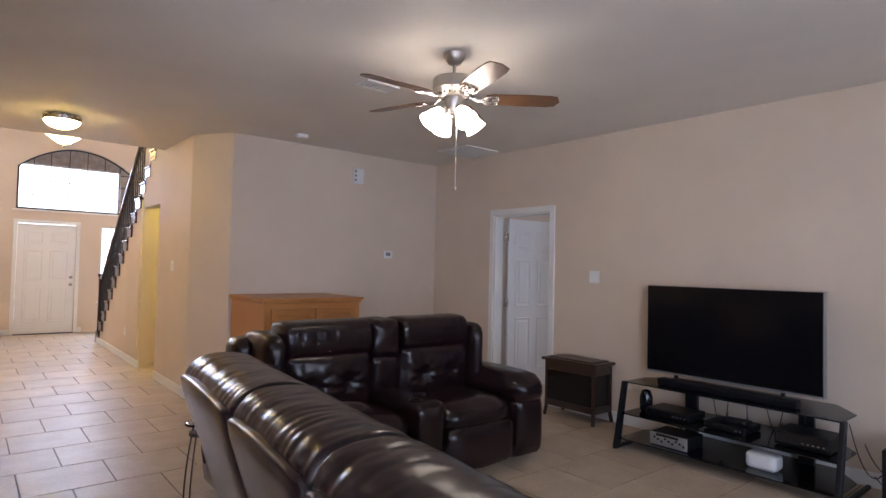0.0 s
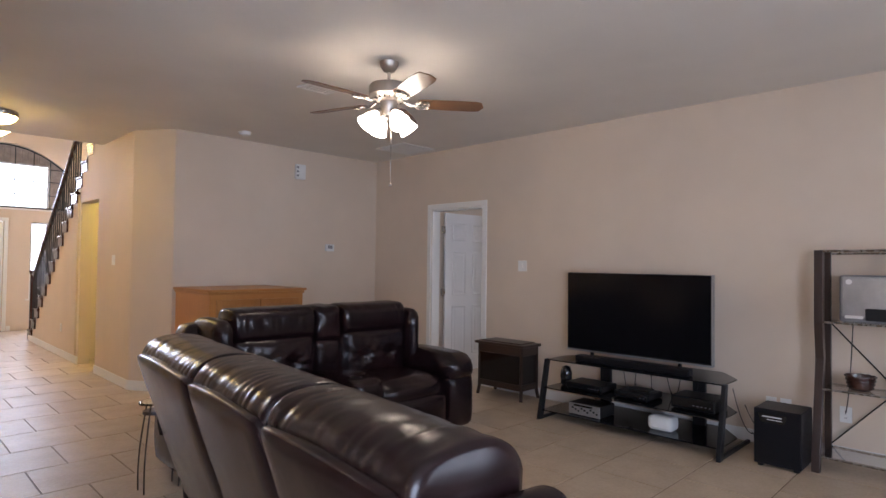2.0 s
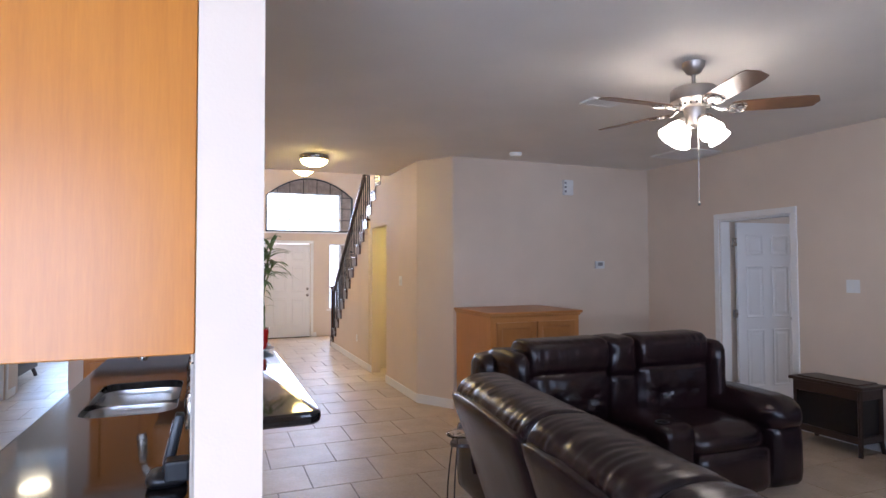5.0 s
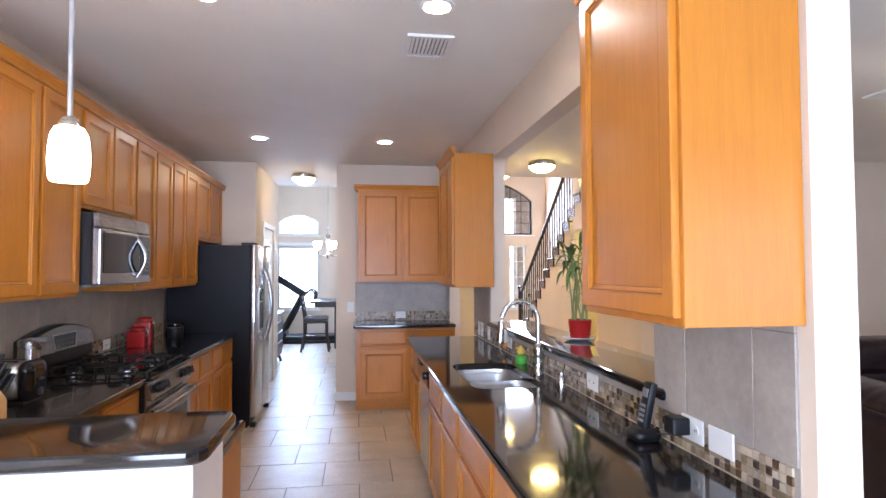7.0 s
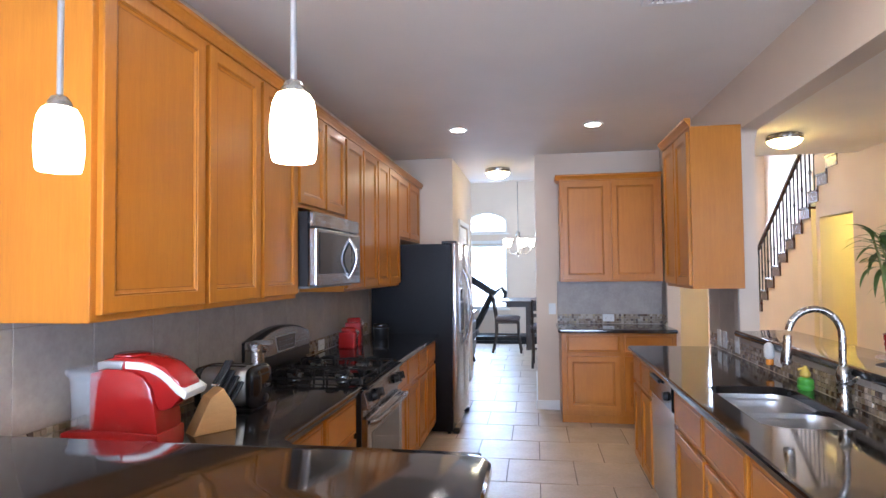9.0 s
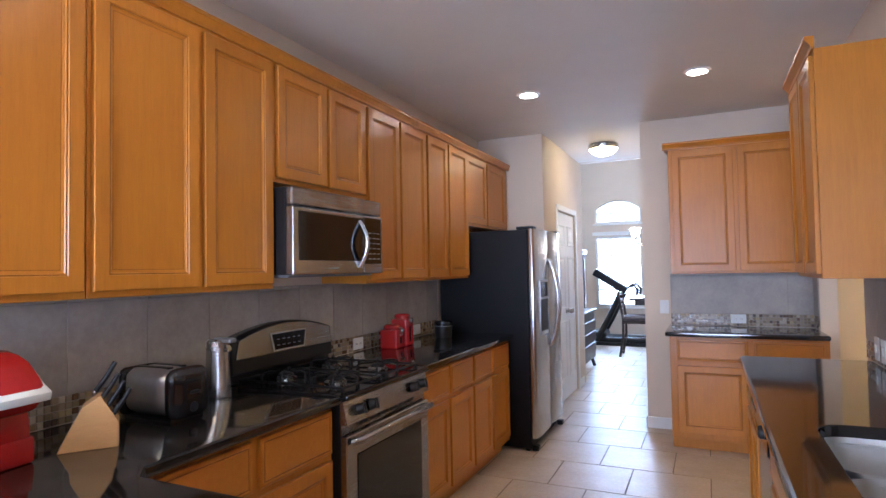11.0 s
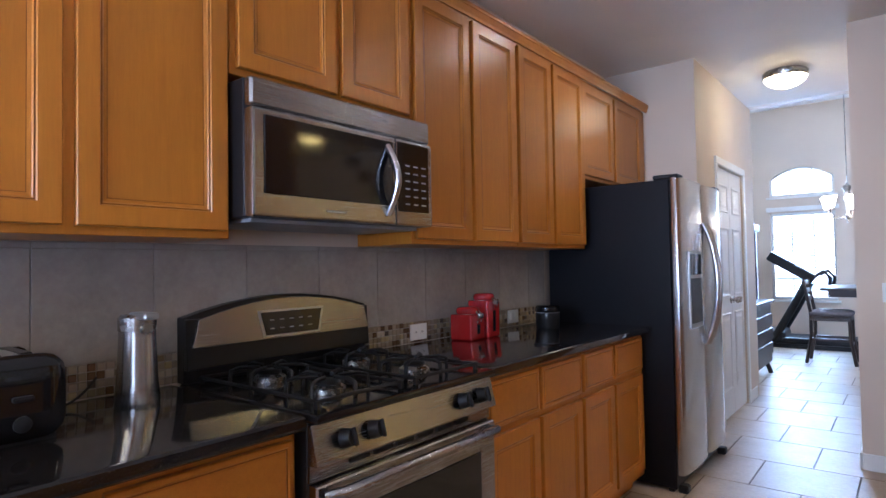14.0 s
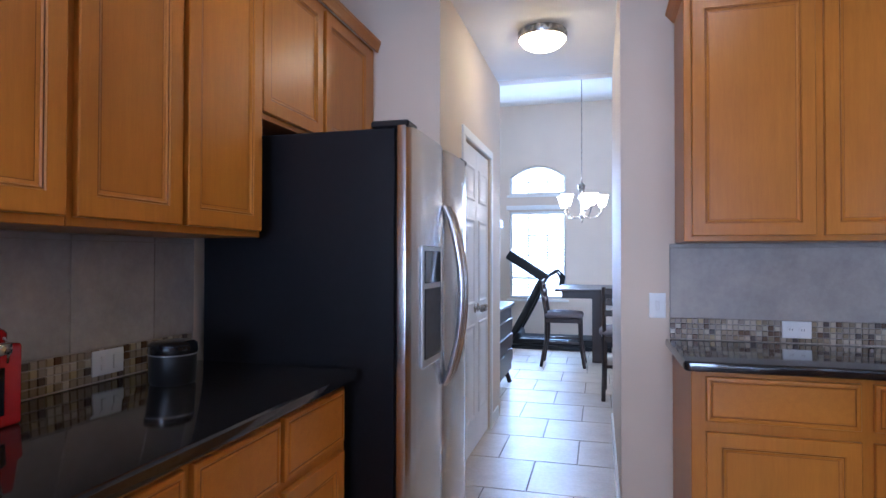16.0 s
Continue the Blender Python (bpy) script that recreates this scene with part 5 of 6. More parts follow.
love = thing("reclining_loveseat", 5.58, 2.30, 0, 0, "dark brown leather reclining loveseat with a centre console", "loveseat")
part("base", bm_pillow(-1.05, 1.05, 0.10, 1.0, 0.03, 0.42, 0.06, 8, 0.0, 0.004, 6), M_LEATHER, love, "", 80)
part("back_shell", bm_pillow(-0.98, 0.98, 0.72, 1.02, 0.25, 0.96, 0.10, 8, 0.01, 0.004, 6), M_LEATHER, love, "", 80)
for s, sd in ((-1, 1.0), (1, 5.0)):
    xa, xb = sorted((s * 0.13, s * 0.76))
    part("seat_cushion", bm_pillow(xa, xb, 0.02, 0.70, 0.30, 0.50, 0.09, 10, 0.03, 0.005, 14, sd), M_LEATHER, love, "", 80)
    part("footrest", bm_pillow(xa + 0.01, xb - 0.01, -0.02, 0.12, 0.07, 0.36, 0.05, 8, 0.015, 0.008, 8, sd), M_LEATHER, love, "", 80)
    seat_back(love, xa, xb, 0.50, 0.80, 0.45, 1.05, "tufted leather back cushion" if s < 0 else "", sd)
    wa, wb = sorted((s * 0.765, s * 0.90))
    part("back_wing", bm_pillow(wa, wb, 0.45, 0.90, 0.40, 0.98, 0.07, 8, 0.01, 0.006, 8, sd), M_LEATHER, love, "", 80)
    aa, ab = sorted((s * 0.78, s * 1.12))
    part("armrest", bm_pillow(aa, ab, 0.0, 0.80, 0.40, 0.64, 0.11, 10, 0.02, 0.005, 14, sd + 2), M_LEATHER, love, "", 80)
    part("arm_panel", bm_pillow(aa + (0.02 if s > 0 else 0.0), ab - (0.02 if s < 0 else 0.0), 0.02, 0.95, 0.03, 0.50, 0.08, 9, 0.02, 0.006, 6, sd), M_LEATHER, love, "", 80)
part("console", bm_pillow(-0.125, 0.125, 0.0, 0.62, 0.20, 0.56, 0.05, 9, 0.01, 0.008, 8, 9), M_LEATHER, love, "padded console lid", 80)
part("console_back", bm_pillow(-0.12, 0.12, 0.52, 0.80, 0.50, 0.80, 0.05, 9, 0.01, 0.01, 9, 4), M_LEATHER, love, "", 80)
part("console_head", bm_pillow(-0.118, 0.118, 0.51, 0.80, 0.77, 1.04, 0.05, 9, 0.01, 0.01, 9, 6), M_LEATHER, love, "", 80)
for cx in (-0.05, 0.06):
    part("cup_holder", bm_lathe([(0.034, 0.0), (0.040, 0.006), (0.043, 0.0)], 20, False), M_BLACK, love, m=Matrix.Translation((cx, 0.16 + cx, 0.566)))

sofa = thing("reclining_sofa", 3.95, 1.06, 0, -6.0, "dark brown leather three-seat reclining sofa", "sofa")
part("base", bm_pillow(0.22, 0.95, -1.10, 1.22, 0.03, 0.42, 0.06, 8, 0.0, 0.004, 6), M_LEATHER, sofa, "", 80)


def back_panel(y0, y1, seed):
    bm = bm_pillow(0.0, 0.16, y0, y1, 0.10, 0.90, 0.035, 12, 0.012, 0.004, 4.0, seed)
    for v in bm.verts:
        v.co.x += 0.27 * (1 - (v.co.z - 0.10) / 0.80) - 0.035
    return bm


for i, (a, b) in enumerate([(-1.085, -0.345), (-0.34, 0.385), (0.39, 1.265)]):
    part("back_panel", back_panel(a, b, i * 3.0), M_LEATHER, sofa, "", 80)
    bmh = moved(bm_roll(b - a + 0.004, 0.345, 0.25, 2.4, 0.014, 0.0042, i * 5.0), Matrix.Translation((0.175, (a + b) / 2, 0.735)))
    part("head_cushion", bmh, M_LEATHER, sofa, "creased leather head cushion", 80)
    part("back_cushion", bm_pillow(0.18, 0.44, a + 0.01, b - 0.01, 0.42, 0.78, 0.10, 10, 0.03, 0.012, 9, i), M_LEATHER, sofa, "", 80)
    part("seat_cushion", bm_pillow(0.30, 0.98, a + 0.01, b - 0.01, 0.32, 0.50, 0.08, 9, 0.03, 0.01, 8, i), M_LEATHER, sofa, "", 80)
for s, w0, w1, a0, a1 in ((-1, -1.20, -1.06, -1.26, -1.0), (1, 1.26, 1.30, 1.20, 1.32)):
    part("back_wing", bm_pillow(0.10, 0.44, w0, w1, 0.45, 0.85 if s < 0 else 0.90, 0.085, 10, 0.01, 0.005, 14, s), M_LEATHER, sofa, "", 80)
    part("armrest", bm_pillow(0.26, 0.98, a0, a1, 0.38, 0.66, 0.11, 10, 0.02, 0.006, 14, s * 2.0), M_LEATHER, sofa, "", 80)
    part("arm_panel", bm_pillow(0.24, 0.96, a0, a1, 0.03, 0.50, 0.06, 9, 0.02, 0.004, 8, s), M_LEATHER, sofa, "", 80)

table = thing("glass_side_table", 4.36, 2.80, 0, 0, "oval glass side table on dark curved legs", "side table")
part("glass_top", moved(bm_lathe([(0.33, 0.515), (0.335, 0.519), (0.335, 0.523), (0.33, 0.527)], 40), Matrix.Diagonal((1.0, 0.75, 1, 1))), M_GLASS, table, "", 40)
part("shelf", moved(bm_lathe([(0.27, 0.455), (0.275, 0.46), (0.27, 0.475)], 40), Matrix.Diagonal((1.0, 0.72, 1, 1))), M_ESPRESSO, table, "", 40)
for a in (35, 145, 215, 325):
    c, s = math.cos(radians(a)), math.sin(radians(a))
    part("leg", bm_tube([((0.22 + 0.12 * math.sin(1.9 * t)) * c, (0.16 + 0.1 * math.sin(1.9 * t)) * s, 0.51 * (1 - t)) for t in [i / 8 for i in range(9)]], 0.013, 8), M_ESPRESSO, table, "", 60)

table.scale = (0.36, 0.36, 1.0)

tvst = thing("tv_stand", 7.70, 1.375, 0, 0, "black glass three-tier stand with slanted metal legs", "tv stand")
for z, d in ((0.515, 0.0), (0.27, 0.03), (0.075, 0.05)):
    hw = 0.76
    part("glass_shelf", bm_prism([(-0.24 - d * 1.6, -hw), (0.06, -hw), (0.30, -hw + 0.18), (0.30, hw - 0.18), (0.06, hw), (-0.24 - d * 1.6, hw)], "z", z, z + 0.009, 0.002), M_SMOKE, tvst)
for s in (-1, 1):
    part("leg", bm_prism([(-0.365, 0.0), (-0.30, 0.0), (-0.195, 0.524), (-0.245, 0.524)], "y", s * 0.765 - 0.016, s * 0.765 + 0.016, 0.004), M_BLACK, tvst)
    part("foot_bar", bm_box(-0.30, 0.30, s * 0.765 - 0.014, s * 0.765 + 0.014, 0.0, 0.026, 0.004), M_BLACK, tvst)
    part("back_post", bm_box(0.20, 0.24, s * 0.42 - 0.05, s * 0.42 + 0.05, 0.0, 0.515, 0.004), M_BLACK, tvst)

tv = thing("flat_television", 7.77, 1.462, 0.585, 0, "large black flat-screen television on a glass stand", "television")
part("case", bm_box(0.0, 0.055, -0.655, 0.655, 0.012, 0.722, 0.005), M_BLACK, tv)
part("screen", bm_box(-0.004, -0.0005, -0.648, 0.648, 0.024, 0.715), M_SCREEN, tv)
part("bezel", join(bm_box(-0.008, 0.004, -0.657, 0.657, 0.0, 0.012), bm_box(-0.006, 0.05, -0.6605, -0.6552, 0.0, 0.724)), M_SILVER, tv, "thin silver edge")
for s in (-0.4, 0.4):
    part("stand_foot", join(bm_box(-0.09, 0.12, s - 0.02, s + 0.02, -0.06, -0.045), bm_box(0.0, 0.03, s - 0.01, s + 0.01, -0.046, 0.02)), M_BLACK, tv)
bar = thing("sound_bar", 7.60, 1.40, 0.526, 0, "long black sound bar under the television", "sound bar")
part("case", bm_box(-0.045, 0.045, -0.50, 0.50, 0, 0.055, 0.012, 2), M_BLACKTEX, bar)


def device(name, x, y, z, lx, ly, lz, mat, label, cat, marks=0, rz=0.0):
    d = thing(name, x, y, z, rz, label, cat)
    part("case", bm_box(-lx / 2, lx / 2, -ly / 2, ly / 2, 0.006, lz, 0.008, 2), mat, d)
    part("front_panel", bm_box(-lx / 2 - 0.003, -lx / 2, -ly / 2 + 0.012, ly / 2 - 0.012, 0.014, lz - 0.01, 0.001), M_BLACKGLOSS, d)
    for s in (-1, 1):
        part("foot", bm_box(-lx / 2 + 0.02, lx / 2 - 0.02, s * (ly / 2 - 0.03) - 0.012, s * (ly / 2 - 0.03) + 0.012, 0, 0.006), M_BLACK, d)
    for k in range(marks):
        part("indicator", bm_box(-lx / 2 - 0.0045, -lx / 2 - 0.003, -ly / 2 + 0.03 + k * 0.03, -ly / 2 + 0.042 + k * 0.03, lz * 0.4, lz * 0.4 + 0.006), M_SILVER, d)
    return d


device("media_player", 7.66, 1.80, 0.279, 0.26, 0.36, 0.06, M_BLACK, "flat black disc player on the middle shelf", "media player", 4)
device("game_console", 7.66, 1.36, 0.279, 0.26, 0.30, 0.055, M_BLACK, "black set-top box on the middle shelf", "media player", 2)
device("remote_tray", 7.64, 1.32, 0.334, 0.10, 0.18, 0.03, M_BLACK, "small black box on the set-top box", "box")
device("video_recorder", 7.66, 0.86, 0.279, 0.27, 0.33, 0.10, M_BLACK, "black cable recorder on the middle shelf", "media player", 5)
rt = thing("white_router", 7.56, 1.10, 0.084, 0, "rounded white router on the bottom shelf", "router")
part("case", bm_pillow(-0.07, 0.07, -0.10, 0.10, 0.004, 0.115, 0.03, 8, 0.004, 0.0), M_WHITE, rt, "", 60)
part("foot", bm_box(-0.05, 0.05, -0.08, 0.08, 0.0, 0.006), M_GREY, rt)
rec = thing("stereo_receiver", 7.56, 1.74, 0.084, 0, "silver receiver with knobs and small black keys", "receiver")
part("case", bm_box(-0.11, 0.13, -0.15, 0.15, 0.004, 0.10, 0.004), M_BLACK, rec)
part("front_panel", bm_box(-0.117, -0.111, -0.15, 0.15, 0.004, 0.10, 0.002), M_SILVER, rec)
for k in range(9):
    part("key", bm_box(-0.121, -0.1175, -0.13 + k * 0.029, -0.114 + k * 0.029, 0.03 + 0.012 * (k % 3), 0.045 + 0.012 * (k % 3)), M_BLACK, rec)
part("display", bm_box(-0.119, -0.1172, -0.08, 0.10, 0.075, 0.092), M_BLACKGLOSS, rec)
spk = thing("small_speaker", 7.62, 2.03, 0.279, 0, "small rounded black speaker on the middle shelf", "speaker")
part("case", bm_lathe([(0.035, 0.0), (0.05, 0.02), (0.052, 0.12), (0.035, 0.17), (0.01, 0.18)], 20), M_BLACKGLOSS, spk, "", 40)
part("grille", bm_lathe([(0.028, 0.0), (0.026, 0.004)], 20), M_BLACKTEX, spk, m=pose(-0.0535, 0, 0.09, 0, -90, 0))


def cable(name, pts, label, r=0.0035):
    c = part(name, bm_tube(pts, r, 5), M_BLACK, None, "", 60)
    return tagged(c, label, "cable")


def droop(a, b, sag, n=10):
    a, b = Vector(a), Vector(b)
    return [a.lerp(b, i / n) - Vector((0, 0, sag * 4 * (i / n) * (1 - i / n))) for i in range(n + 1)]


for i in range(6):
    y = 0.95 + 0.13 * i
    cable("cable", droop((7.86, y, 0.50), (7.90, y + 0.12 * math.sin(i * 2.1), 0.30 + 0.02 * (i % 3)), 0.10 + 0.02 * i), "thin black cable hanging behind the tv stand")
cable("cable", droop((7.92, 0.70, 0.42), (8.03, 0.46, 0.34), 0.30), "black power cable looping to the wall outlet")
cable("cable", droop((7.95, 0.62, 0.30), (8.03, 0.36, 0.34), 0.20), "black power cable looping to the wall outlet")
cable("cable", droop((7.88, 0.55, 0.12), (7.80, 0.20, 0.10), 0.08), "black cable on the floor by the subwoofer")
cable("cable", droop((7.84, -0.10, 1.02), (8.03, -0.02, 0.34), 0.12), "black power cable hanging from the printer shelf")
for i in range(3):
    cable("cable", droop((7.75 + 0.05 * i, 1.95 - 0.05 * i, 0.30), (7.70, 1.62 + 0.1 * i, 0.10), 0.02), "thin white and black cable across the shelves", 0.0025)

sub = thing("subwoofer", 7.63, 0.275, 0, 0, "black subwoofer box with a printed label", "subwoofer")
part("cabinet", bm_box(-0.15, 0.15, -0.145, 0.145, 0.02, 0.40, 0.006), M_BLACKTEX, sub)
part("label_plate", bm_prism([(-0.06, 0.345), (-0.04, 0.31), (0.10, 0.31), (0.12, 0.37), (-0.06, 0.37)], "x", -0.1535, -0.151), M_BLACKGLOSS, sub)
part("label_bar", bm_box(-0.155, -0.1538, -0.03, 0.09, 0.347, 0.353), M_WHITE, sub)
part("label_bar", bm_box(-0.155, -0.1538, -0.03, 0.06, 0.329, 0.333), M_WHITE, sub)
for a in (-1, 1):
    for b in (-1, 1):
        part("foot", bm_lathe([(0.02, 0), (0.02, 0.02)], 10), M_BLACK, sub, m=Matrix.Translation((a * 0.11, b * 0.11, 0)))

fire = thing("electric_fireplace_stove", 7.88, 2.91, 0, 0, "dark freestanding electric fireplace stove with glass sides", "electric fireplace")
part("top", join(bm_box(-0.17, 0.15, -0.32, 0.32, 0.535, 0.562, 0.006), bm_box(-0.13, 0.12, -0.26, 0.26, 0.5625, 0.574, 0.004)), M_ESPRESSO, fire)
for a in (-1, 1):
    for b in (-1, 1):
        part("leg", bm_tube([(a * 0.135 - 0.005 + a * 0.012, b * 0.285, 0.0), (a * 0.128 - 0.005, b * 0.275, 0.10), (a * 0.128 - 0.005, b * 0.275, 0.53)], 0.019, 6), M_ESPRESSO, fire)
part("base", bm_box(-0.15, 0.13, -0.29, 0.29, 0.10, 0.16, 0.006), M_ESPRESSO, fire)
part("header", bm_box(-0.148, 0.128, -0.288, 0.288, 0.45, 0.534, 0.004), M_ESPRESSO, fire)
part("back_panel", bm_box(0.10, 0.125, -0.27, 0.27, 0.16, 0.45), M_BLACK, fire)
part("side_panel", bm_box(-0.12, 0.10, -0.272, -0.262, 0.16, 0.45), M_BLACK, fire)
part("glass_front", bm_box(-0.145, -0.14, -0.26, 0.255, 0.162, 0.448), M_SMOKE, fire)
lg = part("log_set", join(*[bm_tube([(-0.02 + 0.02 * k, -0.18, 0.18 + 0.02 * k), (0.03 - 0.03 * k, 0.18, 0.19 + 0.02 * k)], 0.028, 8) for k in range(3)]), M_OAK, fire, "", 60)

shelf = thing("ladder_shelf", 7.84, -0.32, 0, 0, "dark wood leaning shelf with glass tiers and metal braces", "shelf")
for s in (-1, 1):
    part("side_post", bm_prism([(-0.23, 0.0), (-0.18, 0.0), (-0.03, 0.75), (-0.06, 1.0), (-0.05, 1.50), (-0.12, 1.50), (-0.13, 1.0), (-0.09, 0.75)], "y", s * 0.40 - 0.025, s * 0.40 + 0.025, 0.003), M_ESPRESSO, shelf)
    part("back_post", bm_box(0.15, 0.19, s * 0.40 - 0.02, s * 0.40 + 0.02, 0, 1.5, 0.003), M_ESPRESSO, shelf)
for z, x0 in ((1.49, -0.10), (1.00, -0.11), (0.545, -0.13), (0.10, -0.19)):
    part("glass_tier", bm_box(x0, 0.15, -0.375, 0.375, z, z + 0.008, 0.001), M_GLASS, shelf)
    part("rail", join(bm_tube([(x0 - 0.005, -0.375, z + 0.004), (x0 - 0.005, 0.375, z + 0.004)], 0.008, 6), bm_tube([(0.15, -0.375, z - 0.01), (0.15, 0.375, z - 0.01)], 0.008, 6)), M_NICKEL, shelf)
part("brace", join(bm_tube([(0.17, -0.38, 0.12), (0.17, 0.38, 0.98)], 0.005, 5), bm_tube([(0.172, 0.38, 0.12), (0.172, -0.38, 0.98)], 0.005, 5)), M_IRON, shelf)

prn = thing("printer", 7.88, -0.20, 1.010, 0, "upright grey and black inkjet printer on the shelf", "printer")
part("body", bm_box(-0.11, 0.09, -0.18, 0.17, 0.0, 0.32, 0.025, 3), M_GREY, prn)
part("front", bm_box(-0.122, -0.111, -0.165, 0.155, 0.04, 0.31, 0.012, 2), M_SILVER, prn)
part("paper_slot", bm_box(-0.128, -0.121, -0.15, 0.02, 0.02, 0.10, 0.006), M_BLACK, prn)
part("tray", bm_box(-0.15, -0.12, 0.03, 0.13, 0.03, 0.05, 0.004), M_WHITE, prn)
part("round_mark", bm_lathe([(0.018, 0), (0.018, 0.002)], 20), M_WHITE, prn, m=pose(-0.1225, 0.11, 0.275, 0, -90, 0))
board = thing("wooden_board", 7.52, -0.52, 1.012, 0, "pale wooden box on the leaning shelf", "wooden box")
part("panel", bm_box(0.22, 0.34, -0.15, 0.10, 0.0, 0.42, 0.006), M_BUTCHER, board)
bsk = thing("wicker_basket", 7.83, -0.14, 0.554, 0, "small dark woven basket on a glass tier", "basket")
part("body", bm_lathe([(0.055, 0.0), (0.07, 0.015), (0.085, 0.09), (0.088, 0.095), (0.078, 0.094), (0.062, 0.02), (0.05, 0.012)], 24), M_TREADWOOD, bsk, "", 30)
part("woven_rim", join(*[bm_tube([((0.072 + k * 0.0055) * math.cos(a), (0.072 + k * 0.0055) * math.sin(a), 0.02 + k * 0.025 + 0.003 * math.sin(12 * a)) for a in [2 * math.pi * i / 36 for i in range(37)]], 0.005, 5) for k in range(4)]), M_TREADWOOD, bsk, "", 60)
ball = thing("dark_jar", 7.83, -0.36, 0.554, 0, "small black jar on a glass tier", "jar")
part("body", bm_lathe([(0.04, 0), (0.045, 0.01), (0.045, 0.09), (0.03, 0.11), (0.03, 0.12)], 18), M_BLACKGLOSS, ball, "", 40)

# ---- plant ----
plant = thing("lucky_bamboo_plant", 3.13, 2.76, 1.096, 0, "lucky bamboo plant in a red dotted ceramic pot", "potted plant")
part("saucer", bm_lathe([(0.05, 0.0), (0.085, 0.004), (0.118, 0.018), (0.116, 0.022), (0.08, 0.010), (0.04, 0.008)], 32), M_WHITE, plant, "white saucer", 40)
part("pot", bm_lathe([(0.055, 0.010), (0.066, 0.014), (0.074, 0.07), (0.080, 0.135), (0.083, 0.142), (0.074, 0.142), (0.068, 0.12)], 32), M_RED, plant, "red ceramic pot with raised dots", 40)
dot_me = None
for r in range(4):
    for k in range(14):
        a = 2 * math.pi * (k + 0.5 * (r % 2)) / 14
        z = 0.034 + r * 0.027
        rad = 0.0685 + 0.0105 * (z - 0.014) / 0.12
        if dot_me is None:
            o = part("dot", bm_lathe([(0.002, -0.003), (0.006, -0.001), (0.0075, 0.0)], 8), M_RED, plant)
            dot_me = o.data
            o.matrix_local = pose(rad * math.cos(a), rad * math.sin(a), z) @ pose(0, 0, 0, 0, 0, math.degrees(a)) @ pose(0, 0, 0, 0, -90, 0)
        else:
            o = share("dot", dot_me, plant, (0, 0, 0))
            o.matrix_local = pose(rad * math.cos(a), rad * math.sin(a), z) @ pose(0, 0, 0, 0, 0, math.degrees(a)) @ pose(0, 0, 0, 0, -90, 0)
part("pebbles", bm_lathe([(0.066, 0.118), (0.04, 0.126), (0.01, 0.124)], 20), M_STALK, plant)
prng = random.Random(5)


def leaf_bm(length, width, bend):
    bm = bmesh.new()
    rows = []
    n = 7
    for i in range(n + 1):
        t = i / n
        w = width * math.sin(math.pi * min(1.0, 0.08 + t * 0.92)) ** 0.8 * (1 - 0.25 * t)
        x = length * t * (1 - 0.22 * bend * t)
        z = length * (0.35 * t - bend * 0.62 * t * t)
        rows.append([bm.verts.new((x, -w, z + 0.25 * w)), bm.verts.new((x, 0, z)), bm.verts.new((x, w, z + 0.25 * w))])
    for a, b in zip(rows, rows[1:]):
        for k in (0, 1):
            bm.faces.new((a[k], a[k + 1], b[k + 1], b[k]))
    return bm


leaf_mes = []
for k in range(6):
    o = part("leaf", leaf_bm(0.17 + 0.018 * k, 0.0150 + 0.0012 * (k % 3), 0.55 + 0.13 * k), M_LEAF, plant, "", 70)
    leaf_mes.append(o.data)
    bpy.data.objects.remove(o)
leaf_n = 0
for s in range(11):
    a = 2 * math.pi * s / 11
    r0 = 0.02 + 0.028 * (s % 2)
    h = 0.42 + 0.16 * prng.random()
    lean = 0.03 + 0.05 * prng.random()
    pts = []
    for i in range(7):
        t = i / 6
        tw = 0.022 * math.sin(6.0 * t + a * 2)
        pts.append(((r0 + lean * t * t) * math.cos(a) + tw * math.sin(a), (r0 + lean * t * t) * math.sin(a) - tw * math.cos(a), 0.115 + h * t))
    part("stalk", bm_tube(pts, 0.006, 6, 0.8), M_STALK, plant, "", 60)
    for q in range(10):
        t = 0.62 + 0.38 * (q / 9) if q > 1 else 0.35 + 0.15 * q
        i = min(5, int(t * 6))
        p = Vector(pts[i]).lerp(Vector(pts[i + 1]), t * 6 - i)
        lf = new("leaf", leaf_mes[prng.randrange(6)])
        lf.parent = plant
        sc = 0.72 + 0.4 * prng.random() if t > 0.5 else 0.45
        lf.matrix_local = Matrix.Translation(p) @ pose(0, 0, 0, 0, -25 + 50 * prng.random() - 30 * (t > 0.85), math.degrees(a) + 260 * (prng.random() - 0.5)) @ Matrix.Diagonal((sc, sc, sc, 1))

plant.scale = (0.84, 0.84, 0.84)

# ---- things on the counters ----
mix = thing("red_kitchen_machine", 0.214, 1.735, CT1, 0, "red juicer machine with a clear jug and white arm band", "kitchen machine")
mx = pose(0, 0, 0, 0, 0, 6)
part("base", bm_prism([(-0.178, 0.0), (0.150, 0.0), (0.150, 0.075), (-0.02, 0.088), (-0.178, 0.084)], "y", -0.088, 0.088, 0.014), M_RED, mix, "", 50, m=mx)
tower = [(-0.085, 0.07), (0.146, 0.04), (0.140, 0.11), (0.129, 0.173), (0.118, 0.222), (0.095, 0.256), (0.06, 0.276), (-0.03, 0.284), (-0.085, 0.27)]
part("body", bm_prism(tower, "y", -0.080, 0.080, 0.012), M_RED, mix, "", 50, m=mx)
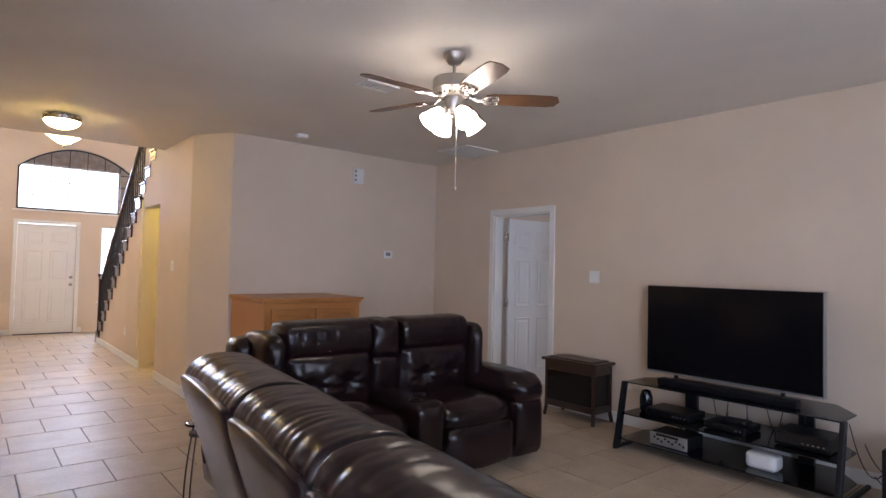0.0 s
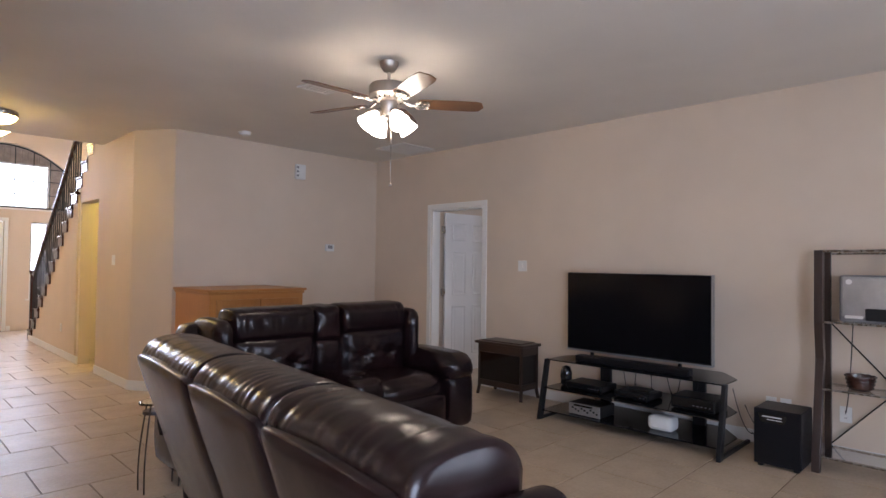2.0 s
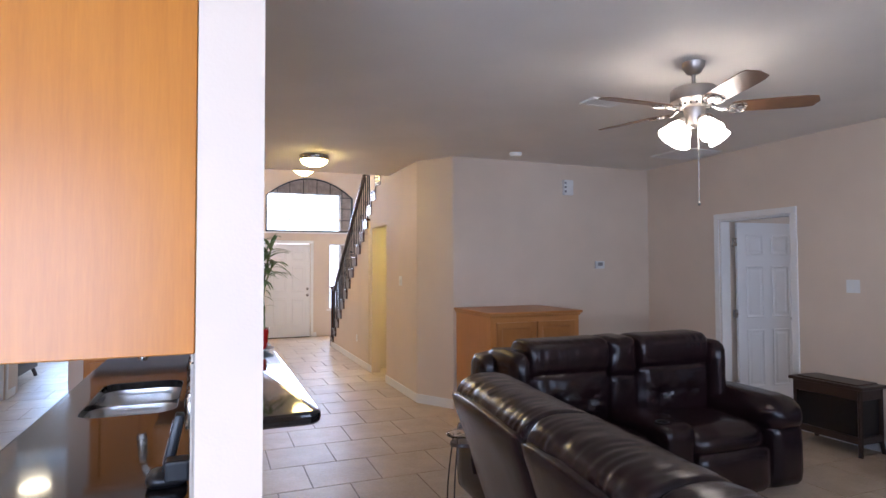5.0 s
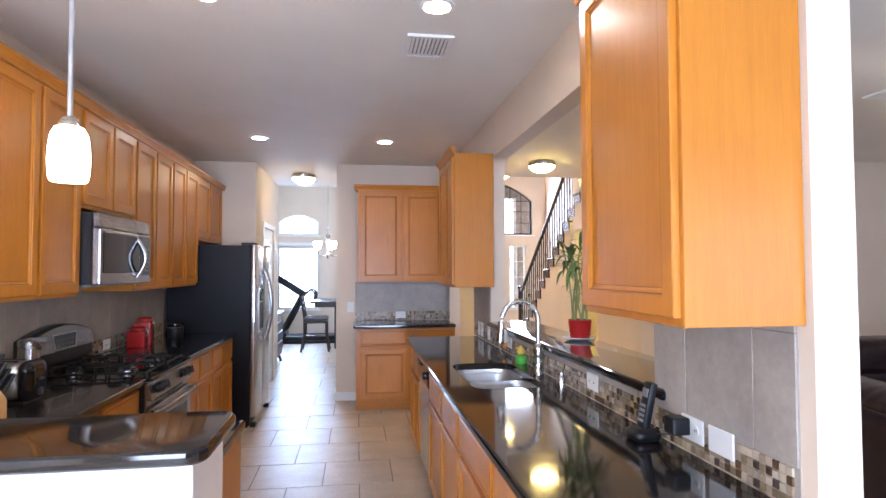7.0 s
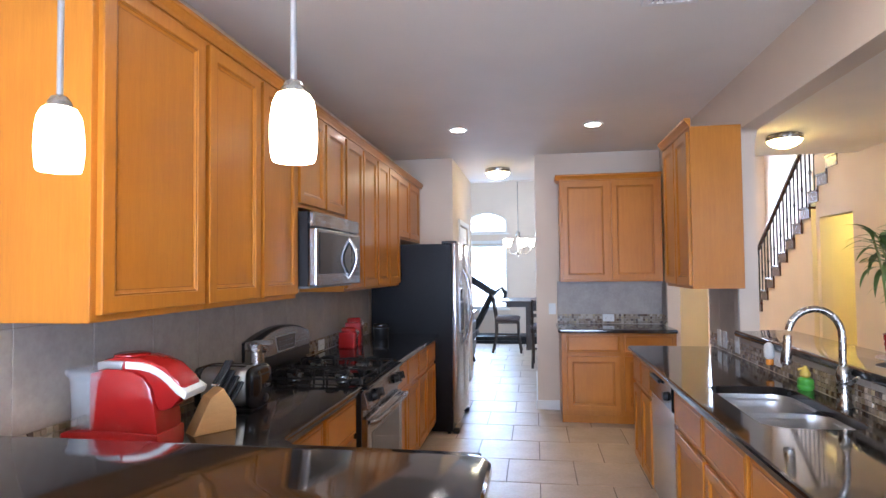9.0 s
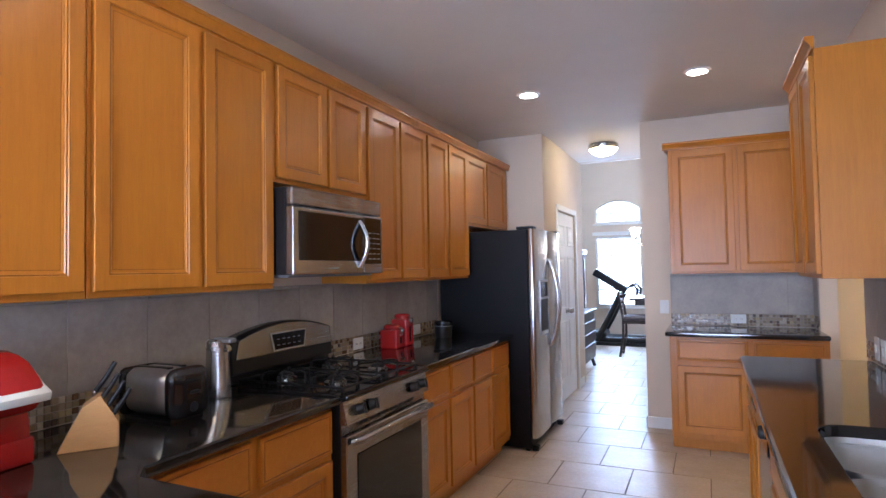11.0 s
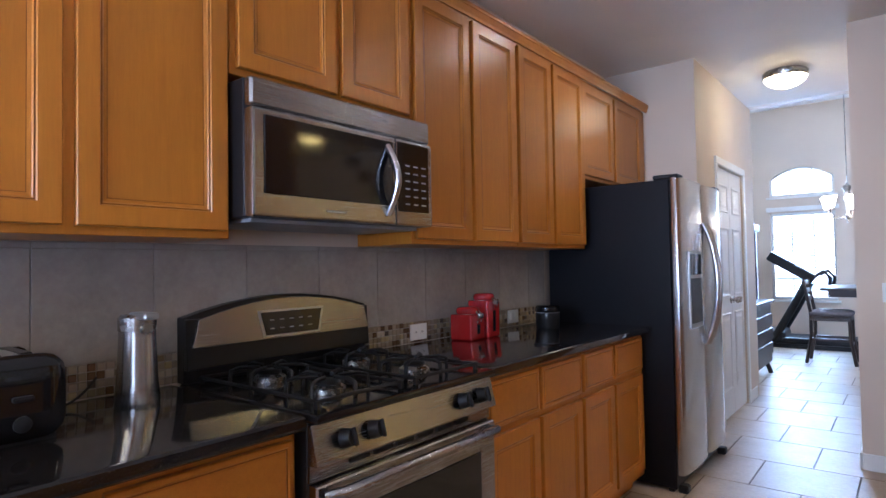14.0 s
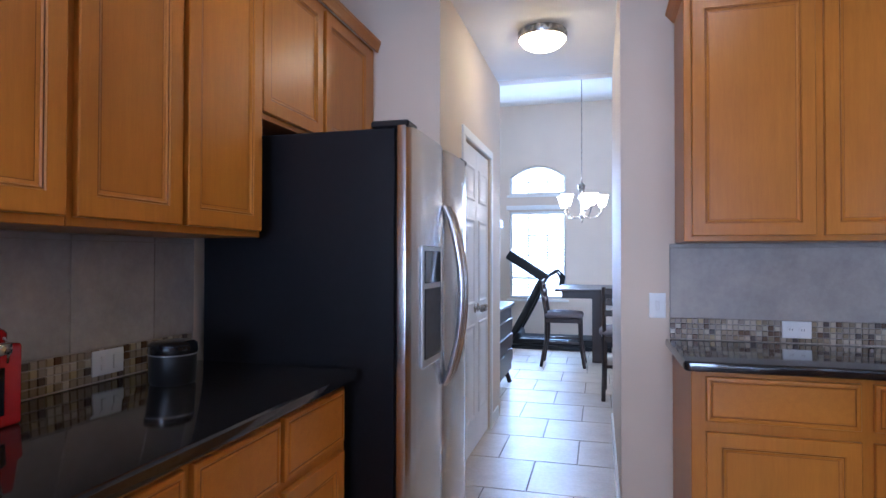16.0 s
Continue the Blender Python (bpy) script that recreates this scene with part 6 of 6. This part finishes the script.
head = [(-0.072, 0.272), (0.06, 0.262), (0.115, 0.21), (0.133, 0.143), (0.160, 0.145), (0.184, 0.156), (0.206, 0.180), (0.226, 0.204), (0.203, 0.243), (0.156, 0.288), (0.115, 0.306), (0.074, 0.317), (-0.01, 0.320), (-0.05, 0.312)]
part("head", bm_prism(head, "y", -0.066, 0.066, 0.016), M_RED, mix, "", 50, m=mx)


def arc_strip(pts, thick, y0, y1):
    """A band that follows points in x and z, thick downwards, from y0 to y1."""
    low = [(x - 0.35 * thick * i / len(pts), z - thick) for i, (x, z) in enumerate(pts)]
    return bm_prism(pts + low[::-1], "y", y0, y1, 0.004)


part("arm_band", arc_strip([(0.028, 0.306), (0.075, 0.303), (0.115, 0.294), (0.150, 0.276), (0.178, 0.253), (0.205, 0.226), (0.236, 0.206)], 0.024, -0.071, 0.071), M_WHITE, mix, "white arm band", 40, m=mx)
part("band_clasp", arc_strip([(-0.062, 0.304), (-0.03, 0.309), (0.024, 0.306)], 0.026, -0.072, 0.072), M_SILVER, mix, "silver clasp", 40, m=mx)
jm = mx @ Matrix.Translation((-0.098, -0.004, 0))
part("jug", bm_lathe([(0.078, 0.089), (0.082, 0.094), (0.088, 0.24), (0.094, 0.262), (0.091, 0.262), (0.085, 0.24), (0.079, 0.098), (0.02, 0.095)], 32), M_CLEAR, mix, "clear plastic jug", 60, m=jm)
part("jug_lid", bm_lathe([(0.082, 0.242), (0.096, 0.263), (0.098, 0.268), (0.094, 0.276), (0.06, 0.284), (0.02, 0.285)], 32), M_CLEAR, mix, "clear lid", 50, m=jm)
part("jug_spout", bm_pillow(-0.125, -0.085, -0.022, 0.022, 0.248, 0.272, 0.010, 5, 0.0, 0.0), M_CLEAR, mix, "", 50, m=jm)
part("filter_cup", bm_lathe([(0.030, 0.097), (0.034, 0.11), (0.046, 0.215), (0.05, 0.222), (0.046, 0.222), (0.030, 0.112)], 24), M_FROST, mix, "frosted inner cup", 50, m=jm @ Matrix.Translation((0.02, 0.0, 0)))
part("tower_cap", bm_lathe([(0.056, 0.314), (0.056, 0.322), (0.045, 0.326), (0.01, 0.327)], 28), M_RED, mix, "", 50, m=mx @ Matrix.Translation((0.012, 0, 0)))
mail = thing("paper_booklet", 0.115, 1.52, CT1, 12, "white printed booklet lying beside the red machine", "booklet")
part("pages", bm_box(-0.08, 0.09, -0.11, 0.11, 0.0, 0.012, 0.002), M_WHITE, mail)
part("print_bar", bm_box(-0.05, -0.02, -0.09, 0.02, 0.012, 0.0128), M_GREY, mail)

blk = thing("knife_block", 0.372, 2.00, CT1, -38, "wooden knife block full of black-handled knives", "knife block")
bp = [(-0.13, 0.0), (0.085, 0.0), (0.085, 0.095), (0.02, 0.20), (-0.045, 0.16)]
part("block", bm_prism(bp, "x", -0.055, 0.055, 0.004), M_BUTCHER, blk)
blk.scale = (0.74, 0.74, 0.80)
part("maker_mark", bm_box(0.0, 0.03, 0.0853, 0.0862, 0.03, 0.036), M_GREY, blk)
kd = Vector((0, 0.56, 0.83)).normalized()
for r in range(4):
    for c in range(3):
        base = Vector((-0.034 + 0.034 * c, 0.068 - r * 0.022, 0.118 + r * 0.030 + 0.004 * c))
        ln = 0.105 if r < 3 else 0.125
        part("knife_handle", bm_tube([base, base + kd * ln * 0.5 + Vector((0, 0.004, 0)), base + kd * ln], 0.0105, 8, 0.85), M_BLACK, blk, "", 60)
        part("knife_bolster", bm_tube([base - kd * 0.008, base + kd * 0.004], 0.0095, 8), M_STEEL, blk, "", 60)

tst = thing("toaster", 0.25, 2.345, CT1, 90, "brushed steel two-slot toaster with black ends", "toaster")
tst.scale = (0.95, 0.82, 0.95)
part("shell", bm_pillow(-0.085, 0.085, -0.13, 0.15, 0.02, 0.19, 0.045, 8, 0.004, 0.0), M_SINK, tst, "", 70)
part("end_panel", bm_pillow(-0.09, 0.09, -0.185, -0.11, 0.01, 0.195, 0.045, 8, 0.004, 0.0), M_BLACKGLOSS, tst, "", 70)
part("end_panel", bm_pillow(-0.088, 0.088, 0.13, 0.17, 0.01, 0.19, 0.03, 8, 0.002, 0.0), M_BLACKGLOSS, tst, "", 70)
for s in (-0.03, 0.03):
    part("slot", bm_box(s - 0.012, s + 0.012, -0.09, 0.11, 0.186, 0.1965, 0.002), M_BLACK, tst)
part("lever", bm_box(-0.02, 0.02, -0.205, -0.184, 0.10, 0.112, 0.003), M_BLACK, tst)
part("dial", bm_lathe([(0.018, 0.0), (0.018, 0.008), (0.013, 0.012)], 16), M_BLACK, tst, "", 40, m=pose(0, -0.185, 0.05, 90))
part("foot", bm_box(-0.075, 0.075, -0.15, 0.14, 0.0, 0.012), M_BLACK, tst)
cable("cable", droop((0.16, 2.42, CT1 + 0.05), (0.03, 2.62, CT1 + 0.06), 0.045), "black power cord behind the toaster")

opn = thing("can_opener", 0.19, 2.665, CT1, 0, "tall steel electric can opener", "can opener")
part("body", bm_lathe([(0.056, 0.0), (0.058, 0.012), (0.052, 0.06), (0.046, 0.19), (0.046, 0.20)], 24), M_STEEL, opn, "", 40)
part("head", bm_lathe([(0.048, 0.201), (0.048, 0.235), (0.040, 0.243), (0.01, 0.245)], 24), M_NICKEL, opn, "", 40)
part("lever", bm_box(-0.01, 0.09, -0.02, 0.02, 0.232, 0.25, 0.005), M_SILVER, opn)
part("cutter", bm_lathe([(0.014, 0), (0.014, 0.02)], 14), M_NICKEL, opn, m=pose(0.045, 0, 0.205, 0, 90, 0))


def canister(x, y, w, h):
    c = thing("red_canister", x, y, CT1, 4, "red ceramic canister with a clamp lid and steel latch", "canister", "red canisters")
    part("body", bm_box(-w / 2, w / 2, -w / 2, w / 2, 0, h, 0.012, 3), M_RED, c, "", 50)
    part("lid", bm_lathe([(w * 0.42, h + 0.001), (w * 0.45, h + 0.01), (w * 0.45, h + 0.022), (w * 0.40, h + 0.03), (w * 0.34, h + 0.034), (w * 0.1, h + 0.036)], 28), M_RED, c, "red lid", 40)
    part("neck", bm_lathe([(w * 0.40, h - 0.004), (w * 0.40, h + 0.001)], 28), M_NICKEL, c)
    part("latch", join(bm_tube([(w * 0.46, -0.015, h + 0.016), (w * 0.60, -0.015, h - 0.01), (w * 0.54, -0.015, h - 0.04)], 0.003, 5), bm_tube([(w * 0.46, 0.015, h + 0.016), (w * 0.60, 0.015, h - 0.01), (w * 0.54, 0.015, h - 0.04)], 0.003, 5), bm_box(w * 0.5, w * 0.5 + 0.02, -0.016, 0.016, h - 0.02, h + 0.006, 0.006, 2)), M_NICKEL, c, "", 60)
    part("window_strip", bm_box(w / 2, w / 2 + 0.002, -0.012, 0.012, 0.03, h - 0.05), M_BLACKGLOSS, c)
    return c


canister(0.15, 4.235, 0.125, 0.125)
canister(0.15, 4.375, 0.12, 0.185)
mug = thing("coffee_grinder", 0.23, 4.89, CT1, 0, "small round black coffee grinder", "coffee grinder")
part("body", bm_lathe([(0.062, 0.0), (0.066, 0.008), (0.068, 0.07), (0.068, 0.09)], 24), M_BLACK, mug, "", 40)
part("lid", bm_lathe([(0.069, 0.091), (0.071, 0.096), (0.069, 0.118), (0.060, 0.126), (0.02, 0.128)], 24), M_BLACKGLOSS, mug, "", 40)
part("seam_ring", bm_lathe([(0.0695, 0.087), (0.0695, 0.0905)], 24), M_GREY, mug)

duck = thing("green_soap_bottle", 2.835, 2.99, CT1, 0, "small green soap bottle with a yellow top", "soap bottle")
M_GREEN = plain("green_plastic", (0.10, 0.42, 0.05), 0.3)
M_YELLOW = plain("yellow_plastic", (0.72, 0.50, 0.08), 0.35)
M_AMBER = plain("amber_plastic", (0.70, 0.25, 0.03), 0.25)
part("body", bm_lathe([(0.030, 0.0), (0.036, 0.008), (0.036, 0.02), (0.033, 0.026), (0.036, 0.032), (0.034, 0.05), (0.02, 0.06)], 20), M_GREEN, duck, "", 40)
part("pump", join(bm_lathe([(0.016, 0.06), (0.024, 0.07), (0.022, 0.085), (0.012, 0.10), (0.006, 0.115)], 16), bm_tube([(0, 0, 0.105), (-0.02, 0.0, 0.10), (-0.032, 0, 0.095)], 0.006, 6)), M_YELLOW, duck, "yellow pump top", 40)
fresh = thing("air_freshener", 2.845, 3.44, 1.0, 0, "white plug-in air freshener with an amber bottle", "air freshener")
part("plug_body", bm_pillow(-0.025, 0.02, -0.025, 0.025, 0.0, 0.09, 0.02, 6, 0.004, 0), M_WHITE, fresh, "", 60)
part("bottle", bm_lathe([(0.018, -0.03), (0.02, -0.022), (0.018, 0.002)], 14), M_AMBER, fresh, "amber oil bottle", 40)

phone = thing("cordless_phone", 2.80, 1.37, CT1, 0, "dark cordless phone standing in its charging base", "phone")
part("charging_base", bm_pillow(-0.05, 0.05, -0.045, 0.045, 0.0, 0.04, 0.018, 6, 0.004, 0), M_BLACK, phone, "", 60)
part("handset", bm_box(-0.014, 0.014, -0.026, 0.026, 0.0, 0.17, 0.010, 2), M_BLACK, phone, "", 50, m=pose(-0.002, 0, 0.03, 0, 12, 0))
part("screen", bm_box(-0.0165, -0.0145, -0.018, 0.018, 0.115, 0.145), M_SILVER, phone, m=pose(-0.002, 0, 0.03, 0, 12, 0))
part("keypad", join(*[bm_box(-0.0165, -0.0145, -0.018 + 0.013 * c, -0.009 + 0.013 * c, 0.03 + 0.017 * r, 0.04 + 0.017 * r) for r in range(4) for c in range(3)]), M_GREY, phone, m=pose(-0.002, 0, 0.03, 0, 12, 0))
chg = thing("black_charger", 2.835, 1.215, 0.985, 0, "black plug charger in the wall outlet", "charger")
part("body", bm_box(-0.03, 0.03, -0.03, 0.03, 0.0, 0.055, 0.008, 2), M_BLACK, chg)
part("cord", bm_tube(droop((-0.02, 0, 0.0), (0.0, 0.20, -0.055), 0.0), 0.003, 5), M_BLACK, chg)

# ---- dining room ----
ch = thing("dining_chandelier", 1.28, 10.4, 1.78, 0, "nickel chandelier with five lit upward glass shades", "chandelier")
part("stem", bm_lathe([(0.004, -0.06), (0.018, -0.04), (0.008, -0.02), (0.03, 0.0), (0.035, 0.03), (0.012, 0.06), (0.018, 0.18), (0.034, 0.24), (0.03, 0.30), (0.045, 0.38), (0.03, 0.40), (0.008, 0.42)], 20), M_NICKEL, ch, "", 50)
part("chain", bm_tube([(0, 0, 0.42), (0, 0, D_TALL - 1.78)], 0.006, 6), M_NICKEL, ch)
part("ceiling_rose", bm_lathe([(0.06, D_TALL - 1.81), (0.06, D_TALL - 1.79), (0.04, D_TALL - 1.78)], 20), M_NICKEL, ch, "", 40)
for k in range(5):
    q = pose(0, 0, 0, 0, 0, 72 * k + 10)
    part("arm", bm_tube([(0.03, 0, 0.02), (0.10, 0, -0.005), (0.17, 0, 0.01), (0.22, 0, 0.06), (0.235, 0, 0.11)], 0.008, 8), M_NICKEL, ch, "", 60, m=q)
    part("shade", bm_lathe([(0.028, 0.0), (0.045, 0.02), (0.055, 0.06), (0.062, 0.10), (0.078, 0.135)], 20), M_SHADE, ch, "", 60, m=q @ Matrix.Translation((0.235, 0, 0.125)))
    part("shade_cup", bm_lathe([(0.012, -0.02), (0.03, -0.005), (0.03, 0.0)], 14), M_NICKEL, ch, "", 40, m=q @ Matrix.Translation((0.235, 0, 0.122)))

tm = thing("treadmill", 0.74, 12.02, 0, 0, "black folding treadmill by the dining window", "treadmill")
part("deck", bm_box(-0.65, 0.95, -0.30, 0.30, 0.06, 0.15, 0.02, 2), M_BLACK, tm)
part("belt", bm_box(-0.40, 0.92, -0.22, 0.22, 0.151, 0.157), M_BLACKTEX, tm)
part("motor_cover", bm_pillow(-0.68, -0.36, -0.31, 0.31, 0.06, 0.25, 0.06, 7, 0.0, 0), M_BLACK, tm, "", 60)
for s in (-0.28, 0.28):
    part("upright", bm_tube([(-0.52, s, 0.10), (-0.30, s, 0.50), (-0.06, s, 0.98)], 0.055, 8), M_BLACK, tm, "", 60)
    part("handlebar", bm_tube([(-0.06, s, 0.98), (0.14, s, 1.12), (0.22, s, 1.02), (0.20, s, 0.90)], 0.026, 8), M_BLACK, tm, "", 60)
    part("foot", bm_box(-0.60, 0.90, s - 0.03, s + 0.03, 0.0, 0.062), M_BLACK, tm)
part("console", bm_box(-0.62, 0.06, -0.33, 0.33, -0.115, 0.03, 0.03, 2), M_BLACK, tm, m=pose(-0.0, 0, 1.06, 0, 33, 0))
part("console_display", bm_box(-0.45, -0.1, -0.2, 0.2, 0.0305, 0.034), M_SMOKE, tm, m=pose(-0.0, 0, 1.06, 0, 33, 0))


def dining_chair():
    c = thing("dining_chair", 0, 0, 0, 0, "dark wood counter-height dining chair with a grey padded seat", "chair", "chairs at the dining table")
    part("seat", bm_pillow(-0.23, 0.23, -0.22, 0.22, 0.58, 0.65, 0.03, 7, 0.015, 0.0), M_SEAT, c, "grey upholstered seat", 70)
    part("seat_frame", bm_box(-0.22, 0.22, -0.21, 0.21, 0.53, 0.582, 0.004), M_ESPRESSO, c)
    for sx in (-1, 1):
        part("leg", bm_tube([(sx * 0.20, -0.25, 0.0), (sx * 0.195, -0.20, 0.30), (sx * 0.195, -0.195, 0.56)], 0.021, 6), M_ESPRESSO, c)
        part("leg", bm_tube([(sx * 0.20, 0.26, 0.0), (sx * 0.195, 0.20, 0.35), (sx * 0.195, 0.20, 0.62), (sx * 0.195, 0.27, 1.04)], 0.020, 6), M_ESPRESSO, c)
    for z, y in ((1.00, 0.262), (0.90, 0.247), (0.80, 0.232)):
        part("back_slat", bm_box(-0.19, 0.19, y - 0.009, y + 0.009, z - 0.028, z + 0.028, 0.004), M_ESPRESSO, c)
    part("stretcher", join(bm_box(-0.19, 0.19, -0.212, -0.192, 0.22, 0.25), bm_box(-0.205, -0.188, -0.19, 0.20, 0.28, 0.31), bm_box(0.188, 0.205, -0.19, 0.20, 0.28, 0.31)), M_ESPRESSO, c)
    return c


M_SEAT = plain("grey_fabric", (0.16, 0.14, 0.15), 0.9, 0, 0.2, 0.4, 200)
c0 = dining_chair()
c0.matrix_world = pose(1.06, 10.62, 0, 0, 0, 90)
copy_thing(c0, pose(1.72, 9.12, 0, 0, 0, 178))
dt = thing("dining_table", 1.58, 11.03, 0, 0, "dark wood counter-height dining table", "table")
part("tabletop", bm_box(-0.62, 0.62, -0.62, 0.62, 0.90, 0.935, 0.006), M_ESPRESSO, dt)
part("apron", bm_box(-0.54, 0.54, -0.54, 0.54, 0.82, 0.899), M_ESPRESSO, dt)
for a in (-1, 1):
    for b in (-1, 1):
        part("leg", bm_box(a * 0.13 - 0.06, a * 0.13 + 0.06, b * 0.13 - 0.06, b * 0.13 + 0.06, 0, 0.82, 0.008), M_ESPRESSO, dt)
hut = thing("china_cabinet", 0.18, 8.95, 0, 0, "dark wood curio cabinet with glass doors", "china cabinet")
part("base", bm_box(-0.42, 0.40, -0.55, 0.55, 0.13, 0.80, 0.01), M_ESPRESSO, hut)
part("base_top", bm_box(-0.42, 0.43, -0.58, 0.58, 0.80, 0.84, 0.008), M_ESPRESSO, hut)
for a in (-0.36, 0.34):
    for b in (-0.5, 0.5):
        part("foot", bm_tube([(a, b, 0.13), (a + 0.03, b, 0.06), (a + 0.05, b, 0.0)], 0.025, 7), M_ESPRESSO, hut)
for z in (0.30, 0.46, 0.62):
    part("drawer_front", bm_box(0.40, 0.42, -0.5, 0.5, z - 0.065, z + 0.065, 0.006), M_ESPRESSO, hut)
part("upper_frame", join(bm_box(-0.40, 0.28, -0.54, -0.48, 0.84, 1.62), bm_box(-0.40, 0.28, 0.48, 0.54, 0.84, 1.62), bm_box(-0.40, 0.31, -0.56, 0.56, 1.62, 1.70, 0.01), bm_box(-0.40, -0.36, -0.48, 0.48, 0.84, 1.62)), M_ESPRESSO, hut)
part("glass_door", bm_box(0.262, 0.268, -0.478, 0.478, 0.845, 1.615), M_SMOKE, hut)

# ---- wall tiles ----
TW = 0.324


def splash(name, m, length, z0, z1, first, label="", band=0.10):
    """Stone wall tiles above a mosaic band, on a wall that faces -y in the frame m."""
    s = thing(name, 0, 0, 0, 0, label or "grey stone wall tiles above a small mosaic band", "", "", "structure")
    s.matrix_world = m
    part("grout", bm_box(0, length, -0.004, -0.001, z0, z1), M_GROUT_L, s)
    zt = z0 + band
    edges = [0.0]
    x = first
    while x < length - 0.01:
        if x > 0.005:
            edges.append(x)
        x += TW
    edges.append(length)
    zs = [zt]
    while zs[-1] < z1 - 0.01:
        zs.append(min(zs[-1] + 0.328, z1))
    for a, b in zip(edges, edges[1:]):
        for c, d in zip(zs, zs[1:]):
            if b - a > 0.01:
                part("tile", bm_box(a + 0.0015, b - 0.0015, -0.0095, -0.004, c + 0.0015, d - 0.0015, 0.0012), M_SPLASH, s)
    # mosaic chips, past counting
    p = 0.0245
    verts, faces = [], []
    rows = int(band / p)
    for r in range(rows):
        n = int(length / p)
        for k in range(n):
            x0, x1 = k * p + 0.0012, (k + 1) * p - 0.0012
            c0, c1 = z0 + r * p + 0.0012, z0 + (r + 1) * p - 0.0012
            v = len(verts)
            e = 0.0015
            verts += [(x0, -0.004, c0), (x1, -0.004, c0), (x1, -0.004, c1), (x0, -0.004, c1), (x0 + e, -0.0095, c0 + e), (x1 - e, -0.0095, c0 + e), (x1 - e, -0.0095, c1 - e), (x0 + e, -0.0095, c1 - e)]
            faces += [(v + 4, v + 5, v + 6, v + 7), (v, v + 1, v + 5, v + 4), (v + 1, v + 2, v + 6, v + 5), (v + 2, v + 3, v + 7, v + 6), (v + 3, v, v + 4, v + 7)]
    me = bpy.data.meshes.new("mosaic")
    me.from_pydata(verts, [], faces)
    me.materials.append(M_MOSAIC)
    o = new("mosaic_chips", me)
    o.parent = s
    tagged(o, "small brown, tan and cream mosaic chips", "", "", "stuff")
    return s


def mosaic_material():
    n = Nodes("mosaic_chips")
    geo = n.t.nodes.new("ShaderNodeNewGeometry")
    r = n.put("ShaderNodeValToRGB", Fac=geo.outputs["Random Per Island"])
    r.color_ramp.interpolation = "CONSTANT"
    cols = [(0.0, (0.34, 0.27, 0.19)), (0.26, (0.13, 0.075, 0.04)), (0.40, (0.46, 0.38, 0.28)), (0.58, (0.21, 0.15, 0.08)), (0.72, (0.28, 0.22, 0.16)), (0.86, (0.06, 0.035, 0.022)), (0.93, (0.40, 0.30, 0.15))]
    while len(r.color_ramp.elements) < len(cols):
        r.color_ramp.elements.new(0.5)
    for el, (p, c) in zip(r.color_ramp.elements, cols):
        el.position, el.color = p, (*c, 1)
    return n.out(r.outputs[0], n.range(geo.outputs["Random Per Island"], 0.12, 0.45), n.bump(n.noise(90), 0.1, 0.001))


M_GROUT_L = paint("splash_grout", (0.36, 0.32, 0.27), 0.85, 0.2)
M_MOSAIC = mosaic_material()
splash("backsplash_west", pose(0.0, 1.33, 0, 0, 0, 90), 3.93, CT1 + 0.001, UP0 - 0.002, 0.165)
splash("backsplash_north", pose(1.80, 6.33, 0), 1.088, CT1 + 0.001, UP0 - 0.002, 0.9)
splash("backsplash_sink", pose(2.8868, 4.02, 0, 0, 0, -90), 2.58, CT1 + 0.001, 1.053, 0.2)
splash("backsplash_pier_north", pose(2.8868, 4.66, 0, 0, 0, -90), 0.638, CT1 + 0.001, UP0 - 0.002, 0.25)
splash("backsplash_pier_south", pose(2.8868, 1.43, 0, 0, 0, -90), 0.68, CT1 + 0.001, UP0 - 0.002, 0.2)
splash("backsplash_corner", pose(2.8868, 6.325, 0, 0, 0, -90), 0.222, CT1 + 0.001, UP0 - 0.002, 0.5)

# ---- floor tiles ----
P = 0.5
rest_v, rest_f = [], []
tile_me = bpy.data.meshes.new("floor_tile")
hb2, e2 = P / 2 - 0.003, 0.002
tv_ = [(sx * hb2, sy * hb2, -0.006) for sx, sy in ((-1, -1), (1, -1), (1, 1), (-1, 1))] + [(sx * (hb2 - e2), sy * (hb2 - e2), 0.0) for sx, sy in ((-1, -1), (1, -1), (1, 1), (-1, 1))]
tf_ = [(4, 5, 6, 7), (0, 1, 5, 4), (1, 2, 6, 5), (2, 3, 7, 6), (3, 0, 4, 7)]
tile_me.from_pydata(tv_, [], tf_)
tile_me.materials.append(M_FLOOR)


def walked(x, y):
    """Stretches of floor that the walk passes near."""
    return (0.6 < x < 2.4 and 0.9 < y < 9.0) or (3.0 < x < 5.1 and 1.8 < y < 11.5) or (6.6 < x < 8.05 and -1.0 < y < 3.4)


for j in range(-16, 18):
    y = 4.16 + P * j + P / 2
    for i in range(-10, 24):
        x = (1.34 if j % 2 == 0 else 1.58) + P * i + P / 2
        if not (-2.3 < x < 11.6 and -3.3 < y < 12.7):
            continue
        if walked(x, y):
            o = new("tile", tile_me)
            o.parent = FLOOR
            o.location = (x, y, 0)
        else:
            v = len(rest_v)
            rest_v += [(a + x, b + y, c) for a, b, c in tv_]
            rest_f += [tuple(k + v for k in f) for f in tf_]
rm = bpy.data.meshes.new("far_tiles")
rm.from_pydata(rest_v, [], rest_f)
rm.materials.append(M_FLOOR)
ro = new("far_tiles", rm)
ro.parent = FLOOR
tagged(ro, "beige floor tiles", "", "", "stuff")
